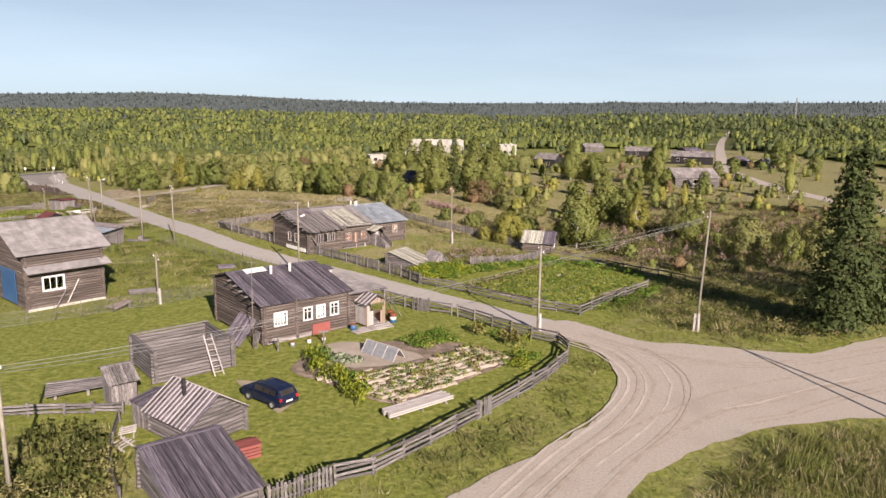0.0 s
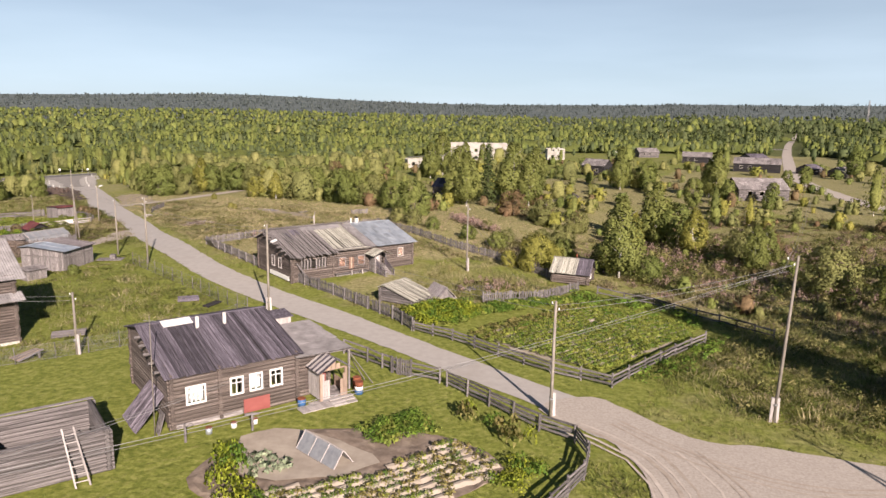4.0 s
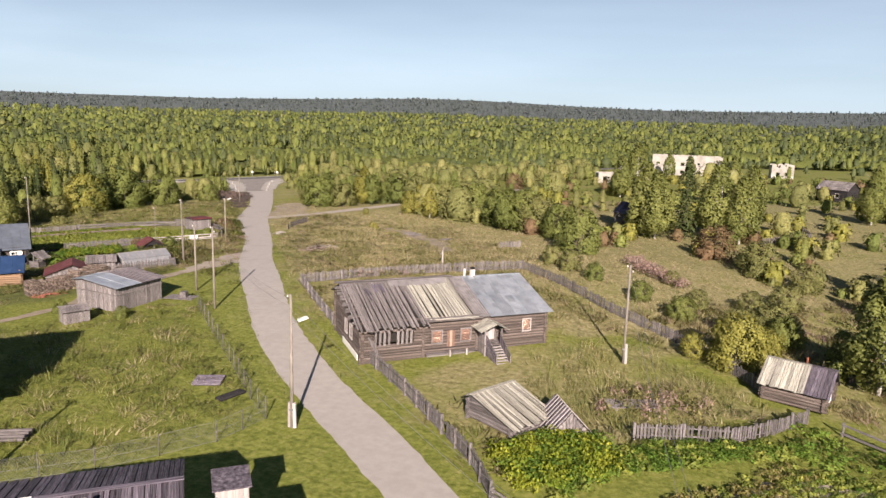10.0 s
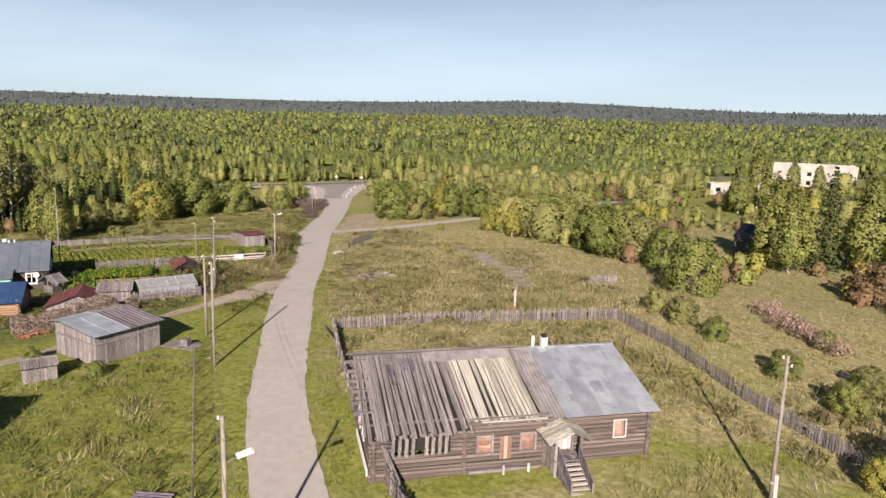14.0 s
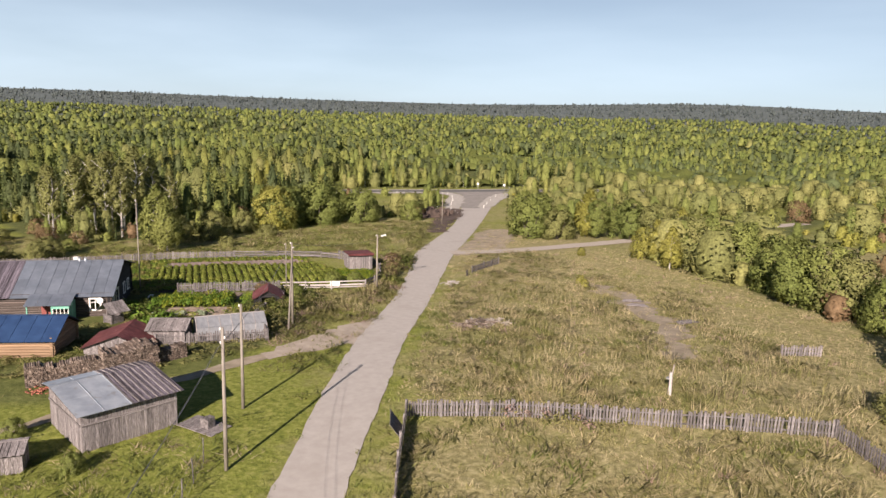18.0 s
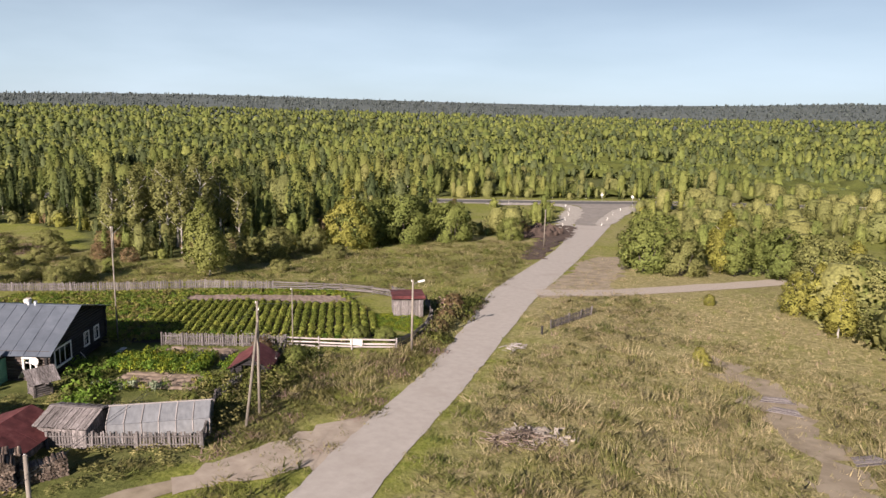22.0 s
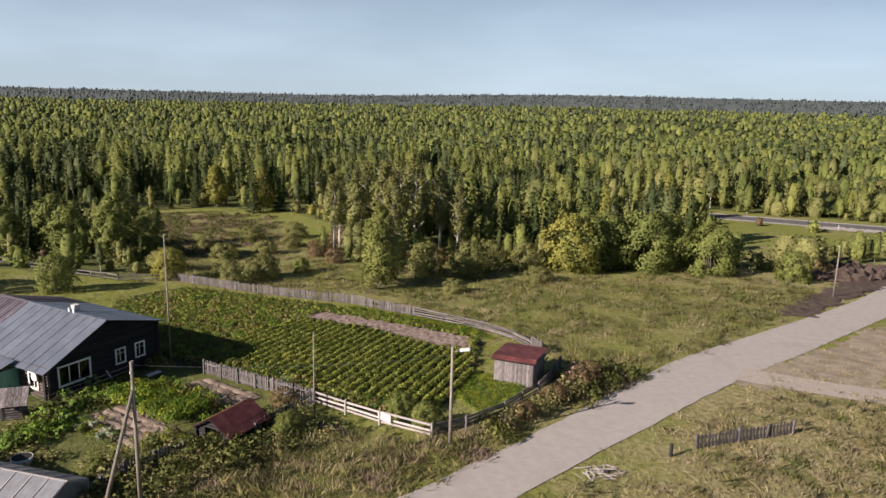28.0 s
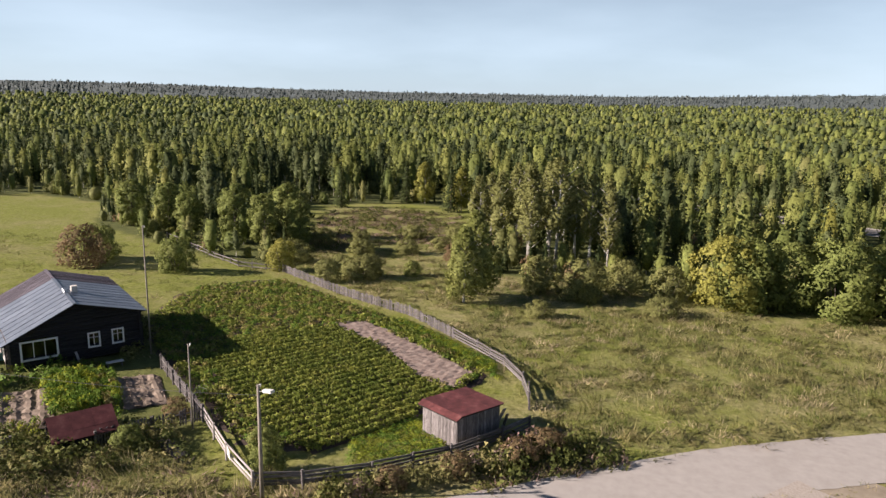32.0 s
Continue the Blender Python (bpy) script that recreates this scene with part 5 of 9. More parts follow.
beam(ant, "boom", WIRE, (-0.3, 0, 7.3), (0.5, 0, 7.3), 0.03, 0.03)

# roofless log frame with a ladder
crib = thing("log_crib", -20.5, 48.0, 40, "roofless grey log building with open top", "log building")
for k in range(9):
    z = 0.14 + k * 0.26
    for a, b in (((-0.3, 0), (6.0, 0)), ((-0.3, 4.9), (6.0, 4.9))):
        beam(crib, "log", LOG_GREY, (*a, z), (*b, z), 0.28, 0.28, shape="log")
    for a, b in (((0, -0.3), (0, 5.2)), ((5.7, -0.3), (5.7, 5.2))):
        beam(crib, "log", LOG_GREY, (*a, z + 0.13), (*b, z + 0.13), 0.28, 0.28, shape="log")
for a, b in (((0, -0.1), (5.9, -0.1)), ((0, 4.9), (5.9, 4.9))):
    beam(crib, "cap_board", BOARD, (*a, 2.5), (*b, 2.5), 0.3, 0.05)
lad = thing("ladder", -17.2, 50.2, 40, "pale wooden ladder leaning on the log building", "ladder")
for s in (-0.28, 0.28):
    beam(lad, "rail", BOARD_PALE, (s * 1.25 + 0.3, -0.75, 0), (s - 0.1, 0.32, 3.0), 0.08, 0.08)
for i in range(7):
    t = (i + 0.7) / 7.6
    beam(lad, "rung", BOARD_PALE, (0.3 - 0.4 * t - 0.32, -0.75 + 1.07 * t, 3 * t), (0.3 - 0.4 * t + 0.32, -0.75 + 1.07 * t, 3 * t), 0.05, 0.05)

# sheds of the first yard
privy = house("privy", "small grey board shed with a slanted plank roof", "shed", -21.6, 43.6, 40, 1.6, 2.0, 1.7, 2.3, 1.6, 2.2, BOARD, style="plank", roofs=[(0, 1.6, "plank", BOARD)], over=(0.3, 0.2, 0.2))
banya = house("bath_house", "grey log bath-house with a striped plank roof", "shed", -17.7, 40.3, -37, 4.2, 3.7, 1.6, 2.85, 1.85, 1.6, LOG_GREY, roofs=[(0, 4.2, "batten", (BOARD_DARK, BOARD_PALE))], over=(0.45, 0.35, 0.3), seed=6)
tube(banya, "stove_pipe", LOG_DARK, (1.9, 1.2, 2.0), (1.9, 1.2, 3.5), 0.12, 0.12, 10, "dark rusty stove pipe")
house("shed", "low board lean-to with a dark flat roof", "shed", -19.3, 41.4, -37, 1.6, 2.8, 1.5, 1.75, 1.6, 1.6, BOARD, style="plank", roofs=[(0, 1.6, "plank", BOARD_DARK)], over=(0.15, 0.1, 0.1), seed=66)
house("shed", "low shed with a dark weathered board roof", "shed", -11.9, 29.3, 39, 3.9, 5.6, 1.35, 2.3, 5.2, 2.2, LOG_GREY, roofs=[(0, 3.9, "plank", BOARD_DARK)], over=(0.4, 0.25, 0.25), seed=7)
cr = thing("red_crate", -11.0, 37.2, 35, "red-painted wooden crate by the bath-house", "crate")
for i in range(4):
    beam(cr, "slat", RED_PAINT, (-0.7, -0.45, 0.1 + i * 0.2), (0.7, -0.45, 0.1 + i * 0.2), 0.03, 0.16)
    beam(cr, "slat", RED_PAINT, (-0.7, 0.45, 0.1 + i * 0.2), (0.7, 0.45, 0.1 + i * 0.2), 0.03, 0.16)
    beam(cr, "lid_board", RED_PAINT, (-0.75, -0.4 + i * 0.27, 0.82), (0.75, -0.4 + i * 0.27, 0.82), 0.25, 0.03)
wood = thing("board_heap", -24.5, 46.3, 25, "heap of old grey boards beside the shed", "planks")
for i in range(7):
    beam(wood, "board", BOARD, (-2.6, 0.3 * i - 1, 0.5 + 0.05 * i), (2.6, 0.3 * i - 0.7, 0.75 - 0.03 * i), 0.28, 0.05)
for i in range(3):
    beam(wood, "prop", BOARD, (-2 + i * 2, -0.4, 0), (-2 + i * 2, -0.4, 0.55), 0.2, 0.2)


def car(x, y, deg):
    """A small five-door estate car."""
    T = thing("car", x, y, deg, "dark navy station wagon parked on the grass", "car")
    L, Wd = 4.05, 1.62
    prof = [(0.0, 0.32), (0.0, 0.72), (0.12, 0.86), (0.95, 0.92), (1.55, 1.40), (2.0, 1.45), (3.5, 1.43), (3.72, 1.36), (3.98, 0.92), (4.05, 0.75), (4.05, 0.36), (3.7, 0.26), (0.3, 0.26)]
    bm = bmesh.new()
    rings = []
    for s, k in ((-1, 0.93), (-1, 1.0), (1, 1.0), (1, 0.93)):
        ring = []
        for px, pz in prof:
            tuck = 0.16 * max(0, (pz - 0.9) / 0.55)
            yy = s * (Wd / 2 - tuck) * (k if pz < 0.5 else k)
            ring.append(bm.verts.new((px - L / 2, yy, pz)))
        rings.append(ring)
    n = len(prof)
    for r0, r1 in zip(rings, rings[1:]):
        for i in range(n):
            bm.faces.new((r0[i], r0[(i + 1) % n], r1[(i + 1) % n], r1[i]))
    bm.faces.new(rings[0])
    bm.faces.new(rings[-1][::-1])
    bmesh.ops.recalc_face_normals(bm, faces=bm.faces)
    bmesh.ops.bevel(bm, geom=list(bm.edges), offset=0.035, segments=2, affect="EDGES")
    body = part("body", bm, CARPAINT, T)
    for s in (-1, 1):
        for a, b in ((1.45, 2.2), (2.27, 2.95), (3.02, 3.55)):
            yy = 0.735 * s
            ob = beam(T, "side_window", DARK, (a - L / 2, yy, 1.15), (b - L / 2, yy, 1.15), 0.02, 0.34, (0, 0.33 * -s, 1))
        for wx in (0.72, 3.2):
            w = tube(T, "wheel", RUBBER, (wx - L / 2, s * 0.62, 0.29), (wx - L / 2, s * 0.82, 0.29), 0.29, 0.29, 18)
            tube(w, "rim", METAL, (wx - L / 2, s * 0.81, 0.29), (wx - L / 2, s * 0.83, 0.29), 0.17, 0.16, 14)
        beam(T, "tail_light", TAIL_RED, (L / 2 - 0.02, s * 0.68, 0.68), (L / 2 - 0.02, s * 0.68, 0.90), 0.18, 0.06, (1, 0, 0))
        beam(T, "mirror", CARPAINT, (1.35 - L / 2, s * 0.78, 0.98), (1.35 - L / 2, s * 0.95, 1.0), 0.08, 0.12)
        beam(T, "roof_rail", RUBBER, (2.0 - L / 2, s * 0.55, 1.49), (3.5 - L / 2, s * 0.55, 1.48), 0.03, 0.03)
    beam(T, "rear_window", DARK, (L / 2 - 0.20, -0.55, 1.15), (L / 2 - 0.20, 0.55, 1.15), 0.36, 0.02, (0.9, 0, 0.5))
    beam(T, "windscreen", DARK, (1.24 - L / 2, -0.58, 1.18), (1.24 - L / 2, 0.58, 1.18), 0.62, 0.02, (-0.62, 0, 0.78))
    beam(T, "number_plate", WHITE, (L / 2 + 0.01, -0.26, 0.60), (L / 2 + 0.01, 0.26, 0.60), 0.02, 0.12)
    beam(T, "bumper", RUBBER, (L / 2 + 0.03, -0.76, 0.42), (L / 2 + 0.03, 0.76, 0.42), 0.1, 0.16)
    beam(T, "bumper", RUBBER, (-L / 2 - 0.03, -0.76, 0.42), (-L / 2 - 0.03, 0.76, 0.42), 0.1, 0.16)
    return T


car(-11.6, 45.1, -38)

# ---- vegetable garden ----
GARDEN_SOIL = patch("garden_soil", [(-11.4, 51.0), (-8, 48.2), (-3.2, 44.8), (1.2, 48.6), (5.5, 54.0), (2.6, 57.2), (-1.2, 58.2), (-5, 58), (-9.8, 56.4)], SOIL, 0.05, "bare brown vegetable garden soil", "soil", step=0.5, bumps=0.10, kind="structure")
patch("sand_bed", [(-10.2, 56.0), (-8.6, 51.8), (-4.5, 51.6), (-1.5, 53.8), (-3.2, 55.6), (-7.5, 57.6)], SOIL_PALE, 0.17, "bare pale sandy garden bed", "soil", step=0.8)
cold = thing("cold_frame", -6.5, 55.0, -40, "small gabled cold frame covered in grey film", "cold frame")
for s in (-1, 1):
    for i in range(3):
        beam(cold, "sheet", FILM, (0.62 + i * 1.2, 0.6 + s * 0.02, 1.05), (0.62 + i * 1.2, 0.6 + s * 0.72, 0.12), 1.18, 0.02, (0, s, 0.6))
    for i in range(4):
        beam(cold, "rafter", BOARD_PALE, (i * 1.2, 0.6, 1.1), (i * 1.2, 0.6 + s * 0.74, 0.08), 0.06, 0.05)
    beam(cold, "base_board", BOARD, (-0.05, 0.6 + s * 0.74, 0.08), (3.65, 0.6 + s * 0.74, 0.08), 0.04, 0.2)
beam(cold, "ridge_beam", BOARD_PALE, (-0.05, 0.6, 1.08), (3.65, 0.6, 1.08), 0.08, 0.06)
pl = thing("plank_stack", -1.6, 44.2, 39, "stack of long pale planks lying in the garden", "planks")
for i in range(6):
    for k in range(2):
        beam(pl, "plank", BOARD_PALE, (-2.6 + 0.1 * (i % 3), -0.5 + 0.2 * i, 0.2 + 0.16 * k), (2.7 - 0.12 * (i % 2), -0.5 + 0.2 * i, 0.22 + 0.16 * k), 0.18, 0.09)
for i in range(3):
    beam(pl, "bearer", BOARD, (-2 + 2 * i, -0.7, 0.06), (-2 + 2 * i, 0.7, 0.06), 0.14, 0.12)
GF = "weathered grey rail fence round the vegetable garden"
fence([(-5.5, 34.2), (-3.6, 35.2), (-0.6, 38.8), (2.4, 42.5)], "rail", GF, h=1.15, rails=4, seed=4)
fence([(3.2, 43.4), (5.3, 46.1), (7.8, 49.6), (9.9, 53.3), (10.4, 55.6), (9.9, 57.8), (7.8, 59.2), (4.6, 62.7), (1.5, 66)], "rail", GF, h=1.15, rails=4, seed=5)
fence([(0.9, 66.6), (-2.4, 68), (-5.2, 70.4), (-7.5, 72.2)], "rail", GF, h=1.15, rails=3, seed=6)
fence([(-8.4, 31.9), (-7.0, 33.0), (-5.7, 34.0)], "picket", "grey upright picket fence by the near shed", h=1.15, step=0.22, seed=7)
fence([(-2.9, 68.3), (-2.2, 67.9), (-1.4, 67.6)], "picket", "small grey picket gate in the garden fence", h=1.3, step=0.15, seed=8, name="gate", category="gate")
fence([(2.4, 42.5), (3.2, 43.4)], "picket", "small grey picket gate in the garden fence", h=1.25, step=0.15, seed=8, name="gate", category="gate")
fence([(-20.2, 41.6), (-19.2, 38.5), (-17.8, 35.2), (-16.0, 32.4)], "rail", "low fallen fence of grey poles in weeds", h=0.8, rails=3, seed=9, lean=0.2)
fence([(-28.5, 42.0), (-24.2, 42.6), (-20.6, 42.9)], "rail", "low grey rail fence by the board heap", h=0.8, rails=3, seed=10, lean=0.1)
fence([(-19.5, 83.0), (-20.3, 79.0), (-22.2, 76.2), (-24.2, 73.4), (-26.4, 71.6), (-30, 68.5), (-34.5, 65.2), (-40, 61)], "mesh", "thin wire-netting fence on grey posts", h=1.35, post=2.6, seed=11)
fence([(-41.8, 103.0), (-34.6, 96.4), (-28.6, 91.0), (-22.4, 85.3), (-19.5, 83.0)], "mesh", "wire-netting fence on grey posts beside the road", h=1.5, post=2.4, seed=12)

# ---- tall log house at the yard's far side ----
h0 = house("log_house", "tall brown log house with grey corrugated roof", "house", -40.4, 66.6, 49, 7.2, 10.0, 5.9, 8.2, 5.0, 5.9, LOG, roofs=[(0, 7.2, "slate", SLATE)], front=[(1.5, 3.3, 1.9, 3.2)], over=(0.7, 0.5, 0.9), seed=12)
window(h0, (1.5, 0, 1.95), (1, 0, 0), 1.8, 1.2, (0, -1, 0), 3, 1, casing=0.16)
aw = slab(h0, "awning", BOARD, [(-0.2, 0, 4.45), (7.6, 0, 4.45), (7.6, -1.2, 3.95), (-0.2, -1.2, 3.95)], 0.06)
for i in range(8):
    beam(aw, "sheet", SLATE, (0.3 + i, 0, 4.5), (0.3 + i, -1.3, 3.97), 1.02, 0.05, (0, -0.4, 1), "corr")
beam(h0, "prop_board", BOARD_PALE, (3.4, -0.6, 0.4), (4.8, -0.25, 2.6), 0.16, 0.05)
beam(h0, "prop_board", BOARD, (2.2, -0.8, 0.1), (3.6, -0.25, 1.9), 0.14, 0.05)
beam(h0, "tarpaulin", BLUE_PLASTIC, (-0.25, 2.2, 2.1), (-0.25, 6.2, 2.1), 0.05, 3.4, label="bright blue tarpaulin on the gable wall")
beam(h0, "foundation", CONCRETE, (-0.1, -0.05, 0.1), (7.3, -0.05, 0.1), 0.5, 0.3)
db = thing("log_pile", -32.5, 74.3, 30, "small heap of dark old logs in the grass", "logs")
for i in range(6):
    beam(db, "log", LOG_GREY, (-1.4, -0.6 + i * 0.24, 0.14 + 0.1 * (i % 2)), (1.4, -0.55 + i * 0.22, 0.14 + 0.12 * (i % 2)), 0.22, 0.22, shape="log")
for (bx, by, bd, lb) in ((-27.3, 86.8, 25, "dark purple-grey logs stacked in the grass"), (-24.5, 85.2, 75, "three dark logs lying in the grass")):
    T = thing("log_pile", bx, by, bd, lb, "logs")
    for i in range(7 if bd == 25 else 3):
        beam(T, "log", LOG_DARK if bd != 25 else BOARD_DARK, (-1.0, -0.8 + i * 0.26, 0.14), (1.1, -0.8 + i * 0.26, 0.14), 0.24, 0.24, shape="log")

# ---- long derelict log house with three roofs ----
h2 = house("log_house", "long derelict log house with plank and zinc roofs and boarded windows", "house", -18.3, 94.4, 42, 16.6, 9.2, 3.4, 5.15, 6.2, 4.0, LOG,
           roofs=[(0, 5.4, "plank", BOARD, 1.15, 0.145), (5.4, 9.6, "plank", BOARD_LICHEN, 0.5, 0.19), (9.6, 10.0, "plank", BOARD, 0.5, 0.2), (10.0, 11.1, "slate", SLATE, 0.55), (11.1, 16.6, "metal", METAL, 0.6)], front=[(14.4, 15.1, 1.7, 2.7), (6.0, 6.8, 1.3, 2.3), (8.6, 9.4, 1.3, 2.3), (1.0, 4.4, 1.6, 2.6)],
           cross=(5.2, 10.0), over=(0.75, 0.4, 0.5), seed=21, jag=0.28)
window(h2, (14.4, 0, 1.7), (1, 0, 0), 0.7, 1.0, (0, -1, 0), 1, 1, trim=BOARD_PALE, label="pale grey window frame, boarded over", casing=0.09)
beam(h2, "window_board", BOARD_RED, (14.42, -0.05, 2.2), (15.08, -0.05, 2.2), 0.04, 0.95)
for u in (6.0, 8.6):
    window(h2, (u, 0, 1.3), (1, 0, 0), 0.8, 1.0, (0, -1, 0), 1, 1, trim=BOARD, label="bare wooden window frame, boarded over")
    for k in range(4):
        beam(h2, "window_board", BOARD_RED, (u, -0.06, 1.42 + 0.25 * k), (u + 0.8, -0.06, 1.42 + 0.25 * k), 0.04, 0.23)
for k in range(3):
    beam(h2, "door_board", BOARD_TAN if k == 1 else BOARD_RED, (7.4 + k * 0.24, -0.2, 0.9), (7.4 + k * 0.24, -0.2, 2.3), 0.22, 0.04, (0, 1, 0))
for k in range(9):
    if k not in (4,):
        beam(h2, "window_board", BOARD, (1.1 + k * 0.38, -0.12, 1.45), (1.1 + k * 0.38 + 0.04, -0.12, 2.75), 0.2, 0.03, (0, 1, 0))
# Added dark panel behind the slats; its colour stands in for the unlit room.
beam(h2, "inner_wall", DARK, (0.9, 0.35, 2.1), (4.5, 0.35, 2.1), 0.05, 1.1)
beam(h2, "brace_plank", BOARD, (0.5, -0.2, 2.3), (1.5, -1.9, 0.05), 0.3, 0.06)
beam(h2, "chimney", CHIMNEY, (12.3, 6.5, 4.6), (12.3, 6.5, 5.85), 0.4, 0.4, label="whitewashed chimney")
tube(h2, "pipe", CHIMNEY, (11.6, 6.7, 4.8), (11.6, 6.7, 5.9), 0.1, 0.1)
beam(h2, "foundation_board", WHITE, (-0.28, 0.3, 0.5), (-0.28, 5.5, 0.5), 0.06, 0.5, label="white-painted plinth board")
for k in range(2):
    window(h2, (-0.02, 3.2 + k * 1.8, 1.4), (0, -1, 0), 0.6, 1.1, (-1, 0, 0), 1, 1, trim=BOARD_PALE)
for k in range(6):
    beam(h2, "purlin", LOG_GREY, (-0.7, 0.5 + k * 1.1, 3.35 + k * 0.28), (0.3, 0.5 + k * 1.1, 3.35 + k * 0.28), 0.2, 0.2, shape="log")
def on_roof(v, lift=0.0):
    """A height on the derelict house's front slope."""
    return 3.4 + 1.75 * v / 6.2 + 0.14 + lift


for k in range(7):
    u = 4.3 + k * 0.76
    beam(h2, "ridge_sheet", SLATE, (u, 6.15, on_roof(6.15, 0.06)), (u, 5.2 - 0.1 * (k % 2), on_roof(5.2 - 0.1 * (k % 2), 0.05)), 0.8, 0.05, (0, -0.28, 1), "corr")
for k in range(5):
    beam(h2, "patch_board", BOARD_DARK, (2.3 + k * 0.2, 5.6 - 0.1 * (k % 2), on_roof(5.6, 0.06)), (2.36 + k * 0.2, 4.2 + 0.25 * (k % 3), on_roof(4.3, 0.06)), 0.2, 0.03, (0, -0.28, 1), label="dark boards patching the roof")
for k in range(2):
    beam(h2, "patch_board", BOARD_DARK, (1.5 + k * 0.17, 5.0, on_roof(5.0, 0.06)), (1.62 + k * 0.17, 3.0 + 0.4 * k, on_roof(3.1, 0.06)), 0.15, 0.03, (0, -0.28, 1))
beam(h2, "eave_log", LOG_GREY, (5.2, -0.62, 3.36), (10.3, -0.58, 3.34), 0.24, 0.22, shape="log", label="grey half-rotten gutter log on the eave")
beam(h2, "eave_log", LOG_GREY, (5.3, -0.25, 3.42), (10.2, -0.22, 3.42), 0.2, 0.2, shape="log")
beam(h2, "eave_board", BOARD_LICHEN, (6.0, -0.75, 3.5), (9.9, -0.7, 3.46), 0.16, 0.05)
beam(h2, "ridge_log", LOG_GREY, (-0.9, 6.2, 5.42), (10.1, 6.2, 5.42), 0.2, 0.2, shape="log", label="grey ridge log over the plank roofs")
for k in range(6):
    beam(h2, "rafter_end", LOG_GREY, (-0.95, 1.0 + k * 0.95, on_roof(1.0 + k * 0.95, -0.1)), (0.2, 1.0 + k * 0.95, on_roof(1.0 + k * 0.95, -0.1)), 0.16, 0.22)
rq = random.Random(77)
for k in range(26):
    u = rq.uniform(11.2, 16.6)
    v = rq.uniform(0.2, 5.6)
    ln = rq.uniform(0.5, 1.5)
    beam(h2, "patch_sheet", METAL, (u, v, on_roof(v, 0.015 + 0.002 * k)), (u, min(6.1, v + ln), on_roof(min(6.1, v + ln), 0.015 + 0.002 * k)), rq.uniform(0.3, 0.8), 0.006, (0, -0.28, 1))
beam(h2, "chimney_cap", DARK, (12.3, 6.5, 5.85), (12.3, 6.5, 6.05), 0.34, 0.34, label="dark open chimney mouth")
for k in range(9):
    beam(h2, "plinth_plank", BOARD, (5.4 + 0.02 * k, -0.3 - 0.02 * (k % 3), 0.08 + 0.07 * (k % 5)), (9.8 - 0.2 * (k % 3), -0.3 - 0.02 * (k % 2), 0.08 + 0.07 * (k % 5)), 0.05, 0.065)
beam(h2, "plinth_top", BOARD, (5.3, -0.45, 0.5), (9.9, -0.42, 0.5), 0.4, 0.05, label="grey board bench along the wall")
for u in (7.4, 8.9):
    beam(h2, "plinth_post", BOARD_PALE, (u, -0.68, 0), (u, -0.68, 0.75), 0.12, 0.12)
p2 = part("porch", bmesh.new(), BOARD, h2, "small raised wooden porch with a steep stair")
for x in (10.2, 11.7):
    for y in (-0.3, -1.5):
        beam(p2, "post", BOARD, (x, y, 0), (x, y, 2.5), 0.14, 0.14)
beam(p2, "floor", BOARD, (10.1, -0.85, 1.15), (11.8, -0.85, 1.15), 1.5, 0.08)
for i in range(5):
    beam(p2, "board", BOARD_PALE, (10.3 + i * 0.32, -0.2, 1.2), (10.3 + i * 0.32, -0.2, 2.6), 0.3, 0.03, (0, 1, 0))
    beam(p2, "board", BOARD, (10.12, -1.4 + i * 0.26, 0.3), (10.12, -1.4 + i * 0.26, 2.0), 0.24, 0.03, (1, 0, 0))
for s in (-1, 1):
    for i in range(6):
        beam(p2, "roof_board", BOARD_LICHEN, (10.95, -2.0 + i * 0.4, 3.1), (10.95 + s * (1.45 if s < 0 else 1.25), -2.0 + i * 0.4, 2.5), 0.36, 0.04, (s * 0.4, 0, 1))
for s in (10.35, 11.6):
    beam(p2, "stringer", BOARD, (s, -1.5, 1.05), (s, -3.6, 0.0), 0.06, 0.25)
    for k in range(7):
        beam(p2, "side_board", BOARD_DARK, (s, -1.5 - 0.3 * k, 0.0), (s, -1.5 - 0.3 * k, 1.95 - 0.16 * k), 0.2, 0.03, (1, 0, 0))
    beam(p2, "handrail", BOARD, (s, -1.5, 2.0), (s, -3.6, 0.85), 0.06, 0.08)
    beam(p2, "baluster", BOARD, (s, -3.5, 0), (s, -3.5, 0.9), 0.08, 0.08)
for i in range(7):
    beam(p2, "step", BOARD_PALE, (10.35, -1.7 - i * 0.28, 1.0 - i * 0.145), (11.6, -1.7 - i * 0.28, 1.0 - i * 0.145), 0.26, 0.05)
beam(p2, "landing", BOARD, (10.2, -3.9, 0.06), (11.8, -3.9, 0.06), 0.8, 0.08)
FH = "weathered grey picket fence round the derelict house"
fence([(-2.7, 79.2), (-5.0, 82.6), (-8.0, 85.6), (-12.6, 90.2), (-16.8, 93.9)], "picket", FH, h=1.25, seed=22, step=0.2)
fence([(-16.8, 93.9), (-20.4, 97.0), (-25.6, 102.4), (-32.2, 109.6), (-37.2, 115.4)], "picket", FH, h=1.2, seed=23, step=0.22)
fence([(-37.2, 115.4), (-31.5, 119.6), (-23.1, 124.2), (-14.4, 130.0)], "picket", FH, h=1.15, seed=24, step=0.2)
fence([(-14.4, 130.0), (-8.3, 124.6), (-1.7, 117.4), (5.0, 112.0), (9.9, 106.5), (12.6, 102.6)], "picket", FH, h=1.1, seed=25, step=0.22)
fp = thing("fallen_panel", -35.9, 113.0, 135, "leaning grey panel of boards at the fence corner", "panel")
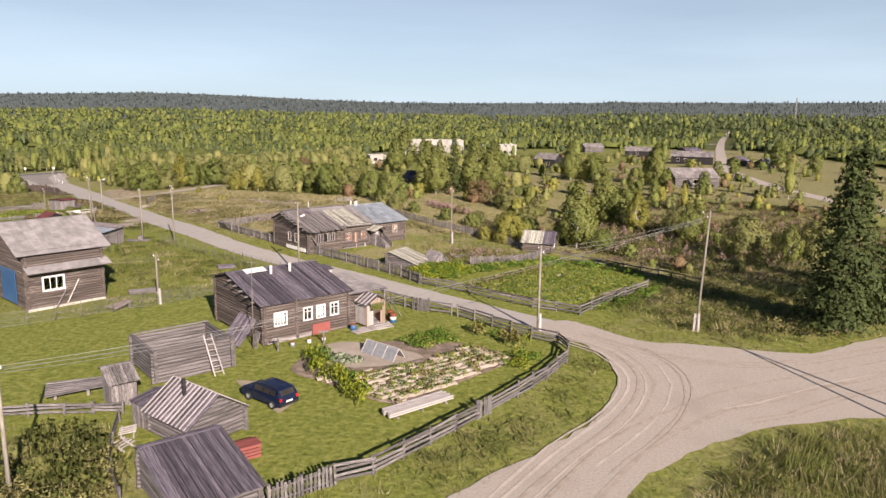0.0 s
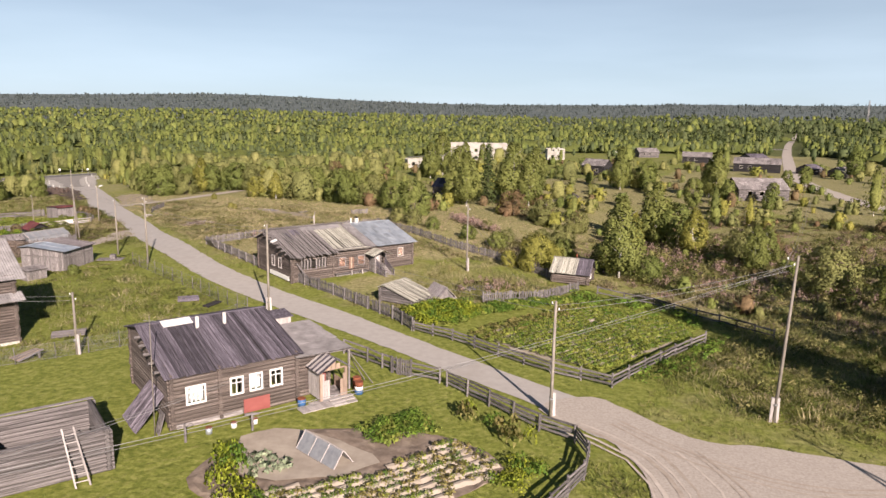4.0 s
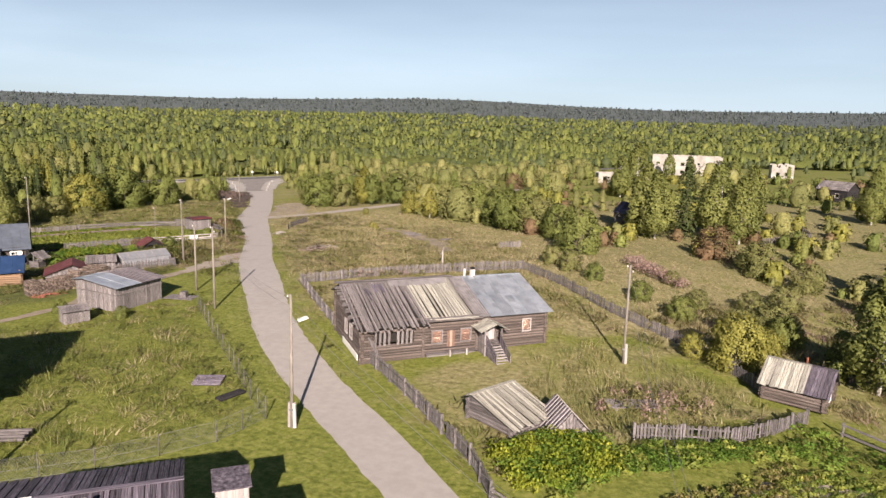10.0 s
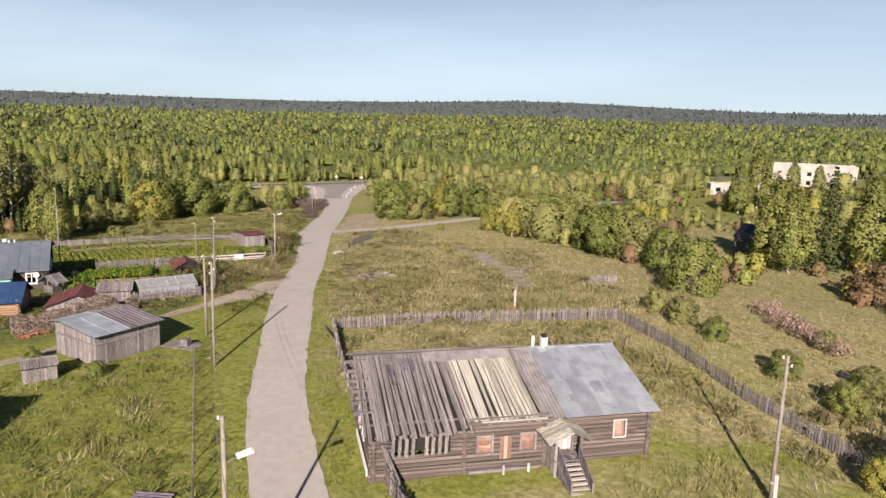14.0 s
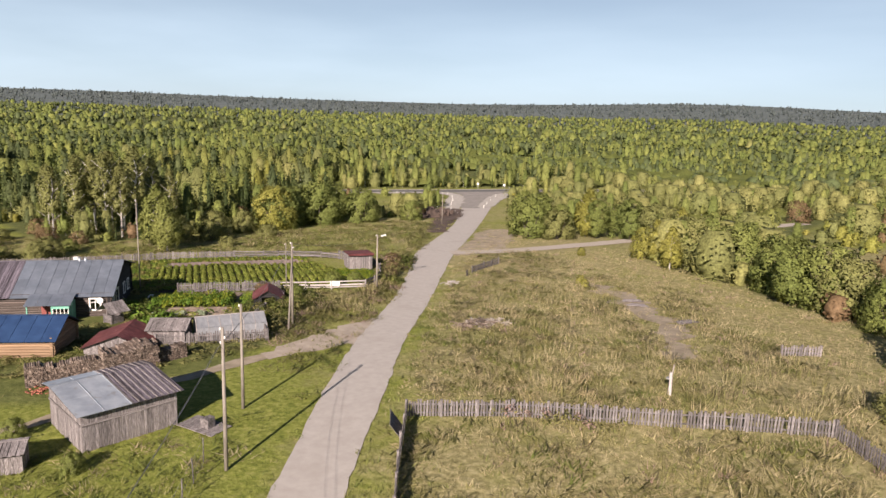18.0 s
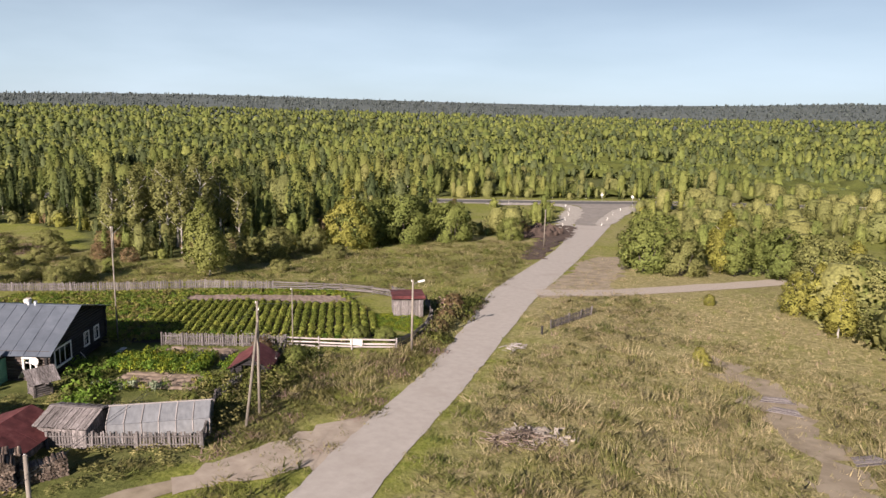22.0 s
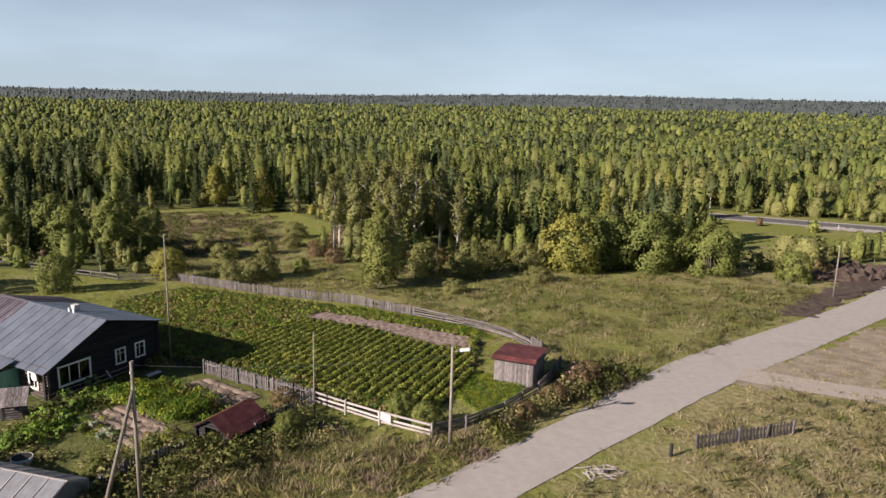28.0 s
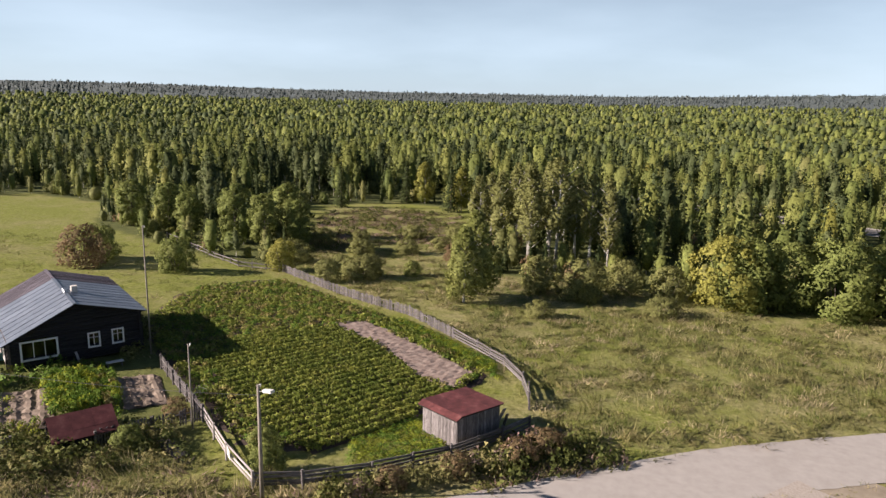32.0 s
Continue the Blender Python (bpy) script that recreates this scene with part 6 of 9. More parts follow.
for i in range(8):
    beam(fp, "board", BOARD, (-1.4 + i * 0.3, -0.5, 0.2), (-1.3 + i * 0.3, 0.3, 1.25), 0.27, 0.03, (0, -1, 0.7))
# potato field beside it
fence([(-2.5, 79.0), (1.2, 76.8), (5.2, 73.2), (9.3, 69.8), (13.6, 67.4)], "rail", "low grey rail fence along the potato field", h=1.0, rails=3, seed=26)
fence([(13.6, 67.4), (16.8, 71.6), (20.2, 75.8), (23.9, 80.2)], "rail", "low grey rail fence along the potato field", h=1.0, rails=3, seed=27)
fence([(3.6, 90.2), (6.6, 91.6), (9.7, 92.7), (12.2, 95.6), (14.6, 99.0)], "picket", "grey board fence between field and shed", h=1.1, step=0.24, seed=28)
fence([(16.7, 98.0), (19.4, 96.0), (22.3, 94.2), (27.5, 88), (31, 83)], "rail", "low grey rail fence along the potato field", h=0.9, rails=2, seed=29)
sha = house("shed", "small log shed with a grey striped plank roof", "shed", 11.87, 102.46, -17, 4.2, 3.4, 1.5, 2.7, 1.9, 1.4, LOG, roofs=[(0, 2.8, "plank", BOARD_LICHEN), (2.8, 4.2, "plank", BOARD_DARK)], right=[(0.9, 1.4, 0.7, 1.1)], seed=30, over=(0.5, 0.4, 0.4))
window(sha, (4.2, 0.9, 0.7), (0, 1, 0), 0.5, 0.4, (1, 0, 0), 1, 1, casing=0.07)
tube(sha, "pipe", RUST, (2.4, 2.2, 2.4), (2.4, 2.2, 3.3), 0.08, 0.08)
house("shed", "collapsing low shed with a lichen-covered board roof", "shed", -3.63, 86.85, 62, 3.3, 4.0, 0.7, 1.75, 3.6, 1.6, LOG_GREY, roofs=[(0, 3.6, "plank", BOARD_LICHEN)], seed=31, over=(0.4, 0.3, 0.3), jag=0.2)
house("root_cellar", "small gabled cellar roof of grey and dark boards", "shed", 0.9, 89.2, 122, 2.9, 2.6, 0.35, 1.75, 1.3, 0.35, BOARD, style="plank", roofs=[(0, 2.9, "batten", (BOARD_DARK, BOARD_PALE))], seed=32, over=(0.25, 0.25, 0.1))
lp = thing("plank_stack", 2.8, 95.5, 20, "low stack of old grey planks in dry grass", "planks")
for i in range(7):
    beam(lp, "plank", BOARD, (-1.8, -0.8 + i * 0.24, 0.2), (1.9, -0.7 + i * 0.22, 0.26), 0.22, 0.05)
for i in range(2):
    beam(lp, "bearer", BOARD, (-1.2 + 2.4 * i, -0.9, 0.08), (-1.2 + 2.4 * i, 0.9, 0.08), 0.16, 0.16)

# ---- barn yard ----
barn = house("barn", "grey vertical-board barn with zinc and plank roof", "barn", -48.5, 98.8, 87, 6.0, 5.6, 2.5, 2.95, 4.4, 2.8, BOARD, style="plank", roofs=[(0, 2.9, "metal", METAL), (2.9, 6.0, "batten", (BOARD_DARK, BOARD))], over=(0.5, 0.3, 0.35), seed=40, board=0.2)
beam(barn, "rail", BOARD, (0, -0.06, 1.75), (6.0, -0.06, 1.85), 0.05, 0.14)
beam(barn, "rail", BOARD, (-0.06, 0, 1.75), (-0.06, 5.6, 1.85), 0.05, 0.14)
hut = house("hutch", "small grey board hutch with a flat roof", "shed", -49.6, 93.5, 62, 2.3, 1.7, 1.15, 1.35, 1.4, 1.3, BOARD, style="plank", roofs=[(0, 2.3, "plank", BOARD)], over=(0.2, 0.15, 0.15), seed=41)
well = thing("well_cover", -46.3, 105.7, 12, "low wooden well platform with a small box", "well")
for i in range(9):
    beam(well, "plank", BOARD, (-1.5 + i * 0.36, -0.9, 0.12), (-1.5 + i * 0.36, 0.9, 0.14), 0.34, 0.05)
beam(well, "box", LOG_GREY, (0.3, 0, 0.16), (0.3, 0, 0.75), 0.7, 0.7, (1, 0, 0))
beam(well, "lid", BOARD, (0.05, 0, 0.78), (0.6, 0, 0.78), 0.7, 0.05)


def woodpile(a, b, h, d, label, seed=1):
    rng = random.Random(seed)
    x0, y0 = a
    ln = math.hypot(b[0] - x0, b[1] - y0)
    T = thing("woodpile", x0, y0, math.degrees(math.atan2(b[1] - y0, b[0] - x0)), label, "firewood", "firewood stacks")
    z = 0.08
    while z < h:
        u = 0.05
        while u < ln:
            r = rng.uniform(0.12, 0.20)
            top = h * (0.92 + 0.08 * math.sin(u * 1.7 + seed))
            if z < top:
                beam(T, "billet", FIREWOOD, (u, -d / 2 + rng.uniform(-0.06, 0.06), z), (u, d / 2, z + rng.uniform(-0.03, 0.03)), r * 1.1, r, shape="log")
            u += r * 1.05
        z += 0.155
    return T


woodpile((-63.4, 100.6), (-61.6, 106.0), 1.75, 1.1, "long stack of split firewood and rusty sheets", 1)
woodpile((-61.6, 105.6), (-61.1, 109.9), 2.0, 1.1, "tall stack of split birch firewood", 2)
woodpile((-62.8, 106.0), (-62.2, 110.4), 2.1, 1.0, "second row of stacked firewood", 3)
woodpile((-61.6, 110.2), (-61.5, 112.6), 1.2, 0.9, "low heap of firewood by the fence", 4)
rs = thing("rusty_sheet", -62.2, 103.2, 78, "rusty steel sheet leaning on the firewood", "metal sheet")
beam(rs, "sheet", RUST, (-1.0, 0.45, 0.9), (1.0, 0.4, 0.9), 0.05, 0.8, (0, 0.25, 1))
bh = thing("brick_heap", -61.2, 101.6, 70, "loose heap of red bricks", "bricks")
for i in range(60):
    q = random.Random(i)
    bx, by = q.gauss(0, 0.8), q.gauss(0, 0.4)
    hz = max(0.04, 0.42 - 0.25 * abs(bx) - 0.4 * abs(by))
    beam(bh, "brick", BRICK, (bx, by, hz * q.uniform(0.3, 1)), (bx + q.uniform(-0.22, 0.22), by + q.uniform(0.08, 0.2), hz * q.uniform(0.3, 1)), 0.12, 0.08)
house("shed", "low shed with a faded red roof beside firewood", "shed", -64.2, 110.3, 138, 4.4, 5.0, 0.8, 1.75, 2.1, 0.7, BOARD, style="plank", roofs=[(0, 4.4, "sheet", RED_ROOF)], over=(0.4, 0.3, 0.3), seed=42)
house("log_hut", "tan log hut with a blue sheet roof", "shed", -73.2, 100.8, 48, 5.4, 5.0, 1.8, 3.0, 2.5, 1.8, LOG_NEW, roofs=[(0, 5.4, "metal", BLUE_SHEET)], over=(0.6, 0.5, 0.5), seed=43)
house("shed", "small grey board shed with a plank roof", "shed", -66.6, 111.8, 47, 3.3, 2.6, 1.5, 2.0, 1.7, 1.8, BOARD, style="plank", roofs=[(0, 3.3, "plank", BOARD)], over=(0.3, 0.2, 0.2), seed=44)

# greenhouse
gh = thing("greenhouse", -64.3, 115.4, 66, "film-covered greenhouse with a wooden frame", "greenhouse")
GL, GW, GE, GR = 6.4, 2.9, 1.35, 2.0
for i in range(7):
    u = GL * i / 6
    for v in (0, GW):
        beam(gh, "post", BOARD_PALE, (u, v, 0), (u, v, GE), 0.07, 0.07)
        beam(gh, "rafter", BOARD_PALE, (u, v, GE), (u, GW / 2, GR), 0.06, 0.07)
    if i < 6:
        c = u + GL / 12
        for v, o in ((0, -1), (GW, 1)):
            beam(gh, "wall_sheet", FILM, (c, v + 0.03 * o, 0.02), (c, v + 0.03 * o, GE), GL / 6 * 0.98, 0.012, (0, 1, 0))
            beam(gh, "batten", BOARD_PALE, (u, v + 0.13 * o, GE + 0.07), (u, GW / 2, GR + 0.09), 0.05, 0.03, (0, o, 2))
            beam(gh, "batten", BOARD_PALE, (u, v + 0.06 * o, 0.02), (u, v + 0.06 * o, GE), 0.05, 0.03, (0, 1, 0))
            beam(gh, "roof_sheet", FILM, (c, v + 0.1 * o, GE + 0.04), (c, GW / 2, GR + 0.06), GL / 6 * 0.98, 0.012, (0, o, 2))
for u in (-0.03, GL + 0.03):
    slab(gh, "end_sheet", FILM, [(u, 0, 0.02), (u, GW, 0.02), (u, GW, GE), (u, GW / 2, GR), (u, 0, GE)], 0.001)
beam(gh, "ridge_beam", BOARD_PALE, (-0.1, GW / 2, GR + 0.08), (GL + 0.1, GW / 2, GR + 0.08), 0.1, 0.05)

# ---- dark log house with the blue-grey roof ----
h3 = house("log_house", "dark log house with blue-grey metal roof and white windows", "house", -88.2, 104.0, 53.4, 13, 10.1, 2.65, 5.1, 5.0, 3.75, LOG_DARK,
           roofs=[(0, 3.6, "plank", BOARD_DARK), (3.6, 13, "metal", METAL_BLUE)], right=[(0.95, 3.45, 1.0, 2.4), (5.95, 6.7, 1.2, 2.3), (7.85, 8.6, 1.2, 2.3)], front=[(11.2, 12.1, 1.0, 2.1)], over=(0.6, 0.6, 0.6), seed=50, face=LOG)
window(h3, (13, 0.95, 1.0), (0, 1, 0), 2.5, 1.4, (1, 0, 0), 3, 1, casing=0.15)
window(h3, (13, 5.95, 1.2), (0, 1, 0), 0.75, 1.1, (1, 0, 0), 2, 2, casing=0.13)
window(h3, (13, 7.85, 1.2), (0, 1, 0), 0.75, 1.1, (1, 0, 0), 2, 2, casing=0.13)
window(h3, (11.2, 0, 1.0), (1, 0, 0), 0.9, 1.1, (0, -1, 0), 2, 2, casing=0.17)
for u in (9.6, 9.0):
    tube(h3, "chimney_pipe", METAL, (u, 5.0, 4.7), (u, 5.0, 5.55), 0.14, 0.14, 10)
beam(h3, "chimney", CHIMNEY, (8.4, 5.9, 4.6), (8.4, 5.9, 5.5), 0.5, 0.5)
gp = part("green_porch", bmesh.new(), GREEN_PAINT, h3, "green-painted glazed porch with zinc roof")
for i in range(8):
    beam(gp, "board", GREEN_PAINT, (8.2 + i * 0.2, -2.4, 0.1), (8.2 + i * 0.2, -2.4, 1.2), 0.19, 0.03, (0, 1, 0))
    beam(gp, "board", GREEN_PAINT, (9.7, -2.3 + i * 0.3, 0.1), (9.7, -2.3 + i * 0.3, 2.2), 0.28, 0.03, (1, 0, 0))
for i in range(5):
    beam(gp, "mullion", WHITE, (8.2 + i * 0.36, -2.4, 1.2), (8.2 + i * 0.36, -2.4, 1.75), 0.06, 0.06)
beam(gp, "pane", GLASS, (8.15, -2.4, 1.47), (9.7, -2.4, 1.47), 0.01, 0.55)
beam(gp, "header", GREEN_PAINT, (8.1, -2.4, 1.95), (9.75, -2.4, 1.95), 0.06, 0.4)
beam(gp, "door", RED_PAINT, (6.9, -0.25, 0.3), (6.9, -0.25, 2.0), 0.9, 0.05, (0, 1, 0))
for x in (5.8, 8.1):
    beam(gp, "post", GREEN_PAINT, (x, -2.4, 0), (x, -2.4, 2.1), 0.12, 0.12)
for i in range(4):
    beam(gp, "roof_sheet", METAL_BLUE, (6.1 + i * 1.1, -0.4, 2.85), (6.1 + i * 1.1, -2.7, 2.15), 1.08, 0.02, (0, -0.3, 1))
beam(h3, "leaning_board", BOARD_PALE, (13.9, 5.0, 0.0), (13.3, 4.8, 1.0), 0.2, 0.04)
cot = thing("bench", -84.6, 121.0, 143, "low white and grey bench by the wall", "bench")
beam(cot, "seat", WHITE, (-0.7, 0, 0.42), (0.7, 0, 0.42), 0.5, 0.05)
for u in (-0.55, 0.55):
    beam(cot, "leg", BOARD, (u, 0, 0), (u, 0, 0.4), 0.4, 0.06, (1, 0, 0))
can = thing("well_house", -77.2, 113.4, 100, "small log well with a gabled board roof", "well")
for i in range(5):
    for s in (-0.6, 0.6):
        beam(can, "log", LOG_GREY, (-0.7, s, 0.1 + i * 0.17), (0.7, s, 0.1 + i * 0.17), 0.18, 0.18, shape="log")
        beam(can, "log", LOG_GREY, (s, -0.7, 0.18 + i * 0.17), (s, 0.7, 0.18 + i * 0.17), 0.18, 0.18, shape="log")
for s in (-1, 1):
    beam(can, "post", BOARD, (s * 0.65, 0, 0.8), (s * 0.65, 0, 2.0), 0.12, 0.12)
    for i in range(5):
        beam(can, "roof_board", BOARD if s < 0 else METAL_BLUE, (-0.9 + i * 0.45, 0, 2.2), (-0.9 + i * 0.45, s * 1.25, 1.25), 0.43, 0.03, (0, s, 1))
barrel(-79.6, 109.6, 0.85, 0.28, ((1, BLUE_PLASTIC),), "blue plastic barrel by the porch")
tubw = thing("wash_tub", -69.4, 117.0, 0, "white enamelled bath tub filled with water", "tub")
tube(tubw, "basin", WHITE, (0, 0, 0.05), (0, 0, 0.55), 0.5, 0.62, 18)
tube(tubw, "water", DARK, (0, 0, 0.52), (0, 0, 0.562), 0.56, 0.56, 18)
dish = tube(h3, "satellite_dish", WHITE, (12.2, -0.35, 2.0), (12.2, -0.45, 2.0), 0.32, 0.34, 16, "white satellite dish")
red = house("well_shed", "small log shed with a faded red roof", "shed", -70.3, 129.1, 144, 3.1, 2.8, 1.05, 1.85, 1.4, 1.05, LOG_DARK, roofs=[(0, 3.1, "sheet", RED_ROOF)], over=(0.4, 0.4, 0.4), seed=51, course=0.2, left=[(0.7, 2.1, 0.1, 1.0)])
house("shed", "grey board shed with a faded red roof in the field corner", "shed", -81.5, 149.1, 60, 3.3, 4.2, 2.25, 2.32, 0.2, 2.05, BOARD, style="plank", roofs=[(0, 3.3, "sheet", RED_ROOF)], over=(0.3, 0.25, 0.25), seed=52, board=0.17)

# ---- field fences ----
FF = "long grey fence round the potato field"
fence([(-144.6, 81), (-137.3, 91.4), (-131.5, 99.5), (-127.0, 106.5), (-127.1, 113.0)], "rail", "sagging old rail fence in tall weeds", h=0.9, rails=2, seed=60, lean=0.2)
fence([(-127.0, 113.6), (-122.6, 119.8), (-118.0, 126.1), (-114.6, 132.2), (-111.6, 138.0), (-108.0, 141.8), (-104.9, 145.0)], "picket", FF, h=1.15, post=3.2, step=0.24, seed=61)
fence([(-104.9, 145.0), (-101.6, 148.3), (-98.1, 151.6), (-94.0, 154.0), (-90.8, 155.0)], "rail", "grey rail fence round the potato field", h=1.1, post=3.2, rails=4, seed=62)
fence([(-90.8, 155.0), (-88.6, 155.4)], "picket", "short grey picket panel beside the shed", h=1.4, step=0.16, seed=63)
fence([(-84.8, 156.0), (-82.2, 154.6), (-78.2, 152.0), (-74.2, 148.2), (-71.8, 144.9), (-70.7, 142.3)], "rail", "grey rail fence round the potato field", h=1.1, post=3.6, rails=4, seed=64)
fence([(-70.7, 142.3), (-73.3, 138.9), (-77.7, 134.2)], "rail", "pale rail fence round the potato field", h=1.05, rails=3, post=3.0, material=BOARD_PALE, seed=65)
fence([(-77.7, 134.2), (-80.4, 131.0), (-82.9, 128), (-85.5, 124.9)], "picket", "grey picket fence between garden and field", h=1.2, step=0.17, seed=66)
fence([(-77.7, 134.2), (-74.8, 132.3), (-71.8, 130.5)], "picket", "dark grey picket fence of the garden", h=1.15, step=0.19, seed=67)
fence([(-69.4, 126.4), (-67.0, 123.6), (-63.5, 121.9), (-60.0, 120.2), (-62.4, 116.8), (-65.9, 112.2)], "picket", "dark grey picket fence of the garden", h=1.1, step=0.19, seed=68)
fence([(-67.6, 160.0), (-68.3, 163.5), (-69.2, 168.2)], "picket", "short broken piece of dark picket fence in the meadow", h=1.0, step=0.3, seed=69, material=LOG_GREY, lean=0.15)
st = thing("post_stump", -66.6, 157.6, 0, "dark short post in the meadow", "post")
beam(st, "stump", LOG_DARK, (0, 0, -0.1), (0, 0, 0.9), 0.25, 0.25, shape="log")
wb = thing("board_sheet", -72.9, 139.1, 42, "white sheet hung on the fence", "sheet")
beam(wb, "cloth", WHITE, (-0.6, 0.16, 0.75), (0.6, 0.16, 0.75), 0.03, 0.55)
pp = thing("plank_stack", -73.4, 134.8, 60, "purplish-grey boards lying in the grass", "planks")
for i in range(4):
    beam(pp, "plank", BOARD_DARK, (-1.7, -0.4 + i * 0.24, 0.1), (1.7, -0.35 + i * 0.22, 0.13), 0.2, 0.06)

# ---- poles ----
PL = "grey wooden utility pole on a stub beside the road"
pole(8.7, 61.6, 7.9, PL, stub=1)
pole(23.4, 62.6, 11.2, "tall grey wooden utility pole at the road crossing", stub=2, lean=(0.5, 0.2))
pole(32.2, 42.0, 9.2, "grey wooden utility pole with a slanted strut by the crossing", stub=1, strut=(-2.2, -1.4))
pole(1.2, 104.0, 8.4, "grey wooden utility pole on a pale stub in the meadow", stub=1)
pole(-17.2, 82.6, 8.9, "wooden lamp pole with a pale street lamp by the road", stub=2, lamp=(60, 0.8), insul=1)
pole(-40.0, 103.4, 8.6, "wooden utility pole beside the wire fence", insul=3)
pole(-47.2, 109.2, 7.6, "thin wooden utility pole beside the road", insul=1)
pole(-63.2, 125.4, 8.5, "wooden utility pole with a slanted strut", strut=(1.6, -1.7), insul=2)
pole(-69.8, 143.4, 6.9, "grey lamp pole with a pale street lamp by the fence", lamp=(70, 0.97), insul=1, name="street_lamp")
pole(-76.4, 134.3, 6.1, "thin dark pole with one insulator in the field", insul=1, r=0.06)
pole(-88.4, 121.6, 11.6, "thin tall wooden pole behind the dark house", insul=1, r=0.07)
pole(-28.9, 69.6, 5.2, "short wooden cable pole on a pale stub", stub=1, insul=2)
pole(-21.6, 32.5, 7.5, "grey wooden utility pole in weeds", insul=3)
pole(-25.2, 129.8, 2.3, "short leaning pole in dry grass", stub=1, insul=0, lean=(0.3, 0.1), r=0.06)
pole(-114.0, 206.0, 7.5, "wooden utility pole near the highway", insul=1)
for (a, b, ha, hb, offs, sg) in (((8.7, 61.6), (23.4, 62.6), 7.6, 10.6, ((0, 0), (0.2, -0.4)), 0.3), ((8.7, 61.6), (1.2, 104.0), 7.6, 8.0, ((0, 0), (0.3, -0.4)), 0.7), ((8.7, 61.6), (-17.2, 82.6), 7.6, 8.6, ((0, 0), (0.25, -0.35)), 0.6),
                                 ((-17.2, 82.6), (-40, 103.2), 8.6, 7.6, ((0, 0), (0.25, -0.35)), 0.6), ((-40, 103.2), (-63.2, 125.4), 7.6, 8.3, ((0, 0), (0.25, -0.35)), 0.6), ((-63.2, 125.4), (-69.8, 143.4), 8.3, 6.3, ((0, 0),), 0.4),
                                 ((-28.9, 69.6), (-48, 72), 4.9, 5.0, ((0, 0), (0.3, -0.3)), 0.5), ((-21.6, 32.5), (-11, 57.2), 6.9, 3.4, ((0, 0), (0.3, -0.3)), 0.6), ((-21.6, 32.5), (23.4, 62.6), 7.0, 10.6, ((0, 0), (0.3, -0.3)), 1.0),
                                 ((23.4, 62.6), (62, 150), 10.8, 8.0, ((0, 0), (0.3, -0.3)), 1.2)):
    wires(a, b, ha, hb, offs, sag=sg)

# ---- far buildings of the village ----
FARL = "far weathered grey log house among trees"
for i, (fx, fy, fd, fl, fw, fe, fr, rm) in enumerate(((64.3, 196, 5, 12, 9, 3.0, 5.2, BOARD), (95, 297, -20, 16, 9, 3.3, 5.2, BOARD), (108, 314, 30, 9, 8, 4.0, 5.8, BOARD_DARK), (34, 266, -35, 8, 6, 3.6, 5.4, BOARD), (-10.5, 186.5, -20, 6, 6, 3.0, 4.6, BOARD_DARK),
                                                     (88, 346, -15, 12, 8, 3.0, 4.8, BOARD), (76, 384, 10, 10, 8, 2.8, 4.6, BOARD), (120, 287, 40, 7, 6, 2.2, 3.6, BOARD_DARK), (126, 277, 40, 7, 5, 2.0, 3.4, BOARD))):
    far = house("log_house", FARL, "house", fx, fy, fd, fl, fw, fe, fr, fw / 2, fe, LOG_GREY if i % 2 == 0 else LOG_DARK, course=0.4, roofs=[(0, fl, "sheet", rm)], seed=70 + i, group="far village houses", front=[(2, 3, 1.3, 2.4), (5, 6, 1.3, 2.4)])
    for u in (2, 5):
        window(far, (u, 0, 1.35), (1, 0, 0), 1.0, 1.0, (0, -1, 0), 1, 1, trim=BOARD_PALE)


def ruin(x, y, deg, L, D, h, label):
    """A roofless whitewashed masonry shell with window holes."""
    T = thing("ruined_building", x, y, deg, label, "ruin", "ruined buildings")
    holes = [(1.6 + i * 3.2, 3.0 + i * 3.2) for i in range(int((L - 1) / 3.2))]
    for v, o in ((0, 0), (D, 1)):
        for z0, z1, cut in ((0, 1.0, 0), (1.0, 2.4, 1), (2.4, 4.2, 0), (4.2, 5.6, 1), (5.6, h, 0)):
            if z0 >= h:
                continue
            z1 = min(z1, h)
            for a, b in (spans(0, L, 0, 1, [(p, q, 0, 1) for p, q in holes]) if cut else [(0, L)]):
                beam(T, "wall", WHITEWASH, (a, v, (z0 + z1) / 2), (b, v, (z0 + z1) / 2), 0.4, z1 - z0)
    for u in (0.2, L / 2, L - 0.2):
        beam(T, "wall", WHITEWASH, (u, 0.2, h * 0.47), (u, D - 0.2, h * 0.47), 0.4, h * 0.94)
    for i in range(int(L / 2.2)):
        beam(T, "broken_crest", WHITEWASH, (i * 2.2, 0, h + 0.15 * (i % 3)), (i * 2.2 + 1.3, 0, h + 0.15 * (i % 3)), 0.4, 0.5)
    return T


ruin(-17.5, 350, 4, 27, 10, 8.2, "roofless whitewashed ruin of a two-storey building")
ruin(27.5, 350, 5, 8, 6, 5.4, "small pale ruined building")
ruin(-31, 297, 20, 7, 5, 3.6, "low pale ruined wall among bushes")
tw = thing("radio_mast", 560, 1150, 0, "far slender lattice radio mast", "mast")
for a in range(3):
    tube(tw, "leg", WIRE, (2 * math.cos(a * 2.1), 2 * math.sin(a * 2.1), 0), (0.7 * math.cos(a * 2.1), 0.7 * math.sin(a * 2.1), 52), 0.35, 0.3, 5)
for k in range(9):
    beam(tw, "brace", WIRE, (-1.2, 0, 5 + k * 5.5), (1.2, 0.5, 8 + k * 5.5), 0.3, 0.3)
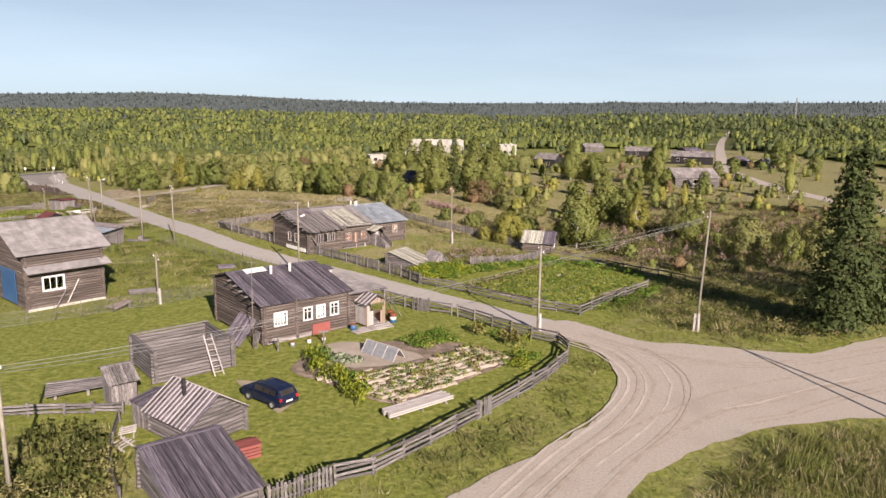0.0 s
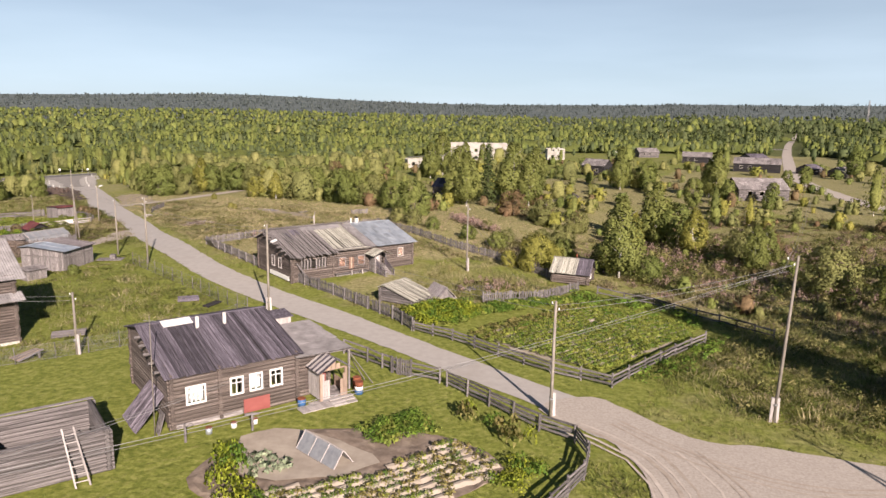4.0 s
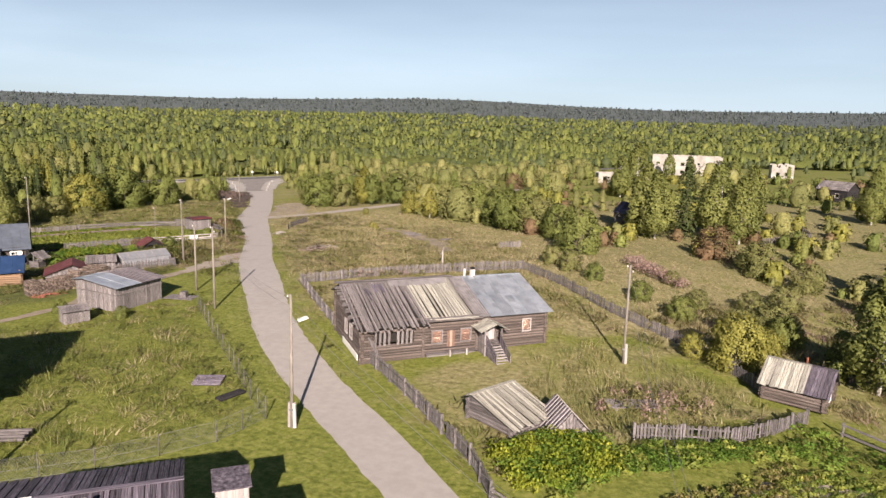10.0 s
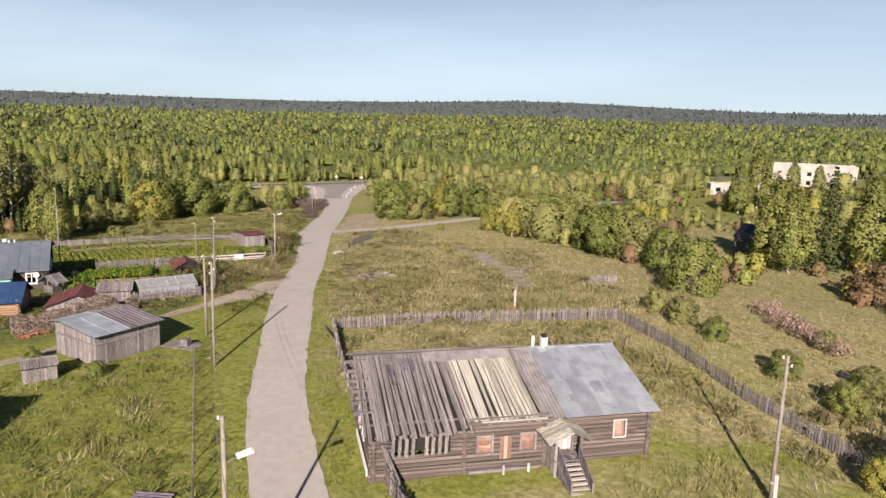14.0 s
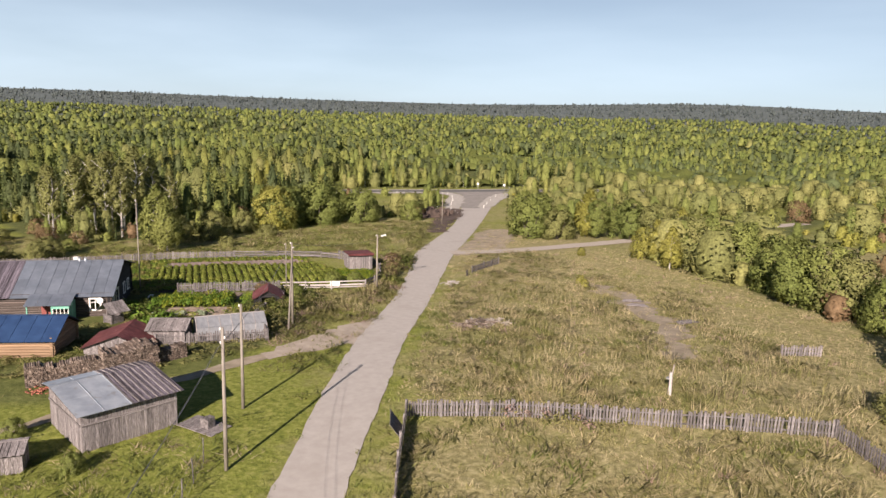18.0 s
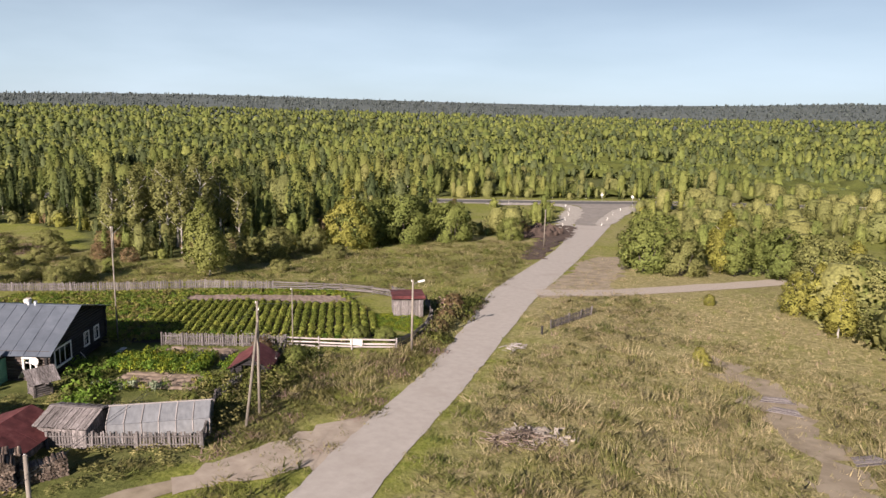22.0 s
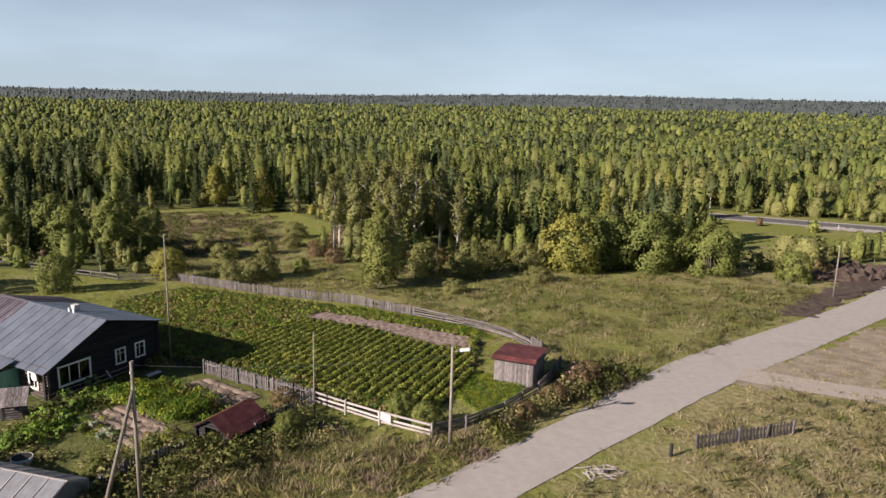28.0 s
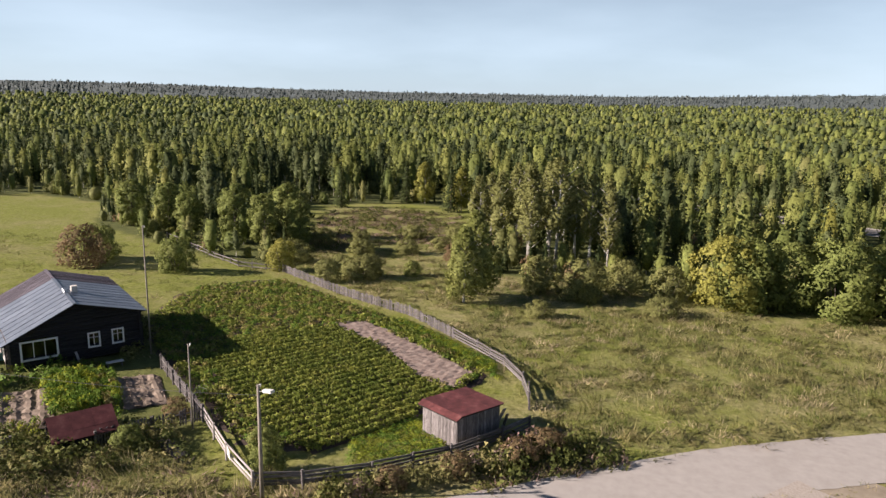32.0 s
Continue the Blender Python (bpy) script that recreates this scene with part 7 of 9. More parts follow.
for sx, sy in ((-175.5, 296.5), (-165.5, 300)):
    sg = thing("road_sign", sx, sy, 0, "small road sign on a thin post", "sign", "road signs")
    tube(sg, "post", METAL, (0, 0, 0), (0, 0, 2.2), 0.05, 0.05, 6)
    beam(sg, "plate", WHITE, (-0.45, -0.05, 2.3), (0.45, -0.05, 2.3), 0.03, 0.8)
for gx, gy in ((-185, 262), (-178.5, 271), (-170, 272.5), (-162, 265.5), (-154, 256.5), (-146, 246.5), (-137, 236), (-158.5, 302), (-158.5, 291), (-154, 279.5), (-147, 267.5), (-140, 256.5), (-133, 246)):
    gpst = thing("guide_post", gx, gy, 0, "small white roadside guide post", "post", "guide posts")
    beam(gpst, "post", WHITE, (0, 0, -0.1), (0, 0, 0.9), 0.13, 0.13)
    beam(gpst, "band", RUBBER, (0, 0, 0.62), (0, 0, 0.74), 0.14, 0.14)


# ---- loose things on the mound ----
def rubble(name, x, y, label, n, spread, size, material, seed, category="debris"):
    rng = random.Random(seed)
    T = thing(name, x, y, rng.uniform(0, 360), label, category)
    for i in range(n):
        bx, by = rng.gauss(0, spread), rng.gauss(0, spread * 0.6)
        hz = max(0.05, 0.7 * spread * math.exp(-(bx * bx + by * by) / (spread * spread)) * rng.uniform(0.3, 0.8))
        a = rng.uniform(0, 6.28)
        d = Vector((math.cos(a), math.sin(a), rng.uniform(-0.15, 0.3))) * size * rng.uniform(0.5, 1.2)
        p = Vector((bx, by, hz))
        beam(T, "stick" if size > 0.5 else "piece", material, p - d * 0.5, p + d * 0.5, rng.uniform(0.03, 0.09), rng.uniform(0.03, 0.09), shape="log")
    return T


rubble("brush_pile", -48.2, 137.2, "dry grey-brown heap of cut branches in the meadow", 110, 1.3, 1.5, FIREWOOD, 5)
rubble("brush_pile", -64.6, 152.0, "small pale heap of dry sticks in the grass", 40, 0.7, 0.9, BOARD_PALE, 6)
for (bx_, by_, bd_) in ((-42.2, 158.4, 35), (-40.6, 156.6, 20), (-33.2, 152.4, 60)):
    T = thing("plank_stack", bx_, by_, bd_, "weathered loose boards lying on the mound", "planks")
    for i in range(5):
        beam(T, "plank", BOARD, (-1.2 + 0.1 * i, -0.5 + i * 0.25, 0.12 + 0.05 * (i % 2)), (1.3 - 0.12 * i, -0.4 + i * 0.22, 0.2), 0.2, 0.05)
fence([(-22.2, 146.4), (-21.0, 147.8), (-19.8, 149.0)], "picket", "short pale piece of old picket fence on the mound", h=0.9, step=0.25, seed=91, material=BOARD)
fence([(16, 182), (20, 186), (24.8, 192.8), (23.5, 204), (21.8, 217)], "picket", "grey board fence in the village meadow", h=1.3, step=0.4, seed=92)
bp_ = thing("board_heap", -32.2, 68.0, 60, "stack of reddish-brown boards by the wire fence", "planks")
for i in range(6):
    beam(bp_, "board", BOARD_TAN if i % 2 else BOARD, (-0.9, -0.7 + i * 0.26, 0.25), (1.1, -0.6 + i * 0.25, 0.7 - 0.04 * i), 0.22, 0.06)
for i in range(2):
    beam(bp_, "prop", BOARD, (0.8, -0.5 + i, 0), (0.8, -0.5 + i, 0.55), 0.15, 0.15)
ty = thing("tyre", -18.2, 58.0, 0, "old black tyre lying beside the lean-to", "tyre")
tube(ty, "tread", RUBBER, (0, 0, 0), (0, 0, 0.2), 0.33, 0.33, 18)
tube(ty, "hollow", DARK, (0, 0, 0.1), (0, 0, 0.21), 0.2, 0.2, 16)
for gx, gy, gd in ((-18.8, 39.6, 20), (-18.3, 37.9, 60)):
    T = thing("scrap_frame", gx, gy, gd, "pale wooden scrap frame lying in the weeds", "scrap")
    for i in range(4):
        beam(T, "slat", BOARD_PALE, (-0.5, i * 0.3 - 0.4, 0.35), (0.5, i * 0.3 - 0.35, 0.45), 0.1, 0.05)
    for u in (-0.35, 0.35):
        beam(T, "rail", BOARD_PALE, (u, -0.55, 0.15), (u, 0.65, 0.42), 0.09, 0.09)

# ---- small things by the potato field ----
def flowering(x, y, h, label, petal):
    T = thing("flowering_bush", x, y, 0, label, "bush")
    rng = np.random.default_rng(int(abs(x * 10)))
    for nm, material, n, size in (("leaves", LUSH, 160, 0.16), ("blossom", petal, 70, 0.13)):
        c = np.stack([rng.normal(0, 0.3, n), rng.normal(0, 0.3, n), rng.uniform(0.1, h, n) if nm == "leaves" else rng.uniform(h * 0.6, h * 1.05, n)], 1)
        v, f = cards(rng, c, size)
        ob = new(nm, mesh_from(nm, v, f, material))
        ob.parent = T
    return T


flowering(-80.9, 131.9, 1.1, "white flowering hydrangea by the picket fence", CLOTH)
flowering(-75.6, 128.4, 0.9, "yellow garden flowers beside the well shed", RASPBERRY)
flowering(-74.4, 127.2, 0.8, "yellow garden flowers beside the well shed", RASPBERRY)
lb = thing("leaning_board", -84.6, 153.6, 30, "pale board leaning on the fence beside the shed", "plank")
beam(lb, "board", BOARD_PALE, (0, 0, 0.0), (1.2, 0.2, 1.9), 0.25, 0.05)
beam(lb, "board", BOARD, (0.2, 0.5, 0.0), (1.0, 0.5, 1.4), 0.2, 0.05)
for rx, ry in ((-48.8, 137.8), (-47.6, 139.2)):
    T = thing("rubble_heap", rx, ry, 20, "pale heap of broken brick and dry stalks on the mound", "rubble")
    q = random.Random(int(rx * 7))
    for i in range(46):
        a, r = q.uniform(0, 6.28), 1.5 * math.sqrt(q.random())
        hz = max(0.05, 0.55 - 0.3 * r)
        px, py = r * math.cos(a), r * math.sin(a)
        beam(T, "chunk" if i % 3 else "stick", TRACK_STONE if i % 3 else BOARD_PALE, (px, py, hz * q.uniform(0.1, 1)), (px + q.uniform(-0.5, 0.5), py + q.uniform(-0.5, 0.5), hz * q.uniform(0.1, 1)), q.uniform(0.12, 0.3) if i % 3 else 0.06, q.uniform(0.1, 0.22) if i % 3 else 0.05)


# ---- trees and bushes ----
def plant(kind, spots, wide=1.0):
    for x, y, h in spots:
        tree(kind, x, y, h, wide)


for dx, dy, h in ((36.4, 63.0, 17.5), (37.6, 63.5, 18.0), (45.0, 66.5, 17.0), (47.5, 70.0, 16.0), (52.0, 74.5, 17.5)):
    tree("old_spruce", dx, dy, h, 0.95)
plant("spruce", [(2.5, 181, 15.6), (7, 187, 11), (-210, 116, 13.5), (-214, 122, 12), (-172, 160, 13), (-168, 166, 12)  , (-222, 100, 12), (-205, 88, 12)], 1.1)
plant("birch", [(21, 109.5, 10.4), (-4, 177, 12.5), (-2, 175, 11.5), (8, 183, 13.5), (12, 180, 11.5), (-10, 338, 9), (-2, 334, 8), (14, 340, 8), (-17, 246, 11), (60, 201, 11.5), (15, 211, 11.5), (39, 218, 11.5), (33, 144, 11), (48, 96, 5.5), (42, 120, 6.6), (45, 124, 6), (59, 203, 9.5), (-14, 258, 14), (-121, 142, 9.2), (-125, 142.5, 11)], 1.15)
plant("birch_yellow", [(-76, 206, 8.4), (-79, 212, 9), (-48, 182, 6.3), (-53, 188, 6.4), (37, 134, 7.8), (-223, 105, 11), (-213, 118, 11), (28, 138, 6.6), (-60, 214, 6)], 1.2)
plant("bush_yellow", [(10, 108, 4.8), (-128, 113, 4.5), (-135, 174, 9.4), (-55, 189, 5), (6.5, 109, 2.2), (12.6, 112, 3), (-51.8, 163, 1.3), (-50.6, 162, 1.1), (-64, 184, 1.4)], 1.0)
plant("bush", [(-136, 177, 9.0), (-139, 182, 8.8), (-137, 188, 9.6), (-139, 193, 9), (-133, 198, 8), (-84, 198, 7.6), (-70, 210, 6.4), (-120, 101, 4.6), (-126, 208, 4.8), (-40, 187, 7.2), (-31, 177, 7.2), (-25, 172, 7.4), (-17, 165, 5.8), (-11, 150, 6.2), (-46, 193, 7), (36, 143, 7.6)], 1.1)
plant("willow", [(-137, 161, 4.8), (-136, 167, 4.6), (-124, 122, 3), (-130, 126, 3.4), (-130, 156, 5.6), (-132, 150, 5), (-78, 199, 5.5), (-90, 203, 4.5), (-48, 192, 7), (-62, 208, 7), (45, 104, 6), (43, 128, 5.4), (54, 100, 5.2), (60, 108, 5.5), (-22, 170, 6.5), (14, 154, 5), (20, 150, 4), (-9, 133, 2.6), (-12, 136, 2.4)], 1.15)
plant("russet", [(8, 162, 5.2), (37, 156, 6.2), (-117, 88, 5.6), (-52, 262, 5), (33, 150, 5.4), (48, 132, 4), (14, 158, 4)], 1.15)
plant("alder", [(-73, 205, 7.4), (-67, 207, 7.8), (-80, 203, 6.4), (-153, 67, 9), (-147, 84, 8.2), (-146, 94, 8.6), (-144, 101, 9.2), (-147, 106, 8.4), (-152, 76, 9), (-156, 88, 9.5), (-158, 98, 10), (-88, 208, 8), (-98, 216, 8), (64, 176, 4.5), (50, 184, 7), (70, 190, 5), (-28, 170, 7.5), (46, 217, 8.5), (59, 188, 6), (128, 273, 10), (129, 247, 7.5), (88, 228, 5.5), (98, 240, 6)], 1.1)
plant("aspen", [(-154, 140, 15), (-152, 145, 16.5), (-149, 150, 18), (-152, 155, 15.5), (-156, 148, 17), (-158, 142, 16), (-155, 136, 14), (-159, 152, 15), (-147, 146, 14), (-162, 147, 16), (-150, 158, 13), (-164, 157, 14), (-160, 137, 14), (-157, 145, 15)], 1.1)
plant("willow", [(-135, 111, 3.4), (-128.5, 125, 3.2), (-148, 102, 4.5), (-133, 120, 2.2), (-146, 118, 2.6), (-152, 124, 2.4), (-168, 120, 2.8), (-160, 128, 2.2), (-172, 128, 3.0), (-118, 152, 2.0), (-126, 166, 2.4)], 1.75)
plant("bush", [(-161, 84, 6.0), (-158, 95, 5.6), (-122, 86, 5.0), (-134, 131, 2.2)], 1.2)
plant("russet", [(-150, 133, 2.8), (-157, 135, 2.6), (-166, 137, 3.0), (-143, 136, 2.4)], 1.4)
plant("willow", [(10.5, 117.5, 3.0), (13.6, 121, 3.4), (6.5, 126.5, 2.0), (12, 130, 2.4), (16, 135, 3.0), (3.2, 135.5, 1.7)], 1.3)
plant("willow", [(-152, 108, 3.2), (-158, 113, 2.6), (-148, 117, 2.4)], 1.4)
plant("willow", [(-21.5, 34.8, 1.2), (-23.5, 36.5, 1.3)], 1.2)
plant("bush", [(-5.5, 130, 2.0), (0.5, 124, 2.2), (5, 120, 2.4), (14.5, 118, 3), (20, 116, 3.4), (25, 110, 3.2)], 1.2)
plant("bush", [(-72.6, 142.2, 1.9), (-75.0, 140.6, 1.8), (-72.2, 132.6, 1.7), (-46.4, 97.4, 1.2), (-54, 96.8, 1.3), (-67.5, 121.9, 1.2)], 1.2)
plant("russet", [(-79.5, 156.2, 1.6), (-76.5, 152.8, 1.5), (-81.5, 157.6, 1.7), (-73.6, 149.6, 1.3), (-78, 131.9, 1.3)], 1.5)

# ---- forest and undergrowth ----
R5 = np.random.default_rng(17)
ROADS = [((-420, -80), (-224, 214)), ((-224, 214), (-160, 312)), ((-160, 312), (-104, 365)), ((-104, 365), (20, 436)), ((20, 436), (200, 520)), ((94, 150), (107, 269)), ((107, 269), (179, 463)), ((179, 463), (250, 640)), ((-72, 190), (-50, 260))]


def road_gap(x, y):
    d = np.full(x.shape, 1e9)
    for (x0, y0), (x1, y1) in ROADS:
        t = np.clip(((x - x0) * (x1 - x0) + (y - y0) * (y1 - y0)) / ((x1 - x0) ** 2 + (y1 - y0) ** 2), 0, 1)
        d = np.minimum(d, np.hypot(x - x0 - t * (x1 - x0), y - y0 - t * (y1 - y0)))
    return d


def hull(kind, segs, rings, fill=0.66):
    """The lumpy inner mass of a crown, with soft normals."""
    z0 = FOOT.get(kind, 0.08)
    V, F = [], []
    for i in range(rings + 1):
        t = i / rings
        z = z0 + (0.93 - z0) * t
        w = 0.15 * (1 - t) + 0.004 if kind == "spruce" else float(profile(kind, np.array(z)))
        for j in range(segs):
            a = 2 * math.pi * (j + 0.5 * (i % 2)) / segs
            r = w * R5.uniform(0.72, 1.1) * fill
            V.append((r * math.cos(a), r * math.sin(a), z + R5.uniform(-0.03, 0.03)))
    for i in range(rings):
        for j in range(segs):
            a, b = i * segs + j, i * segs + (j + 1) % segs
            F += [(a, b, b + segs), (a, b + segs, a + segs)]
    top = rings * segs
    F += [(top, top + j, top + j + 1) for j in range(1, segs - 1)]
    V = np.array(V)
    N = (V - [0, 0, 0.45]) * [1, 1, 0.35] + [0, 0, 0.05]
    return V, np.array(F), N / (np.linalg.norm(N, axis=1)[:, None] + 1e-6)


def low(kind, n, size, segs=0, rings=0, few=0.4, fill=0.66):
    v, f, nn = crown(R5, kind, n, size, few)
    if segs:
        hv, hf, hn = hull(kind, segs, rings, fill)
        v, f, nn = np.concatenate([hv, v]), np.concatenate([hf, f + len(hv)]), np.concatenate([hn, nn])
    return v, f, nn


def low_spruce(whorls, per, leaves, size):
    v, f, nn = fir(R5, whorls, per, leaves, size, 0.16, 0.04, 0.15)
    hv, hf, hn = hull("spruce", 5, 2, 0.6)
    return np.concatenate([hv, v]), np.concatenate([hf, f + len(hv)]), np.concatenate([hn, nn])


FM = [BIRCH, BIRCH_Y, ALDER, WILLOW, SPRUCE, PINE, BARK_BIRCH, RUSSET]


def stem(r=0.008, h=0.6):
    a = np.array([[math.cos(k * 2.094) * r, math.sin(k * 2.094) * r, z] for z in (-0.03, h) for k in range(3)])
    n = a * [1, 1, 0]
    return a, np.array([[0, 1, 4], [0, 4, 3], [1, 2, 5], [1, 5, 4], [2, 0, 3], [2, 3, 5]]), n / np.linalg.norm(n, axis=1)[:, None]


def templates(nleaf, size, fir_sizes, segs, rings, few=0.4, fill=0.66):
    """Ten crowns and a stem: birch, yellowing birch, alder, willow, scrub, spruce, pine."""
    T = []
    for kind, mi in (("birch", 0), ("birch", 0), ("birch", 1), ("alder", 2), ("birch", 2), ("alder", 3), ("bush", 3), ("alder", 0)):
        v, f, nn = low(kind, nleaf, size * (1.35 if kind == "bush" else 1.0), segs, rings, few, fill)
        T.append((v, f, mi, nn))
    v, f, nn = low_spruce(*fir_sizes)
    T.append((v, f, 4, nn))
    v, f, nn = low("pine", nleaf, size, segs, rings, few, fill)
    T.append((v, f, 5, nn))
    v, f, nn = stem()
    T.append((v, f, 6, nn))
    return T


# far off, the olive of alder and aspen and the pines take over from birch
FAR = [ALDER, WILLOW, ALDER, PINE, SPRUCE, PINE, BARK_BIRCH, RUSSET]
PROB = np.array([0.22, 0.16, 0.02, 0.13, 0.13, 0.07, 0.05, 0.08, 0.09, 0.05])
NORTH = [(-104, 222), (-135, 262), (-158, 292), (-150, 318), (-136, 334), (-104, 358), (-72, 378), (-52, 330), (-50, 240), (-58, 190), (-75, 200)]
GLADES = [(-212, 343, 24), (-730, 560, 45), (-810, 600, 40), (-1000, 560, 60), (-1110, 700, 70), (-175, 255, 14), (-300, 480, 25), (-520, 760, 60), (-640, 420, 30)]
CX, CY = -55.0, 110.0
ROADSIDE = [(-140, 204), (-160, 212), (-215, 236), (-192, 264), (-172, 270), (-150, 240)]


def forest_spots(n, r0, r1, hlo, hhi, a0=-0.12, a1=4.15, mask=True, stems=False, pines=0.0, wide=1.0):
    a = R5.uniform(a0, a1, n)
    r = np.sqrt(R5.uniform(r0 ** 2, r1 ** 2, n))
    x, y = CX + r * np.cos(a), CY + r * np.sin(a)
    keep = np.ones(n, bool)
    if mask:
        keep = ~inside(x, y, OPEN) & (road_gap(x, y) > 9)
        keep &= ~inside(x, y, ROADSIDE)
        keep &= ~((x > 62) & (x < 135) & (y > 120) & (y < 310)) | (R5.uniform(size=n) < 0.25)
        semi = inside(x, y, SEMI) | inside(x, y, NORTH)
        for gx, gy, gr in GLADES:
            keep &= np.hypot((x - gx) * 0.7, y - gy) > gr
        keep &= ~semi | (R5.uniform(size=n) < np.where(inside(x, y, NORTH), 0.5, 0.04))
    x, y = x[keep], y[keep]
    m = len(x)
    k = R5.choice(10, m, p=PROB)
    k = np.where(R5.uniform(size=m) < pines, R5.choice([8, 9, 3, 9], m), k)
    patchy = np.sin(x * 0.021 + 1.3 * np.sin(y * 0.017)) * np.sin(y * 0.026 + 1.1 * np.sin(x * 0.013))
    k = np.where((patchy > 0.32) & (R5.uniform(size=m) < 0.6), R5.choice([8, 9, 8], m), k)
    k = np.where((x > 90) & (y > 300) & (R5.uniform(size=m) < 0.75), R5.choice([8, 8, 9], m), k)
    north = (y > 160) & (x > -150) & (x < 40) & (y < 420) | (x > -140) & (y > 200) & (y < 300)
    west = (x < -135) & (y < 225) & (x > -420) & (R5.uniform(size=m) < np.where(y < 150, 0.86, 0.62))
    k = np.where(west, R5.choice([8, 8, 8, 4, 9], m), k)
    h = (hlo + (hhi - hlo) * R5.beta(1.6, 1.3, m)) * (1 + 0.15 * patchy)
    k = np.where(north & (R5.uniform(size=m) < 0.92), R5.choice([3, 6, 6, 6, 7, 5], m), k)
    h = np.where(north, np.clip(h * 0.5, 2.5, 7.0), h)
    ring = ~north & (x > -280) & (y > 232) & (x + y > 40) & (np.hypot(x - CX, y - CY) < 460)
    k = np.where(ring & (R5.uniform(size=m) < 0.75), R5.choice([3, 4, 7, 6, 6, 5, 9], m), k)
    h = np.where(ring, h * 0.72, h)
    if mask and r0 < 200:
        for gap, low_h in ((9, 0.5), (20, 0.72)):
            by = np.zeros(m, bool)
            for q in range(8):
                by |= inside(x + gap * math.cos(q * 0.785), y + gap * math.sin(q * 0.785), OPEN)
            h = np.where(by & ~north, h * low_h / (0.72 if gap == 9 else 1.0), h)
            if gap == 9:
                k = np.where(by & (R5.uniform(size=m) < 0.6), R5.choice([3, 5, 6, 7], m), k)
    h = np.where((k == 6) & ~north, h * 0.62, h)
    w = h * R5.uniform(0.8, 1.15, m) * np.where(k == 6, 1.5, 1.0) * np.where(k == 8, 1.0, wide)
    z = G(x, y) + hills(x, y)
    s = np.stack([k, x, y, z, w, h, R5.uniform(0, 6.28, m)], 1)
    if stems:
        t = s[(k != 6) & (k != 8)].copy()
        t[:, 0] = 10
        s = np.concatenate([s, t])
    return s


scatter_mesh("forest", templates(340, 0.036, (15, 8, 5, 0.042), 6, 4, 0.9, 0.55), forest_spots(6200, 60, 270, 5, 14.5, stems=True), "mixed birch, alder and spruce forest behind the fields", "forest", FM)
scatter_mesh("far_forest", templates(15, 0.115, (5, 4, 1, 0.11), 4, 2, 0.3, 0.85), forest_spots(19000, 270, 620, 4.5, 11, a0=0.45, pines=0.22, wide=1.15), "wide mixed forest reaching the distance", "forest", FAR)
scatter_mesh("distant_forest", templates(4, 0.17, (2, 3, 1, 0.16), 3, 2, 0.25, 1.0), forest_spots(18000, 600, 1900, 7, 13, a0=0.7, pines=0.4, wide=1.7), "distant forest canopy", "forest", FAR)
# All crowns here wear RIDGE, whose colour carries the distance haze.
scatter_mesh("horizon_forest", templates(2, 0.25, (2, 3, 1, 0.2), 4, 1, 0.25, 1.0), forest_spots(9000, 1800, 3300, 8, 14, a0=0.7, mask=False, pines=0.5, wide=2.0), "forest canopy on the far ridges, haze tinted into its colour", "forest", [RIDGE] * 8)

# the closed lower canopy between the far trees
cx_, cy_ = np.arange(-690, 420, 4.2), np.arange(-120, 700, 4.2)
X, Y = np.meshgrid(cx_, cy_)
lush = ~inside(X, Y, OPEN) & ~inside(X, Y, SEMI) & ~inside(X, Y, NORTH) & ~inside(X, Y, ROADSIDE) & (np.hypot(X - CX, Y - CY) < 640) & (road_gap(X, Y) > 13) & ((np.hypot(X - CX, Y - CY) > 255) | (X > -280) & (Y > 232) & (X + Y > 40))
for gx, gy, gr in GLADES:
    lush &= np.hypot((X - gx) * 0.7, Y - gy) > gr + 4
deep = lush.copy()
for ax in (0, 1):
    for sh in (-1, 1):
        deep &= np.roll(lush, sh, ax)
Z = G(X, Y) + hills(X, Y) + np.where(deep, 2.8 + R5.normal(0, 1.25, X.shape) + 1.2 * np.sin(X * 0.05) * np.sin(Y * 0.043), np.where(lush, 1.2, -0.4))
X, Y = X + R5.uniform(-1.5, 1.5, X.shape), Y + R5.uniform(-1.5, 1.5, Y.shape)
nx = len(cx_)
q = (np.arange(len(cy_) - 1)[:, None] * nx + np.arange(nx - 1)[None, :]).ravel()
quads = np.stack([q, q + 1, q + nx + 1, q + nx], 1)
quads = quads[lush.ravel()[quads].all(1)]
used, quads = np.unique(quads, return_inverse=True)
thicket = mesh_from("thicket", np.stack([X.ravel(), Y.ravel(), Z.ravel()], 1)[used], quads.reshape(-1, 4), ALDER)
thicket.polygons.foreach_set("use_smooth", np.ones(len(thicket.polygons), bool))
tagged(new("thicket", thicket), "closed low thicket of alder and willow under the far trees", "thicket", kind="stuff")

# understorey bushes along the forest edge and in the village meadow
UM = [ALDER, WILLOW, BIRCH_Y, RUSSET, GRASS_P]
UT = []
for mi in (0, 0, 1, 1, 2, 3):
    v, f, nn = low("bush", 90, 0.125, 5, 2)
    UT.append((v, f, mi, nn))
n = 4300
x, y = R5.uniform(-215, 150, n), R5.uniform(60, 330, n)
edge = np.zeros(n)
for ox, oy in ((4, 0), (-4, 0), (0, 4), (0, -4), (9, 0), (-9, 0), (0, 9), (0, -9)):
    edge += inside(x + ox, y + oy, OPEN)
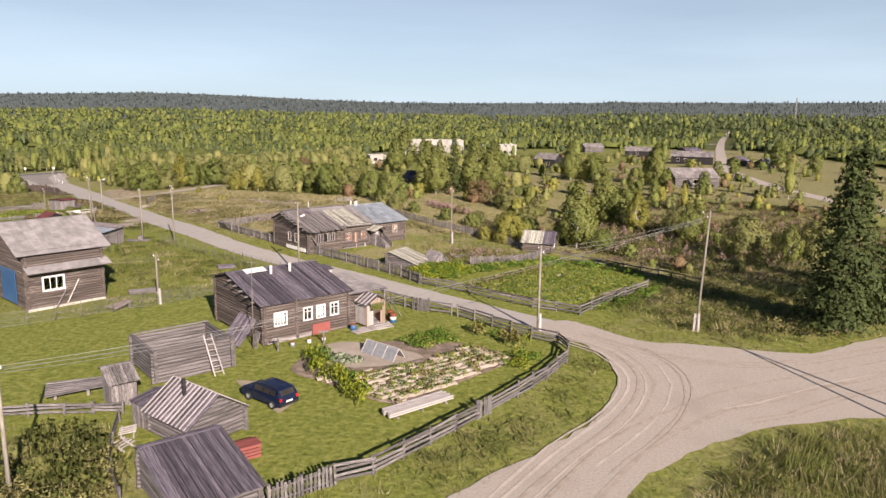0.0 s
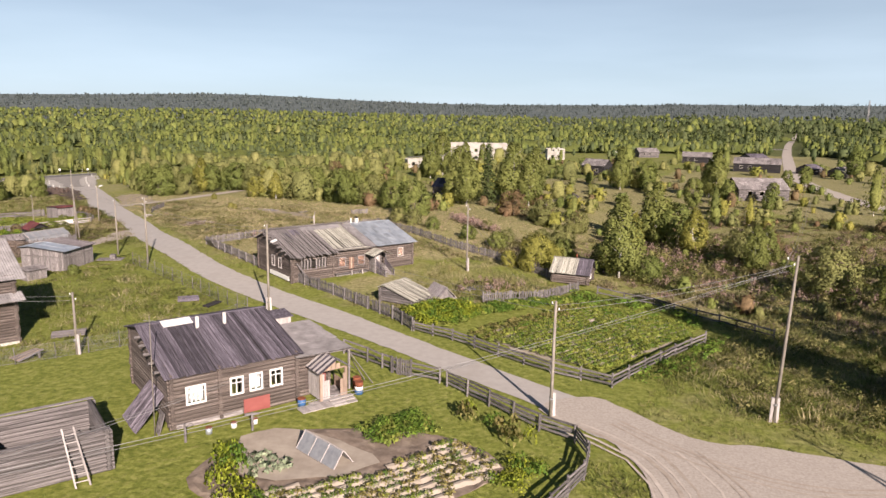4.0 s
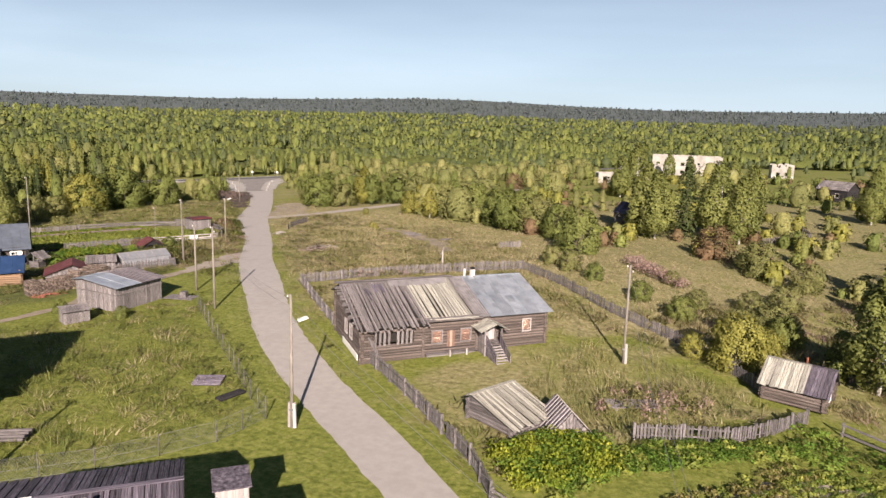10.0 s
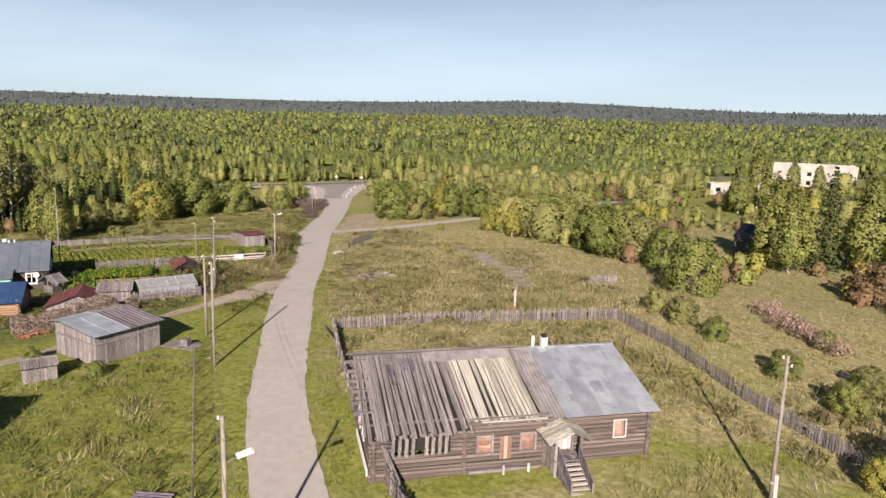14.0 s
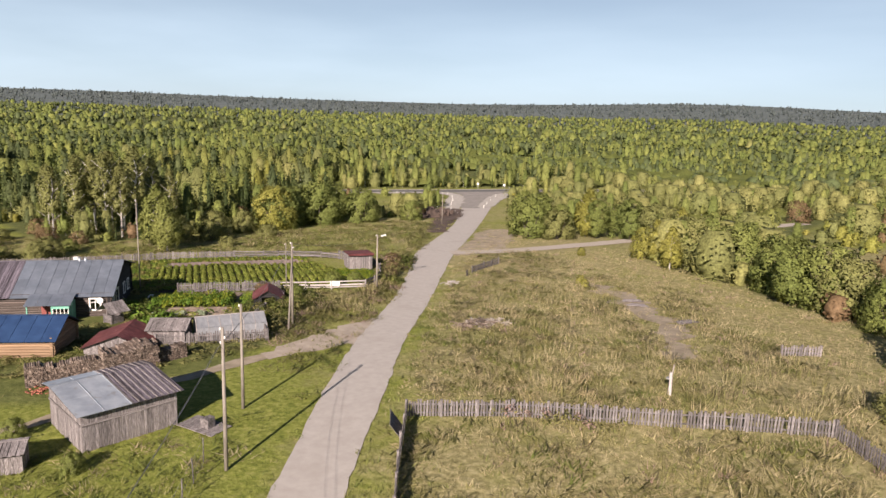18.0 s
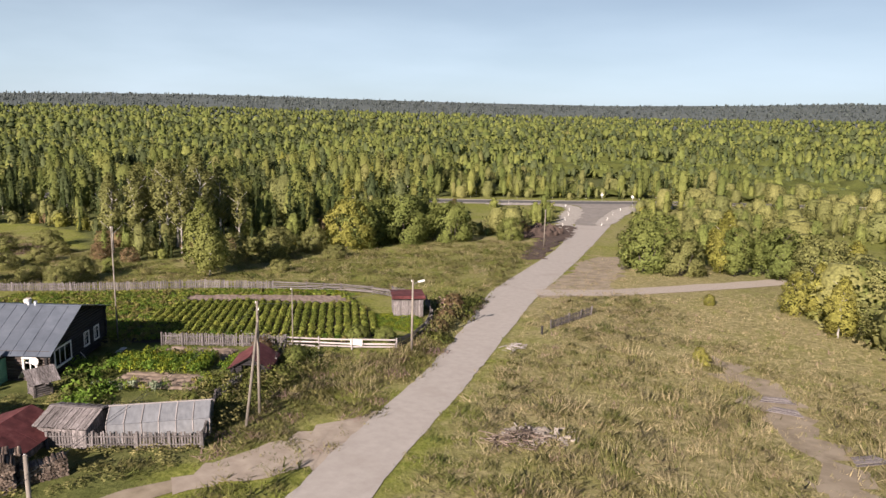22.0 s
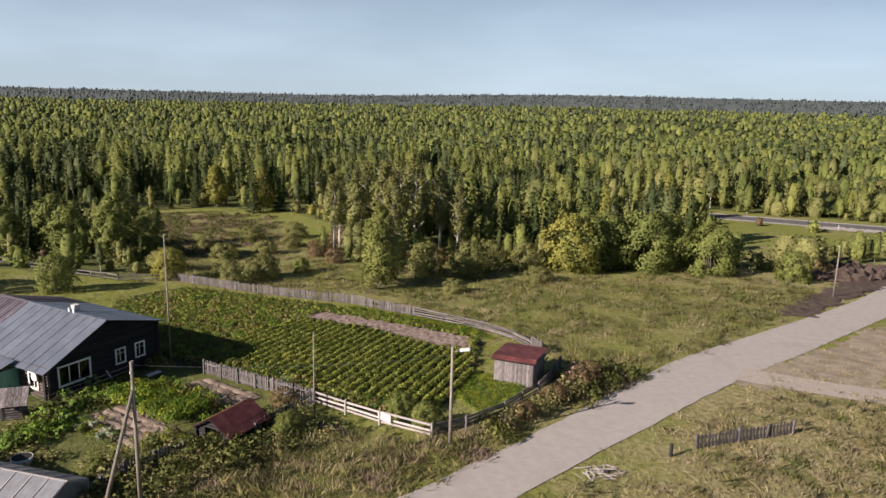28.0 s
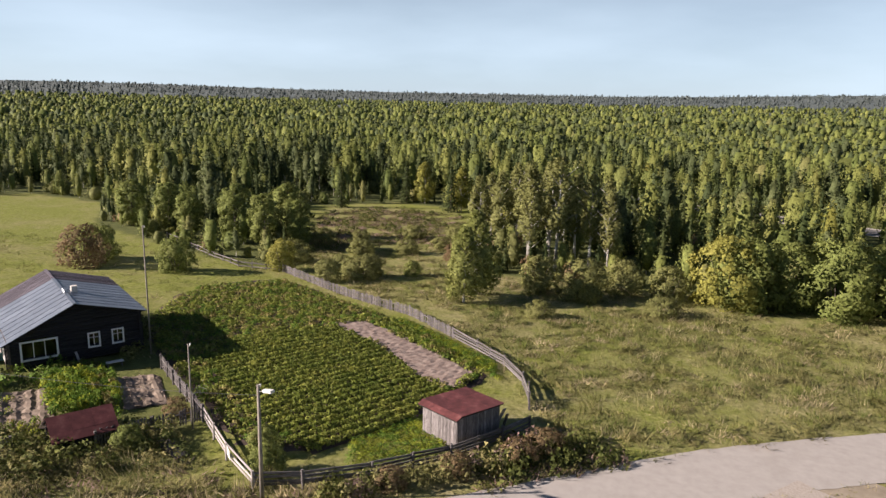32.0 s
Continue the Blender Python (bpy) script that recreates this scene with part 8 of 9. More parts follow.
ok = (~inside(x, y, OPEN)) & (((edge > 0) & (R5.uniform(size=n) < 0.9)) | inside(x, y, SEMI) & (R5.uniform(size=n) < np.where((x > 62) & (y > 120), 0.06, 0.3)) | (R5.uniform(size=n) < 0.12 - 0.09 * inside(x, y, NORTH))) & (road_gap(x, y) > 8)
x, y = x[ok], y[ok]
m = len(x)
hh = R5.uniform(1.2, 3.6, m)
scatter_mesh("undergrowth", UT, np.stack([R5.integers(0, 6, m), x, y, G(x, y) - 0.1, hh * R5.uniform(1, 1.5, m), hh, R5.uniform(0, 6.28, m)], 1), "low willow and alder scrub along the forest edge", "scrub", UM)

# scattered scrub on the low ground to the east
n = 330
x, y = R5.uniform(16, 80, n), R5.uniform(84, 172, n)
ok = inside(x, y, [(26, 98), (34, 88), (50, 92), (70, 104), (78, 150), (60, 172), (40, 168), (26, 150), (18, 128), (16, 112)]) & (np.sin(x * 0.31 + np.sin(y * 0.2)) * np.sin(y * 0.27) > -0.25)
x, y = x[ok], y[ok]
m = len(x)
hh = R5.uniform(0.5, 2.6, m) * R5.uniform(0.5, 1, m)
scatter_mesh("scrub", UT, np.stack([R5.choice([0, 1, 2, 3, 0, 5], m), x, y, G(x, y) - 0.1, hh * R5.uniform(1, 1.5, m), hh, R5.uniform(0, 6.28, m)], 1), "low green and russet scrub in the damp hollow", "scrub", UM)

# ---- grass ----
def tuft(n, h, spread):
    V, F = [], []
    for i in range(n):
        a, r = R5.uniform(0, 6.28), R5.uniform(0, spread)
        p = np.array([math.cos(a) * r, math.sin(a) * r, -0.03])
        b = R5.uniform(0, 6.28)
        w = np.array([math.cos(b), math.sin(b), 0]) * R5.uniform(0.014, 0.036)
        tip = p + [R5.normal(0, 0.2), R5.normal(0, 0.2), h * R5.uniform(0.6, 1.1)]
        V += [p - w, p + w, tip]
        F.append((3 * i, 3 * i + 1, 3 * i + 2))
    return np.array(V), np.array(F)


GT = [(*tuft(6, 0.42, 0.38), i) for i in (0, 0, 1, 1, 2, 2, 3)]
FIELD = [(-82, 130.6), (-75.2, 139.2), (-77, 144.2), (-83, 147.3), (-88, 148.8), (-95, 150.5), (-102, 144), (-109, 136), (-121, 117), (-112, 110), (-98, 114), (-89.5, 121.5)]
POTATO_E = [(2.6, 77.8), (13.3, 71.0), (24.2, 84), (21, 89.2), (13.8, 90.4), (7.5, 84.8)]
GARDEN = [(-12.3, 50.5), (-8, 47.2), (-3.0, 43.8), (1.5, 48.2), (6.3, 54.1), (3, 58), (-0.1, 60.6), (-5, 59), (-10.6, 56.8)]
BEDS = [(-79, 130), (-74, 126.5), (-71.5, 121), (-76, 117.5), (-82.5, 121.5), (-84, 125.5)]
HARD = [ROAD_L[::-1] + ROAD_R, [(0.6, 33), (10.3, 43), (13.2, 50.6), (13.2, 54.5), (11.7, 58.6), (8, 62.6), (12, 65.2), (17.1, 59.4), (30, 56.4), (40, 61.3), (70, 74), (72, 60), (29, 43.4), (19.3, 41), (9.7, 33.4), (2, 22), (-7, 22)],
        FIELD, POTATO_E, GARDEN, [(-14.9, 56.8), (-8.6, 62.3), (-3.5, 65), (-8, 72), (-15, 70.5), (-21.2, 64)], [(-18.3, 94.4), (-6, 105.5), (-12.2, 112.3), (-24.5, 101.2)], [(-48.2, 98.5), (-48, 105), (-54.4, 105.2), (-54.4, 98.6)],
        [(-64, 100), (-60.8, 100), (-60.2, 120), (-66, 124), (-78.8, 115), (-86, 122), (-98, 110), (-88, 96), (-74, 98)], [(-40.4, 66.6), (-35.6, 72), (-43, 79), (-48, 73)], [(-20.5, 48), (-16, 51.6), (-19.2, 55.5), (-23.8, 51.8)]]
HOLLOW = [(-51, 164.6), (-46.6, 163.6), (-38.2, 157.2), (-31, 147), (-27.2, 139.8), (-28.8, 139), (-36, 149.4), (-43.6, 157.2)]
YARDS = [[(-20, 80), (-3, 68), (10, 56), (3, 42), (-6, 34), (-14, 30), (-22, 42), (-34, 60), (-30, 68)]]


def grass_spots(n, x0, x1, y0, y1, near):
    x, y = R5.uniform(x0, x1, n), R5.uniform(y0, y1, n)
    t = np.clip(y / 165, 0, 1)
    d = np.hypot(x - (5 - 43 * t * t), y - np.clip(y, 0, 162))
    keep = (road_gap(x, y) > 6)
    clump = np.sin(x * 0.9 + 2 * np.sin(y * 0.31)) * np.sin(y * 0.83 + 2 * np.sin(x * 0.27))
    keep &= (R5.uniform(size=n) < 0.8 + 0.2 * clump) & (R5.uniform(size=n) < np.clip(1.3 - d / 60, 0.2, 1)) & (~inside(x, y, LAWN) | (R5.uniform(size=n) < 0.5))
    for p in HARD:
        keep &= ~inside(x, y, p)
    keep &= ~inside(x, y, HOLLOW) | (R5.uniform(size=n) < 0.4)
    x, y = x[keep], y[keep]
    m = len(x)
    dry = dryness(x, y) + 0.22 * np.sin(x * 0.13 + np.sin(y * 0.11)) * np.sin(y * 0.17)
    u = R5.uniform(size=m)
    k = np.where(u < dry * 0.75, R5.choice([4, 5], m), np.where(u < 0.45 + dry * 0.4, R5.choice([2, 3], m), R5.choice([0, 1], m)))
    k = np.where((dry > 0.6) & (clump[keep] > 0.75) & (R5.uniform(size=m) < 0.3), 6, k)
    yard = inside(x, y, YARDS[0]) | inside(x, y, LAWN)
    h = R5.uniform(0.45, 1.0, m) * np.where(yard, 0.35, 1.0)
    h *= 1 + 0.35 * clump[keep]
    k = np.where(yard & (k > 1), R5.choice([0, 0, 1, 1, 2], m), k)
    far = np.clip(d[keep] / 60, 0.85, 2.2)
    return np.stack([k, x, y, G(x, y), np.where(yard, 0.8, 1.1) * R5.uniform(0.8, 1.4, m) * far, h, R5.uniform(0, 6.28, m)], 1)


GM = [GRASS_G, GRASS_O, GRASS_S, GRASS_P]
scatter_mesh("grass", GT, grass_spots(125000, -135, 75, 18, 215, True), "tufts of rough green and straw-coloured meadow grass", "grass", GM)

# ---- crops ----
def dome(n, r, h, size, mi):
    """A low rounded plant or tussock of leaf cards with soft normals, of the material mi."""
    a, q = R5.uniform(0, 6.28, n), r * np.sqrt(R5.uniform(0, 1, n))
    q = q * (1 + 0.2 * np.sin(3 * a + R5.uniform(0, 6)))
    z = h * np.sqrt(np.clip(1 - (q / r / 1.25) ** 2, 0.05, 1)) * R5.uniform(0.45, 1.08, n)
    c = np.stack([q * np.cos(a), q * np.sin(a), z], 1)
    N = np.stack([np.cos(a) * q / r, np.sin(a) * q / r, np.full(n, 0.62)], 1) + 0.3 * R5.normal(size=(n, 3))
    N /= np.linalg.norm(N, axis=1)[:, None]
    v, f = cards(R5, c, size, tri=True, out=N)
    return v, f, mi, np.repeat(N, 3, 0)


CT = [dome(40, 0.36, 0.42, 0.125, i) for i in (0, 0, 1)] + [dome(80, 0.38, 0.45, 0.072, i) for i in (2, 3)] + [dome(26, 0.32, 0.40, 0.19, 4)]
CM = [POTATO, POTATO_DRY, LUSH, RASPBERRY, CABBAGE]


def rows(outline, direction, gap, step, kinds, h=(0.7, 1.1), w=(0.8, 1.2), gaps=0.04, seed=1):
    """Plants in rows inside an outline."""
    d = Vector(direction).normalized()
    nrm = Vector((-d.y, d.x))
    px, py = np.array([p[0] for p in outline]), np.array([p[1] for p in outline])
    cx, cy = px.mean(), py.mean()
    R = np.hypot(px - cx, py - cy).max() + 2
    i, j = np.meshgrid(np.arange(-R, R, gap), np.arange(-R, R, step))
    i, j = i.ravel(), j.ravel()
    j = j + R5.uniform(-0.3, 0.3, len(j)) * step
    i = i + R5.normal(0, 0.05, len(i))
    x, y = cx + nrm.x * i + d.x * j, cy + nrm.y * i + d.y * j
    k = inside(x, y, outline) & (R5.uniform(size=len(x)) > gaps)
    x, y = x[k], y[k]
    m = len(x)
    return np.stack([R5.choice(kinds, m), x, y, G(x, y) + 0.1, R5.uniform(*w, m), R5.uniform(*h, m), R5.uniform(0, 6.28, m)], 1)


def ridges(parent, outline, direction, gap, material, lift=0.03, h=0.17):
    """Earthed-up rows: one long low bank for each row, each a piece of the field's soil."""
    d = Vector(direction).normalized()
    nrm = Vector((-d.y, d.x))
    px, py = np.array([p[0] for p in outline]), np.array([p[1] for p in outline])
    cx, cy = px.mean(), py.mean()
    R = np.hypot(px - cx, py - cy).max() + 2
    for i in np.arange(-R, R, gap):
        j = np.arange(-R, R, 0.4)
        x, y = cx + nrm.x * i + d.x * j, cy + nrm.y * i + d.y * j
        keep = inside(x, y, outline)
        prev, V, F = None, [], []
        for a, b, kk in zip(x, y, keep):
            if not kk:
                prev = None
                continue
            base = len(V)
            z = float(G(a, b)) + lift
            e = R5.normal(0, 0.05)
            for o, zz in ((-0.48, 0), (-0.16, h), (0.16, h), (0.48, 0)):
                V.append((a + nrm.x * (o * gap + e), b + nrm.y * (o * gap + e), z + zz * R5.uniform(0.7, 1.1)))
            if prev is not None:
                F += [(prev + q, prev + q + 1, base + q + 1, base + q) for q in range(3)]
            prev = base
        if F:
            mesh_object("ridge", V, F, material).parent = parent



FIELD_DIR = (-0.87, 0.49)
ROWED = [(-83.5, 132.6), (-79.5, 136.6), (-75.4, 143.8), (-83, 147.4), (-88.5, 148.8), (-91.6, 145.8), (-98.4, 139.2), (-103, 133), (-97, 126.5), (-88, 127.5)]
DUG = [(-103.5, 132.1), (-106.3, 134.9), (-98.5, 145), (-94.5, 149.5), (-90.2, 148.6), (-91.7, 145.6), (-98.6, 139.6)]
# Soil and banks take the dark soil: furrow shade is put into their colour.
field = patch("field_soil", FIELD, SOIL_DARK, 0.02, "brown soil of the potato field, darkened for shade between rows", "soil", wobble=0.4)
ridges(field, ROWED, FIELD_DIR, 0.92, SOIL_DARK, 0.04)
patch("dug_strip", DUG, SOIL_PINK, 0.24, "freshly dug pinkish strip of bare soil", "soil", step=0.33, bumps=0.1, wobble=0.5)
spots = rows(ROWED, FIELD_DIR, 0.92, 0.3, [0, 1, 0], h=(0.95, 1.25), w=(0.92, 1.15), gaps=0.02)
bare = inside(spots[:, 1], spots[:, 2], DUG)
upper = rows(FIELD, FIELD_DIR, 0.62, 0.5, [0, 1, 0, 2, 3], h=(0.6, 1.4), w=(0.9, 1.5), gaps=0.1)
upper = upper[~inside(upper[:, 1], upper[:, 2], ROWED) & ~inside(upper[:, 1], upper[:, 2], DUG)]
spots, bare = np.concatenate([spots, upper]), np.concatenate([bare, np.zeros(len(upper), bool)])
scatter_mesh("potato_plants", CT, spots[~bare], "rows of green potato plants in the fenced field", "crop", CM)
scatter_mesh("lawn_tufts", CT, rows([(-105, 137), (-99.5, 145), (-94, 152), (-98.5, 150.6), (-104.5, 144), (-109.5, 138)], (0.6, 0.8), 0.4, 0.35, [3, 4], h=(0.5, 0.8)), "fresh green clover along the fence", "grass", CM)
scatter_mesh("shed_lawn", CT, rows([(-74, 146.5), (-78, 150.5), (-81.5, 151.8), (-83.5, 147.5), (-78.5, 145)], (0.6, 0.8), 0.45, 0.4, [3, 4], h=(0.35, 0.6)), "bright green grass before the field shed", "grass", CM)
field = patch("field_soil", [(4.2, 78.2), (13.2, 72.2), (23.4, 84.2), (20.4, 88.4), (13.8, 89.4), (8.2, 84.4)], SOIL_PALE, 0.03, "pale soil of the potato patch", "soil", wobble=0.4)
ED = (0.70, 0.71)
ridges(field, [(4.2, 78.2), (13.2, 72.2), (23.4, 84.2), (20.4, 88.4), (13.8, 89.4), (8.2, 84.4)], ED, 0.75, SOIL_PALE, 0.05)
scatter_mesh("potato_plants", CT, np.concatenate([rows([(3.6, 77.6), (13.2, 70.4), (25, 84.2), (21, 90), (14.5, 91)], ED, 0.75, 0.28, [0, 1, 0, 3], h=(0.65, 1.0), w=(0.75, 1.0)), rows([(1.8, 78), (5, 77), (15, 90), (13, 91)], ED, 0.75, 0.45, [2, 1, 2], gaps=0.25)]), "rows of green potato plants", "crop", CM)
scatter_mesh("raspberry_thicket", CT, rows([(-4.2, 84), (-1.5, 80.6), (3.5, 84.5), (2.0, 88.6), (-1.5, 88.2)], (0.8, 0.6), 0.55, 0.45, [4, 4, 3], h=(1.3, 2.1), w=(1.3, 2.0)), "bright yellow-green raspberry thicket by the fence", "bush", CM)
scatter_mesh("weeds", CT, rows([(0.5, 80.5), (3, 84), (9, 89.2), (14.5, 92.5), (13.5, 94), (5, 90), (-0.5, 84)], (0.8, 0.6), 0.5, 0.45, [3, 0, 3], h=(0.7, 1.3), w=(1.2, 1.8)), "lush green weeds beside the potato patch", "weeds", CM)
GD = (0.80, 0.60)
ridges(GARDEN_SOIL, [(-9.5, 49), (-3, 44.5), (1.5, 49), (5.6, 54), (2.6, 57.4), (-1.5, 52.6), (-5, 51)], GD, 0.7, SOIL_PALE, 0.10)
scatter_mesh("garden_plants", CT, np.concatenate([rows([(-9.5, 49), (-3, 44.5), (1.5, 49), (5.6, 54), (2.6, 57.4), (-1.5, 52.6), (-5, 51)], GD, 0.7, 0.34, [2, 0, 2, 3], gaps=0.2, h=(0.5, 1.0), w=(0.6, 1.0)),
             rows([(-3.6, 57.6), (-1.8, 55.6), (1.5, 58.4), (-0.2, 60.6)], GD, 0.5, 0.4, [3, 1, 3], h=(0.8, 1.4), w=(1.0, 1.4)), rows([(-9.2, 53.4), (-8.2, 51.4), (-6.0, 52.4), (-7.6, 54.4)], GD, 0.7, 0.6, [5], h=(0.6, 0.9), w=(0.8, 1.1)),
             rows([(-11.6, 54.5), (-10.8, 52.6), (-8.6, 48.6), (-6.6, 45.6), (-5.4, 44.2), (-4.2, 45.4), (-6.6, 48.6), (-9.4, 53.6)], (0.5, -0.85), 0.7, 0.6, [4, 3, 4], h=(1.6, 3.2), w=(1.2, 1.8), gaps=0.25),
             rows([(2.5, 59.8), (6.5, 56.6), (8.2, 55.6), (8.6, 57.0), (3.4, 61.6)], (0.8, -0.6), 0.9, 0.9, [4, 3, 2], h=(1.4, 2.8), w=(1.0, 1.6), gaps=0.35), rows([(4.6, 52.4), (6.2, 51.2), (8.0, 53.6), (6.6, 55)], GD, 0.7, 0.6, [3, 4], h=(1.0, 2.0), w=(1.1, 1.6))]),
             "vegetables and currant shrubs in the garden", "crop", CM)
def squared(quad):
    out = []
    for (a, b), (c, d) in zip(quad, quad[1:] + quad[:1]):
        out += [(a + (c - a) * t, b + (d - b) * t) for t in (0.06, 0.5, 0.94)]
    return out


for bed in ([(-82.1, 123.2), (-84.2, 125.6), (-79.6, 130.2), (-77.2, 128.2)], [(-76.2, 117.6), (-78.6, 120.4), (-73.2, 125.8), (-70.6, 123.6)]):
    plot = patch("bed_soil", squared(bed), SOIL, 0.05, "dug garden bed by the dark house", "soil", step=0.4, bumps=0.2)
    ridges(plot, bed, (0.7, 0.7), 0.85, SOIL, 0.1, 0.14)
scatter_mesh("bed_plants", CT, np.concatenate([rows([(-79.8, 118.8), (-81.7, 120.7), (-76.5, 126.9), (-74.2, 124.5)], (0.7, 0.7), 0.45, 0.36, [3, 3, 4], h=(1.8, 2.6), w=(1.2, 1.7)), rows([(-81.9, 120.9), (-81.5, 123.6), (-77.3, 127.8), (-76.4, 126.8)], (0.7, 0.7), 0.6, 0.5, [3, 4, 3, 2], h=(1.5, 2.8), w=(1.1, 1.6), gaps=0.15),
             rows([(-77.4, 117.8), (-76, 116.8), (-71.8, 120.8), (-73.0, 122.4)], (0.7, 0.7), 0.9, 0.7, [3, 5, 4], h=(0.8, 1.6)), rows([(-73.0, 124.6), (-71.6, 122.6), (-70.2, 124.6), (-71.8, 126.4)], (0.7, 0.7), 0.7, 0.6, [4, 3, 2], h=(0.9, 1.6))]), "carrots, cabbages and flowers in the garden beds", "crop", CM)
patch("dirt_bank", [(-141, 224), (-136, 231), (-126, 224), (-126, 213), (-135, 215)], SOIL_DARK, 0.15, "heap of dark churned earth beside the road", "soil", step=1.0, bumps=1.3)
patch("bare_hollow", HOLLOW, TRACK, 0.04, "worn bare patch on the mound", "soil", wobble=1.3)
FW = [dome(40, 0.4, 0.9, 0.11, 0), dome(40, 0.4, 0.8, 0.11, 1)]
scatter_mesh("fireweed", FW, np.concatenate([rows([(-4, 145), (-1, 138), (4, 132.5), (5.5, 134), (1.5, 140), (-1.5, 146)], (0.5, -0.8), 0.7, 0.6, [0], h=(1.0, 1.6), w=(1.0, 1.6)), rows([(-34, 118.6), (-25, 120.2), (-24, 122.4), (-31, 120.9)], (0.8, 0.5), 0.8, 0.7, [0, 1], h=(0.7, 1.2), gaps=0.3),
             rows([(-1, 92), (2, 98), (6, 99), (9, 96), (4, 93)], (0.7, 0.7), 0.9, 0.8, [1, 0], h=(0.8, 1.5), gaps=0.3), rows([(-84, 157.5), (-78, 153.5), (-72, 146.6), (-71, 147.4), (-77, 155.2), (-82.5, 159.5)], (0.6, -0.75), 0.8, 0.7, [1, 1, 0], h=(0.9, 1.7), w=(1.1, 1.7), gaps=0.15),
             rows([(24, 126), (30, 118), (52, 122), (50, 140), (30, 140)], (0.7, 0.7), 1.6, 1.5, [0, 1], h=(0.9, 1.6), w=(1.2, 1.8), gaps=0.4)]), "brown faded fireweed and tall weeds", "weeds", [GRASS_P, GRASS_O])

# tall dark weeds round the houses and along the fences
NT = [dome(60, 0.55, 0.95, 0.11, 0), dome(50, 0.5, 0.8, 0.11, 1), dome(50, 0.45, 0.95, 0.10, 2)]
WEEDY = [[(-98, 96), (-88, 92), (-72, 97), (-60, 103), (-58.5, 118), (-66, 128), (-72, 137), (-76, 133), (-71, 125.5), (-69, 120), (-74, 115), (-80, 116), (-86, 122), (-92, 119), (-99, 112)],
         [(-21, 30), (-24, 35), (-19, 38.5), (-16.5, 33), (-17, 28)], [(30, 58.5), (34, 60), (44, 66), (52, 76), (40, 74), (31, 66)],
         [(30, 96), (18, 112), (20, 126), (26, 142), (44, 148), (62, 134), (64, 108), (48, 94)], [(-66, 60), (-52, 56), (-46, 66), (-52, 84), (-60, 88)], [(20, 63.5), (30, 61), (46, 70), (60, 90), (44, 100), (30, 92), (26, 82)]]
pieces = []
for poly, gap, hh in zip(WEEDY, (0.62, 0.9, 1.1, 1.35, 0.9, 1.5), ((0.6, 1.5), (0.7, 1.5), (0.6, 1.4), (0.8, 2.0), (0.6, 1.4), (0.4, 1.2))):
    pieces.append(rows(poly, (0.7, 0.7), gap, gap, [0, 1, 2] if poly is WEEDY[3] else [1, 1, 1, 0] if poly in (WEEDY[1], WEEDY[2], WEEDY[5]) else [0, 0, 0, 1, 1], h=hh, w=(0.9, 1.7), gaps=0.35))
pieces = np.concatenate(pieces)
yard_edge = (pieces[:, 1] > -86) & (pieces[:, 1] < -56) & (pieces[:, 2] < 121)
pieces[yard_edge, 0] = 1
pieces[yard_edge, 5] *= 0.3
pieces = pieces[~yard_edge | (R5.uniform(size=len(pieces)) < 0.45)]
off = np.ones(len(pieces), bool)
for p in HARD[:8] + HARD[9:]:
    off &= ~inside(pieces[:, 1], pieces[:, 2], p)
for p in (BEDS, FIELD, [(-99, 99), (-90, 97), (-79, 108), (-77, 113), (-86, 121), (-97, 111)]):
    off &= ~inside(pieces[:, 1], pieces[:, 2], p)
scatter_mesh("nettles", NT, pieces[off], "tall dark nettles and weeds by the fences", "weeds", [NETTLE, GRASS_O, GRASS_P])

# tall grass in tussocks: on the bank by the crossing, over the mound and along the roads
TT = []
for mi in (0, 0, 1, 1, 2):
    V, F = [], []
    for i in range(16):
        a, r = R5.uniform(0, 6.28), 0.5 * math.sqrt(R5.uniform())
        p = np.array([math.cos(a) * r, math.sin(a) * r, -0.05])
        b = R5.uniform(0, 6.28)
        w = np.array([math.cos(b), math.sin(b), 0]) * R5.uniform(0.011, 0.028)
        V += [p - w, p + w, p * 1.5 + [R5.normal(0, 0.1) - 0.12, R5.normal(0, 0.1) + 0.2, R5.uniform(0.55, 1.0)]]
        F.append((3 * i, 3 * i + 1, 3 * i + 2))
    TT.append((np.array(V), np.array(F), mi))
TALL = [([(10.8, 28), (16, 35.6), (21, 40.0), (29.5, 42.0), (41, 46), (48, 48), (48, 34), (30, 24), (14, 21)], 0.42, (0.6, 1.3)), ([(-20, 118), (-37, 122), (-54, 146), (-60, 160), (-45, 168), (-33, 158), (-20, 146), (-6, 134), (-4, 120)], 1.25, (0.6, 1.2)),
        ([(20, 64), (17, 68), (27, 82), (31, 92), (48, 100), (60, 92), (52, 76), (40, 65.5), (30, 60.5)], 0.95, (0.5, 1.1)), ([(-72, 146), (-84, 162), (-98, 182), (-112, 200), (-124, 196), (-128, 170), (-118, 150), (-108, 142), (-92, 155), (-80, 158)], 1.4, (0.6, 1.2)),
        ([(-50, 66), (-50, 92), (-41, 101), (-24, 84), (-23, 77), (-34, 66)], 0.85, (0.3, 0.75)), ([(-3, 93), (-7, 103), (0, 110), (10, 103), (12, 100), (4, 91)], 0.8, (0.5, 1.1)), ([(-28, 31), (-24, 40), (-20, 41), (-17, 34), (-19, 27)], 0.7, (0.7, 1.4)), ([(-70, 128), (-64, 130), (-62, 134), (-72, 149), (-76, 152), (-70, 140), (-74, 133)], 0.7, (0.6, 1.2))]
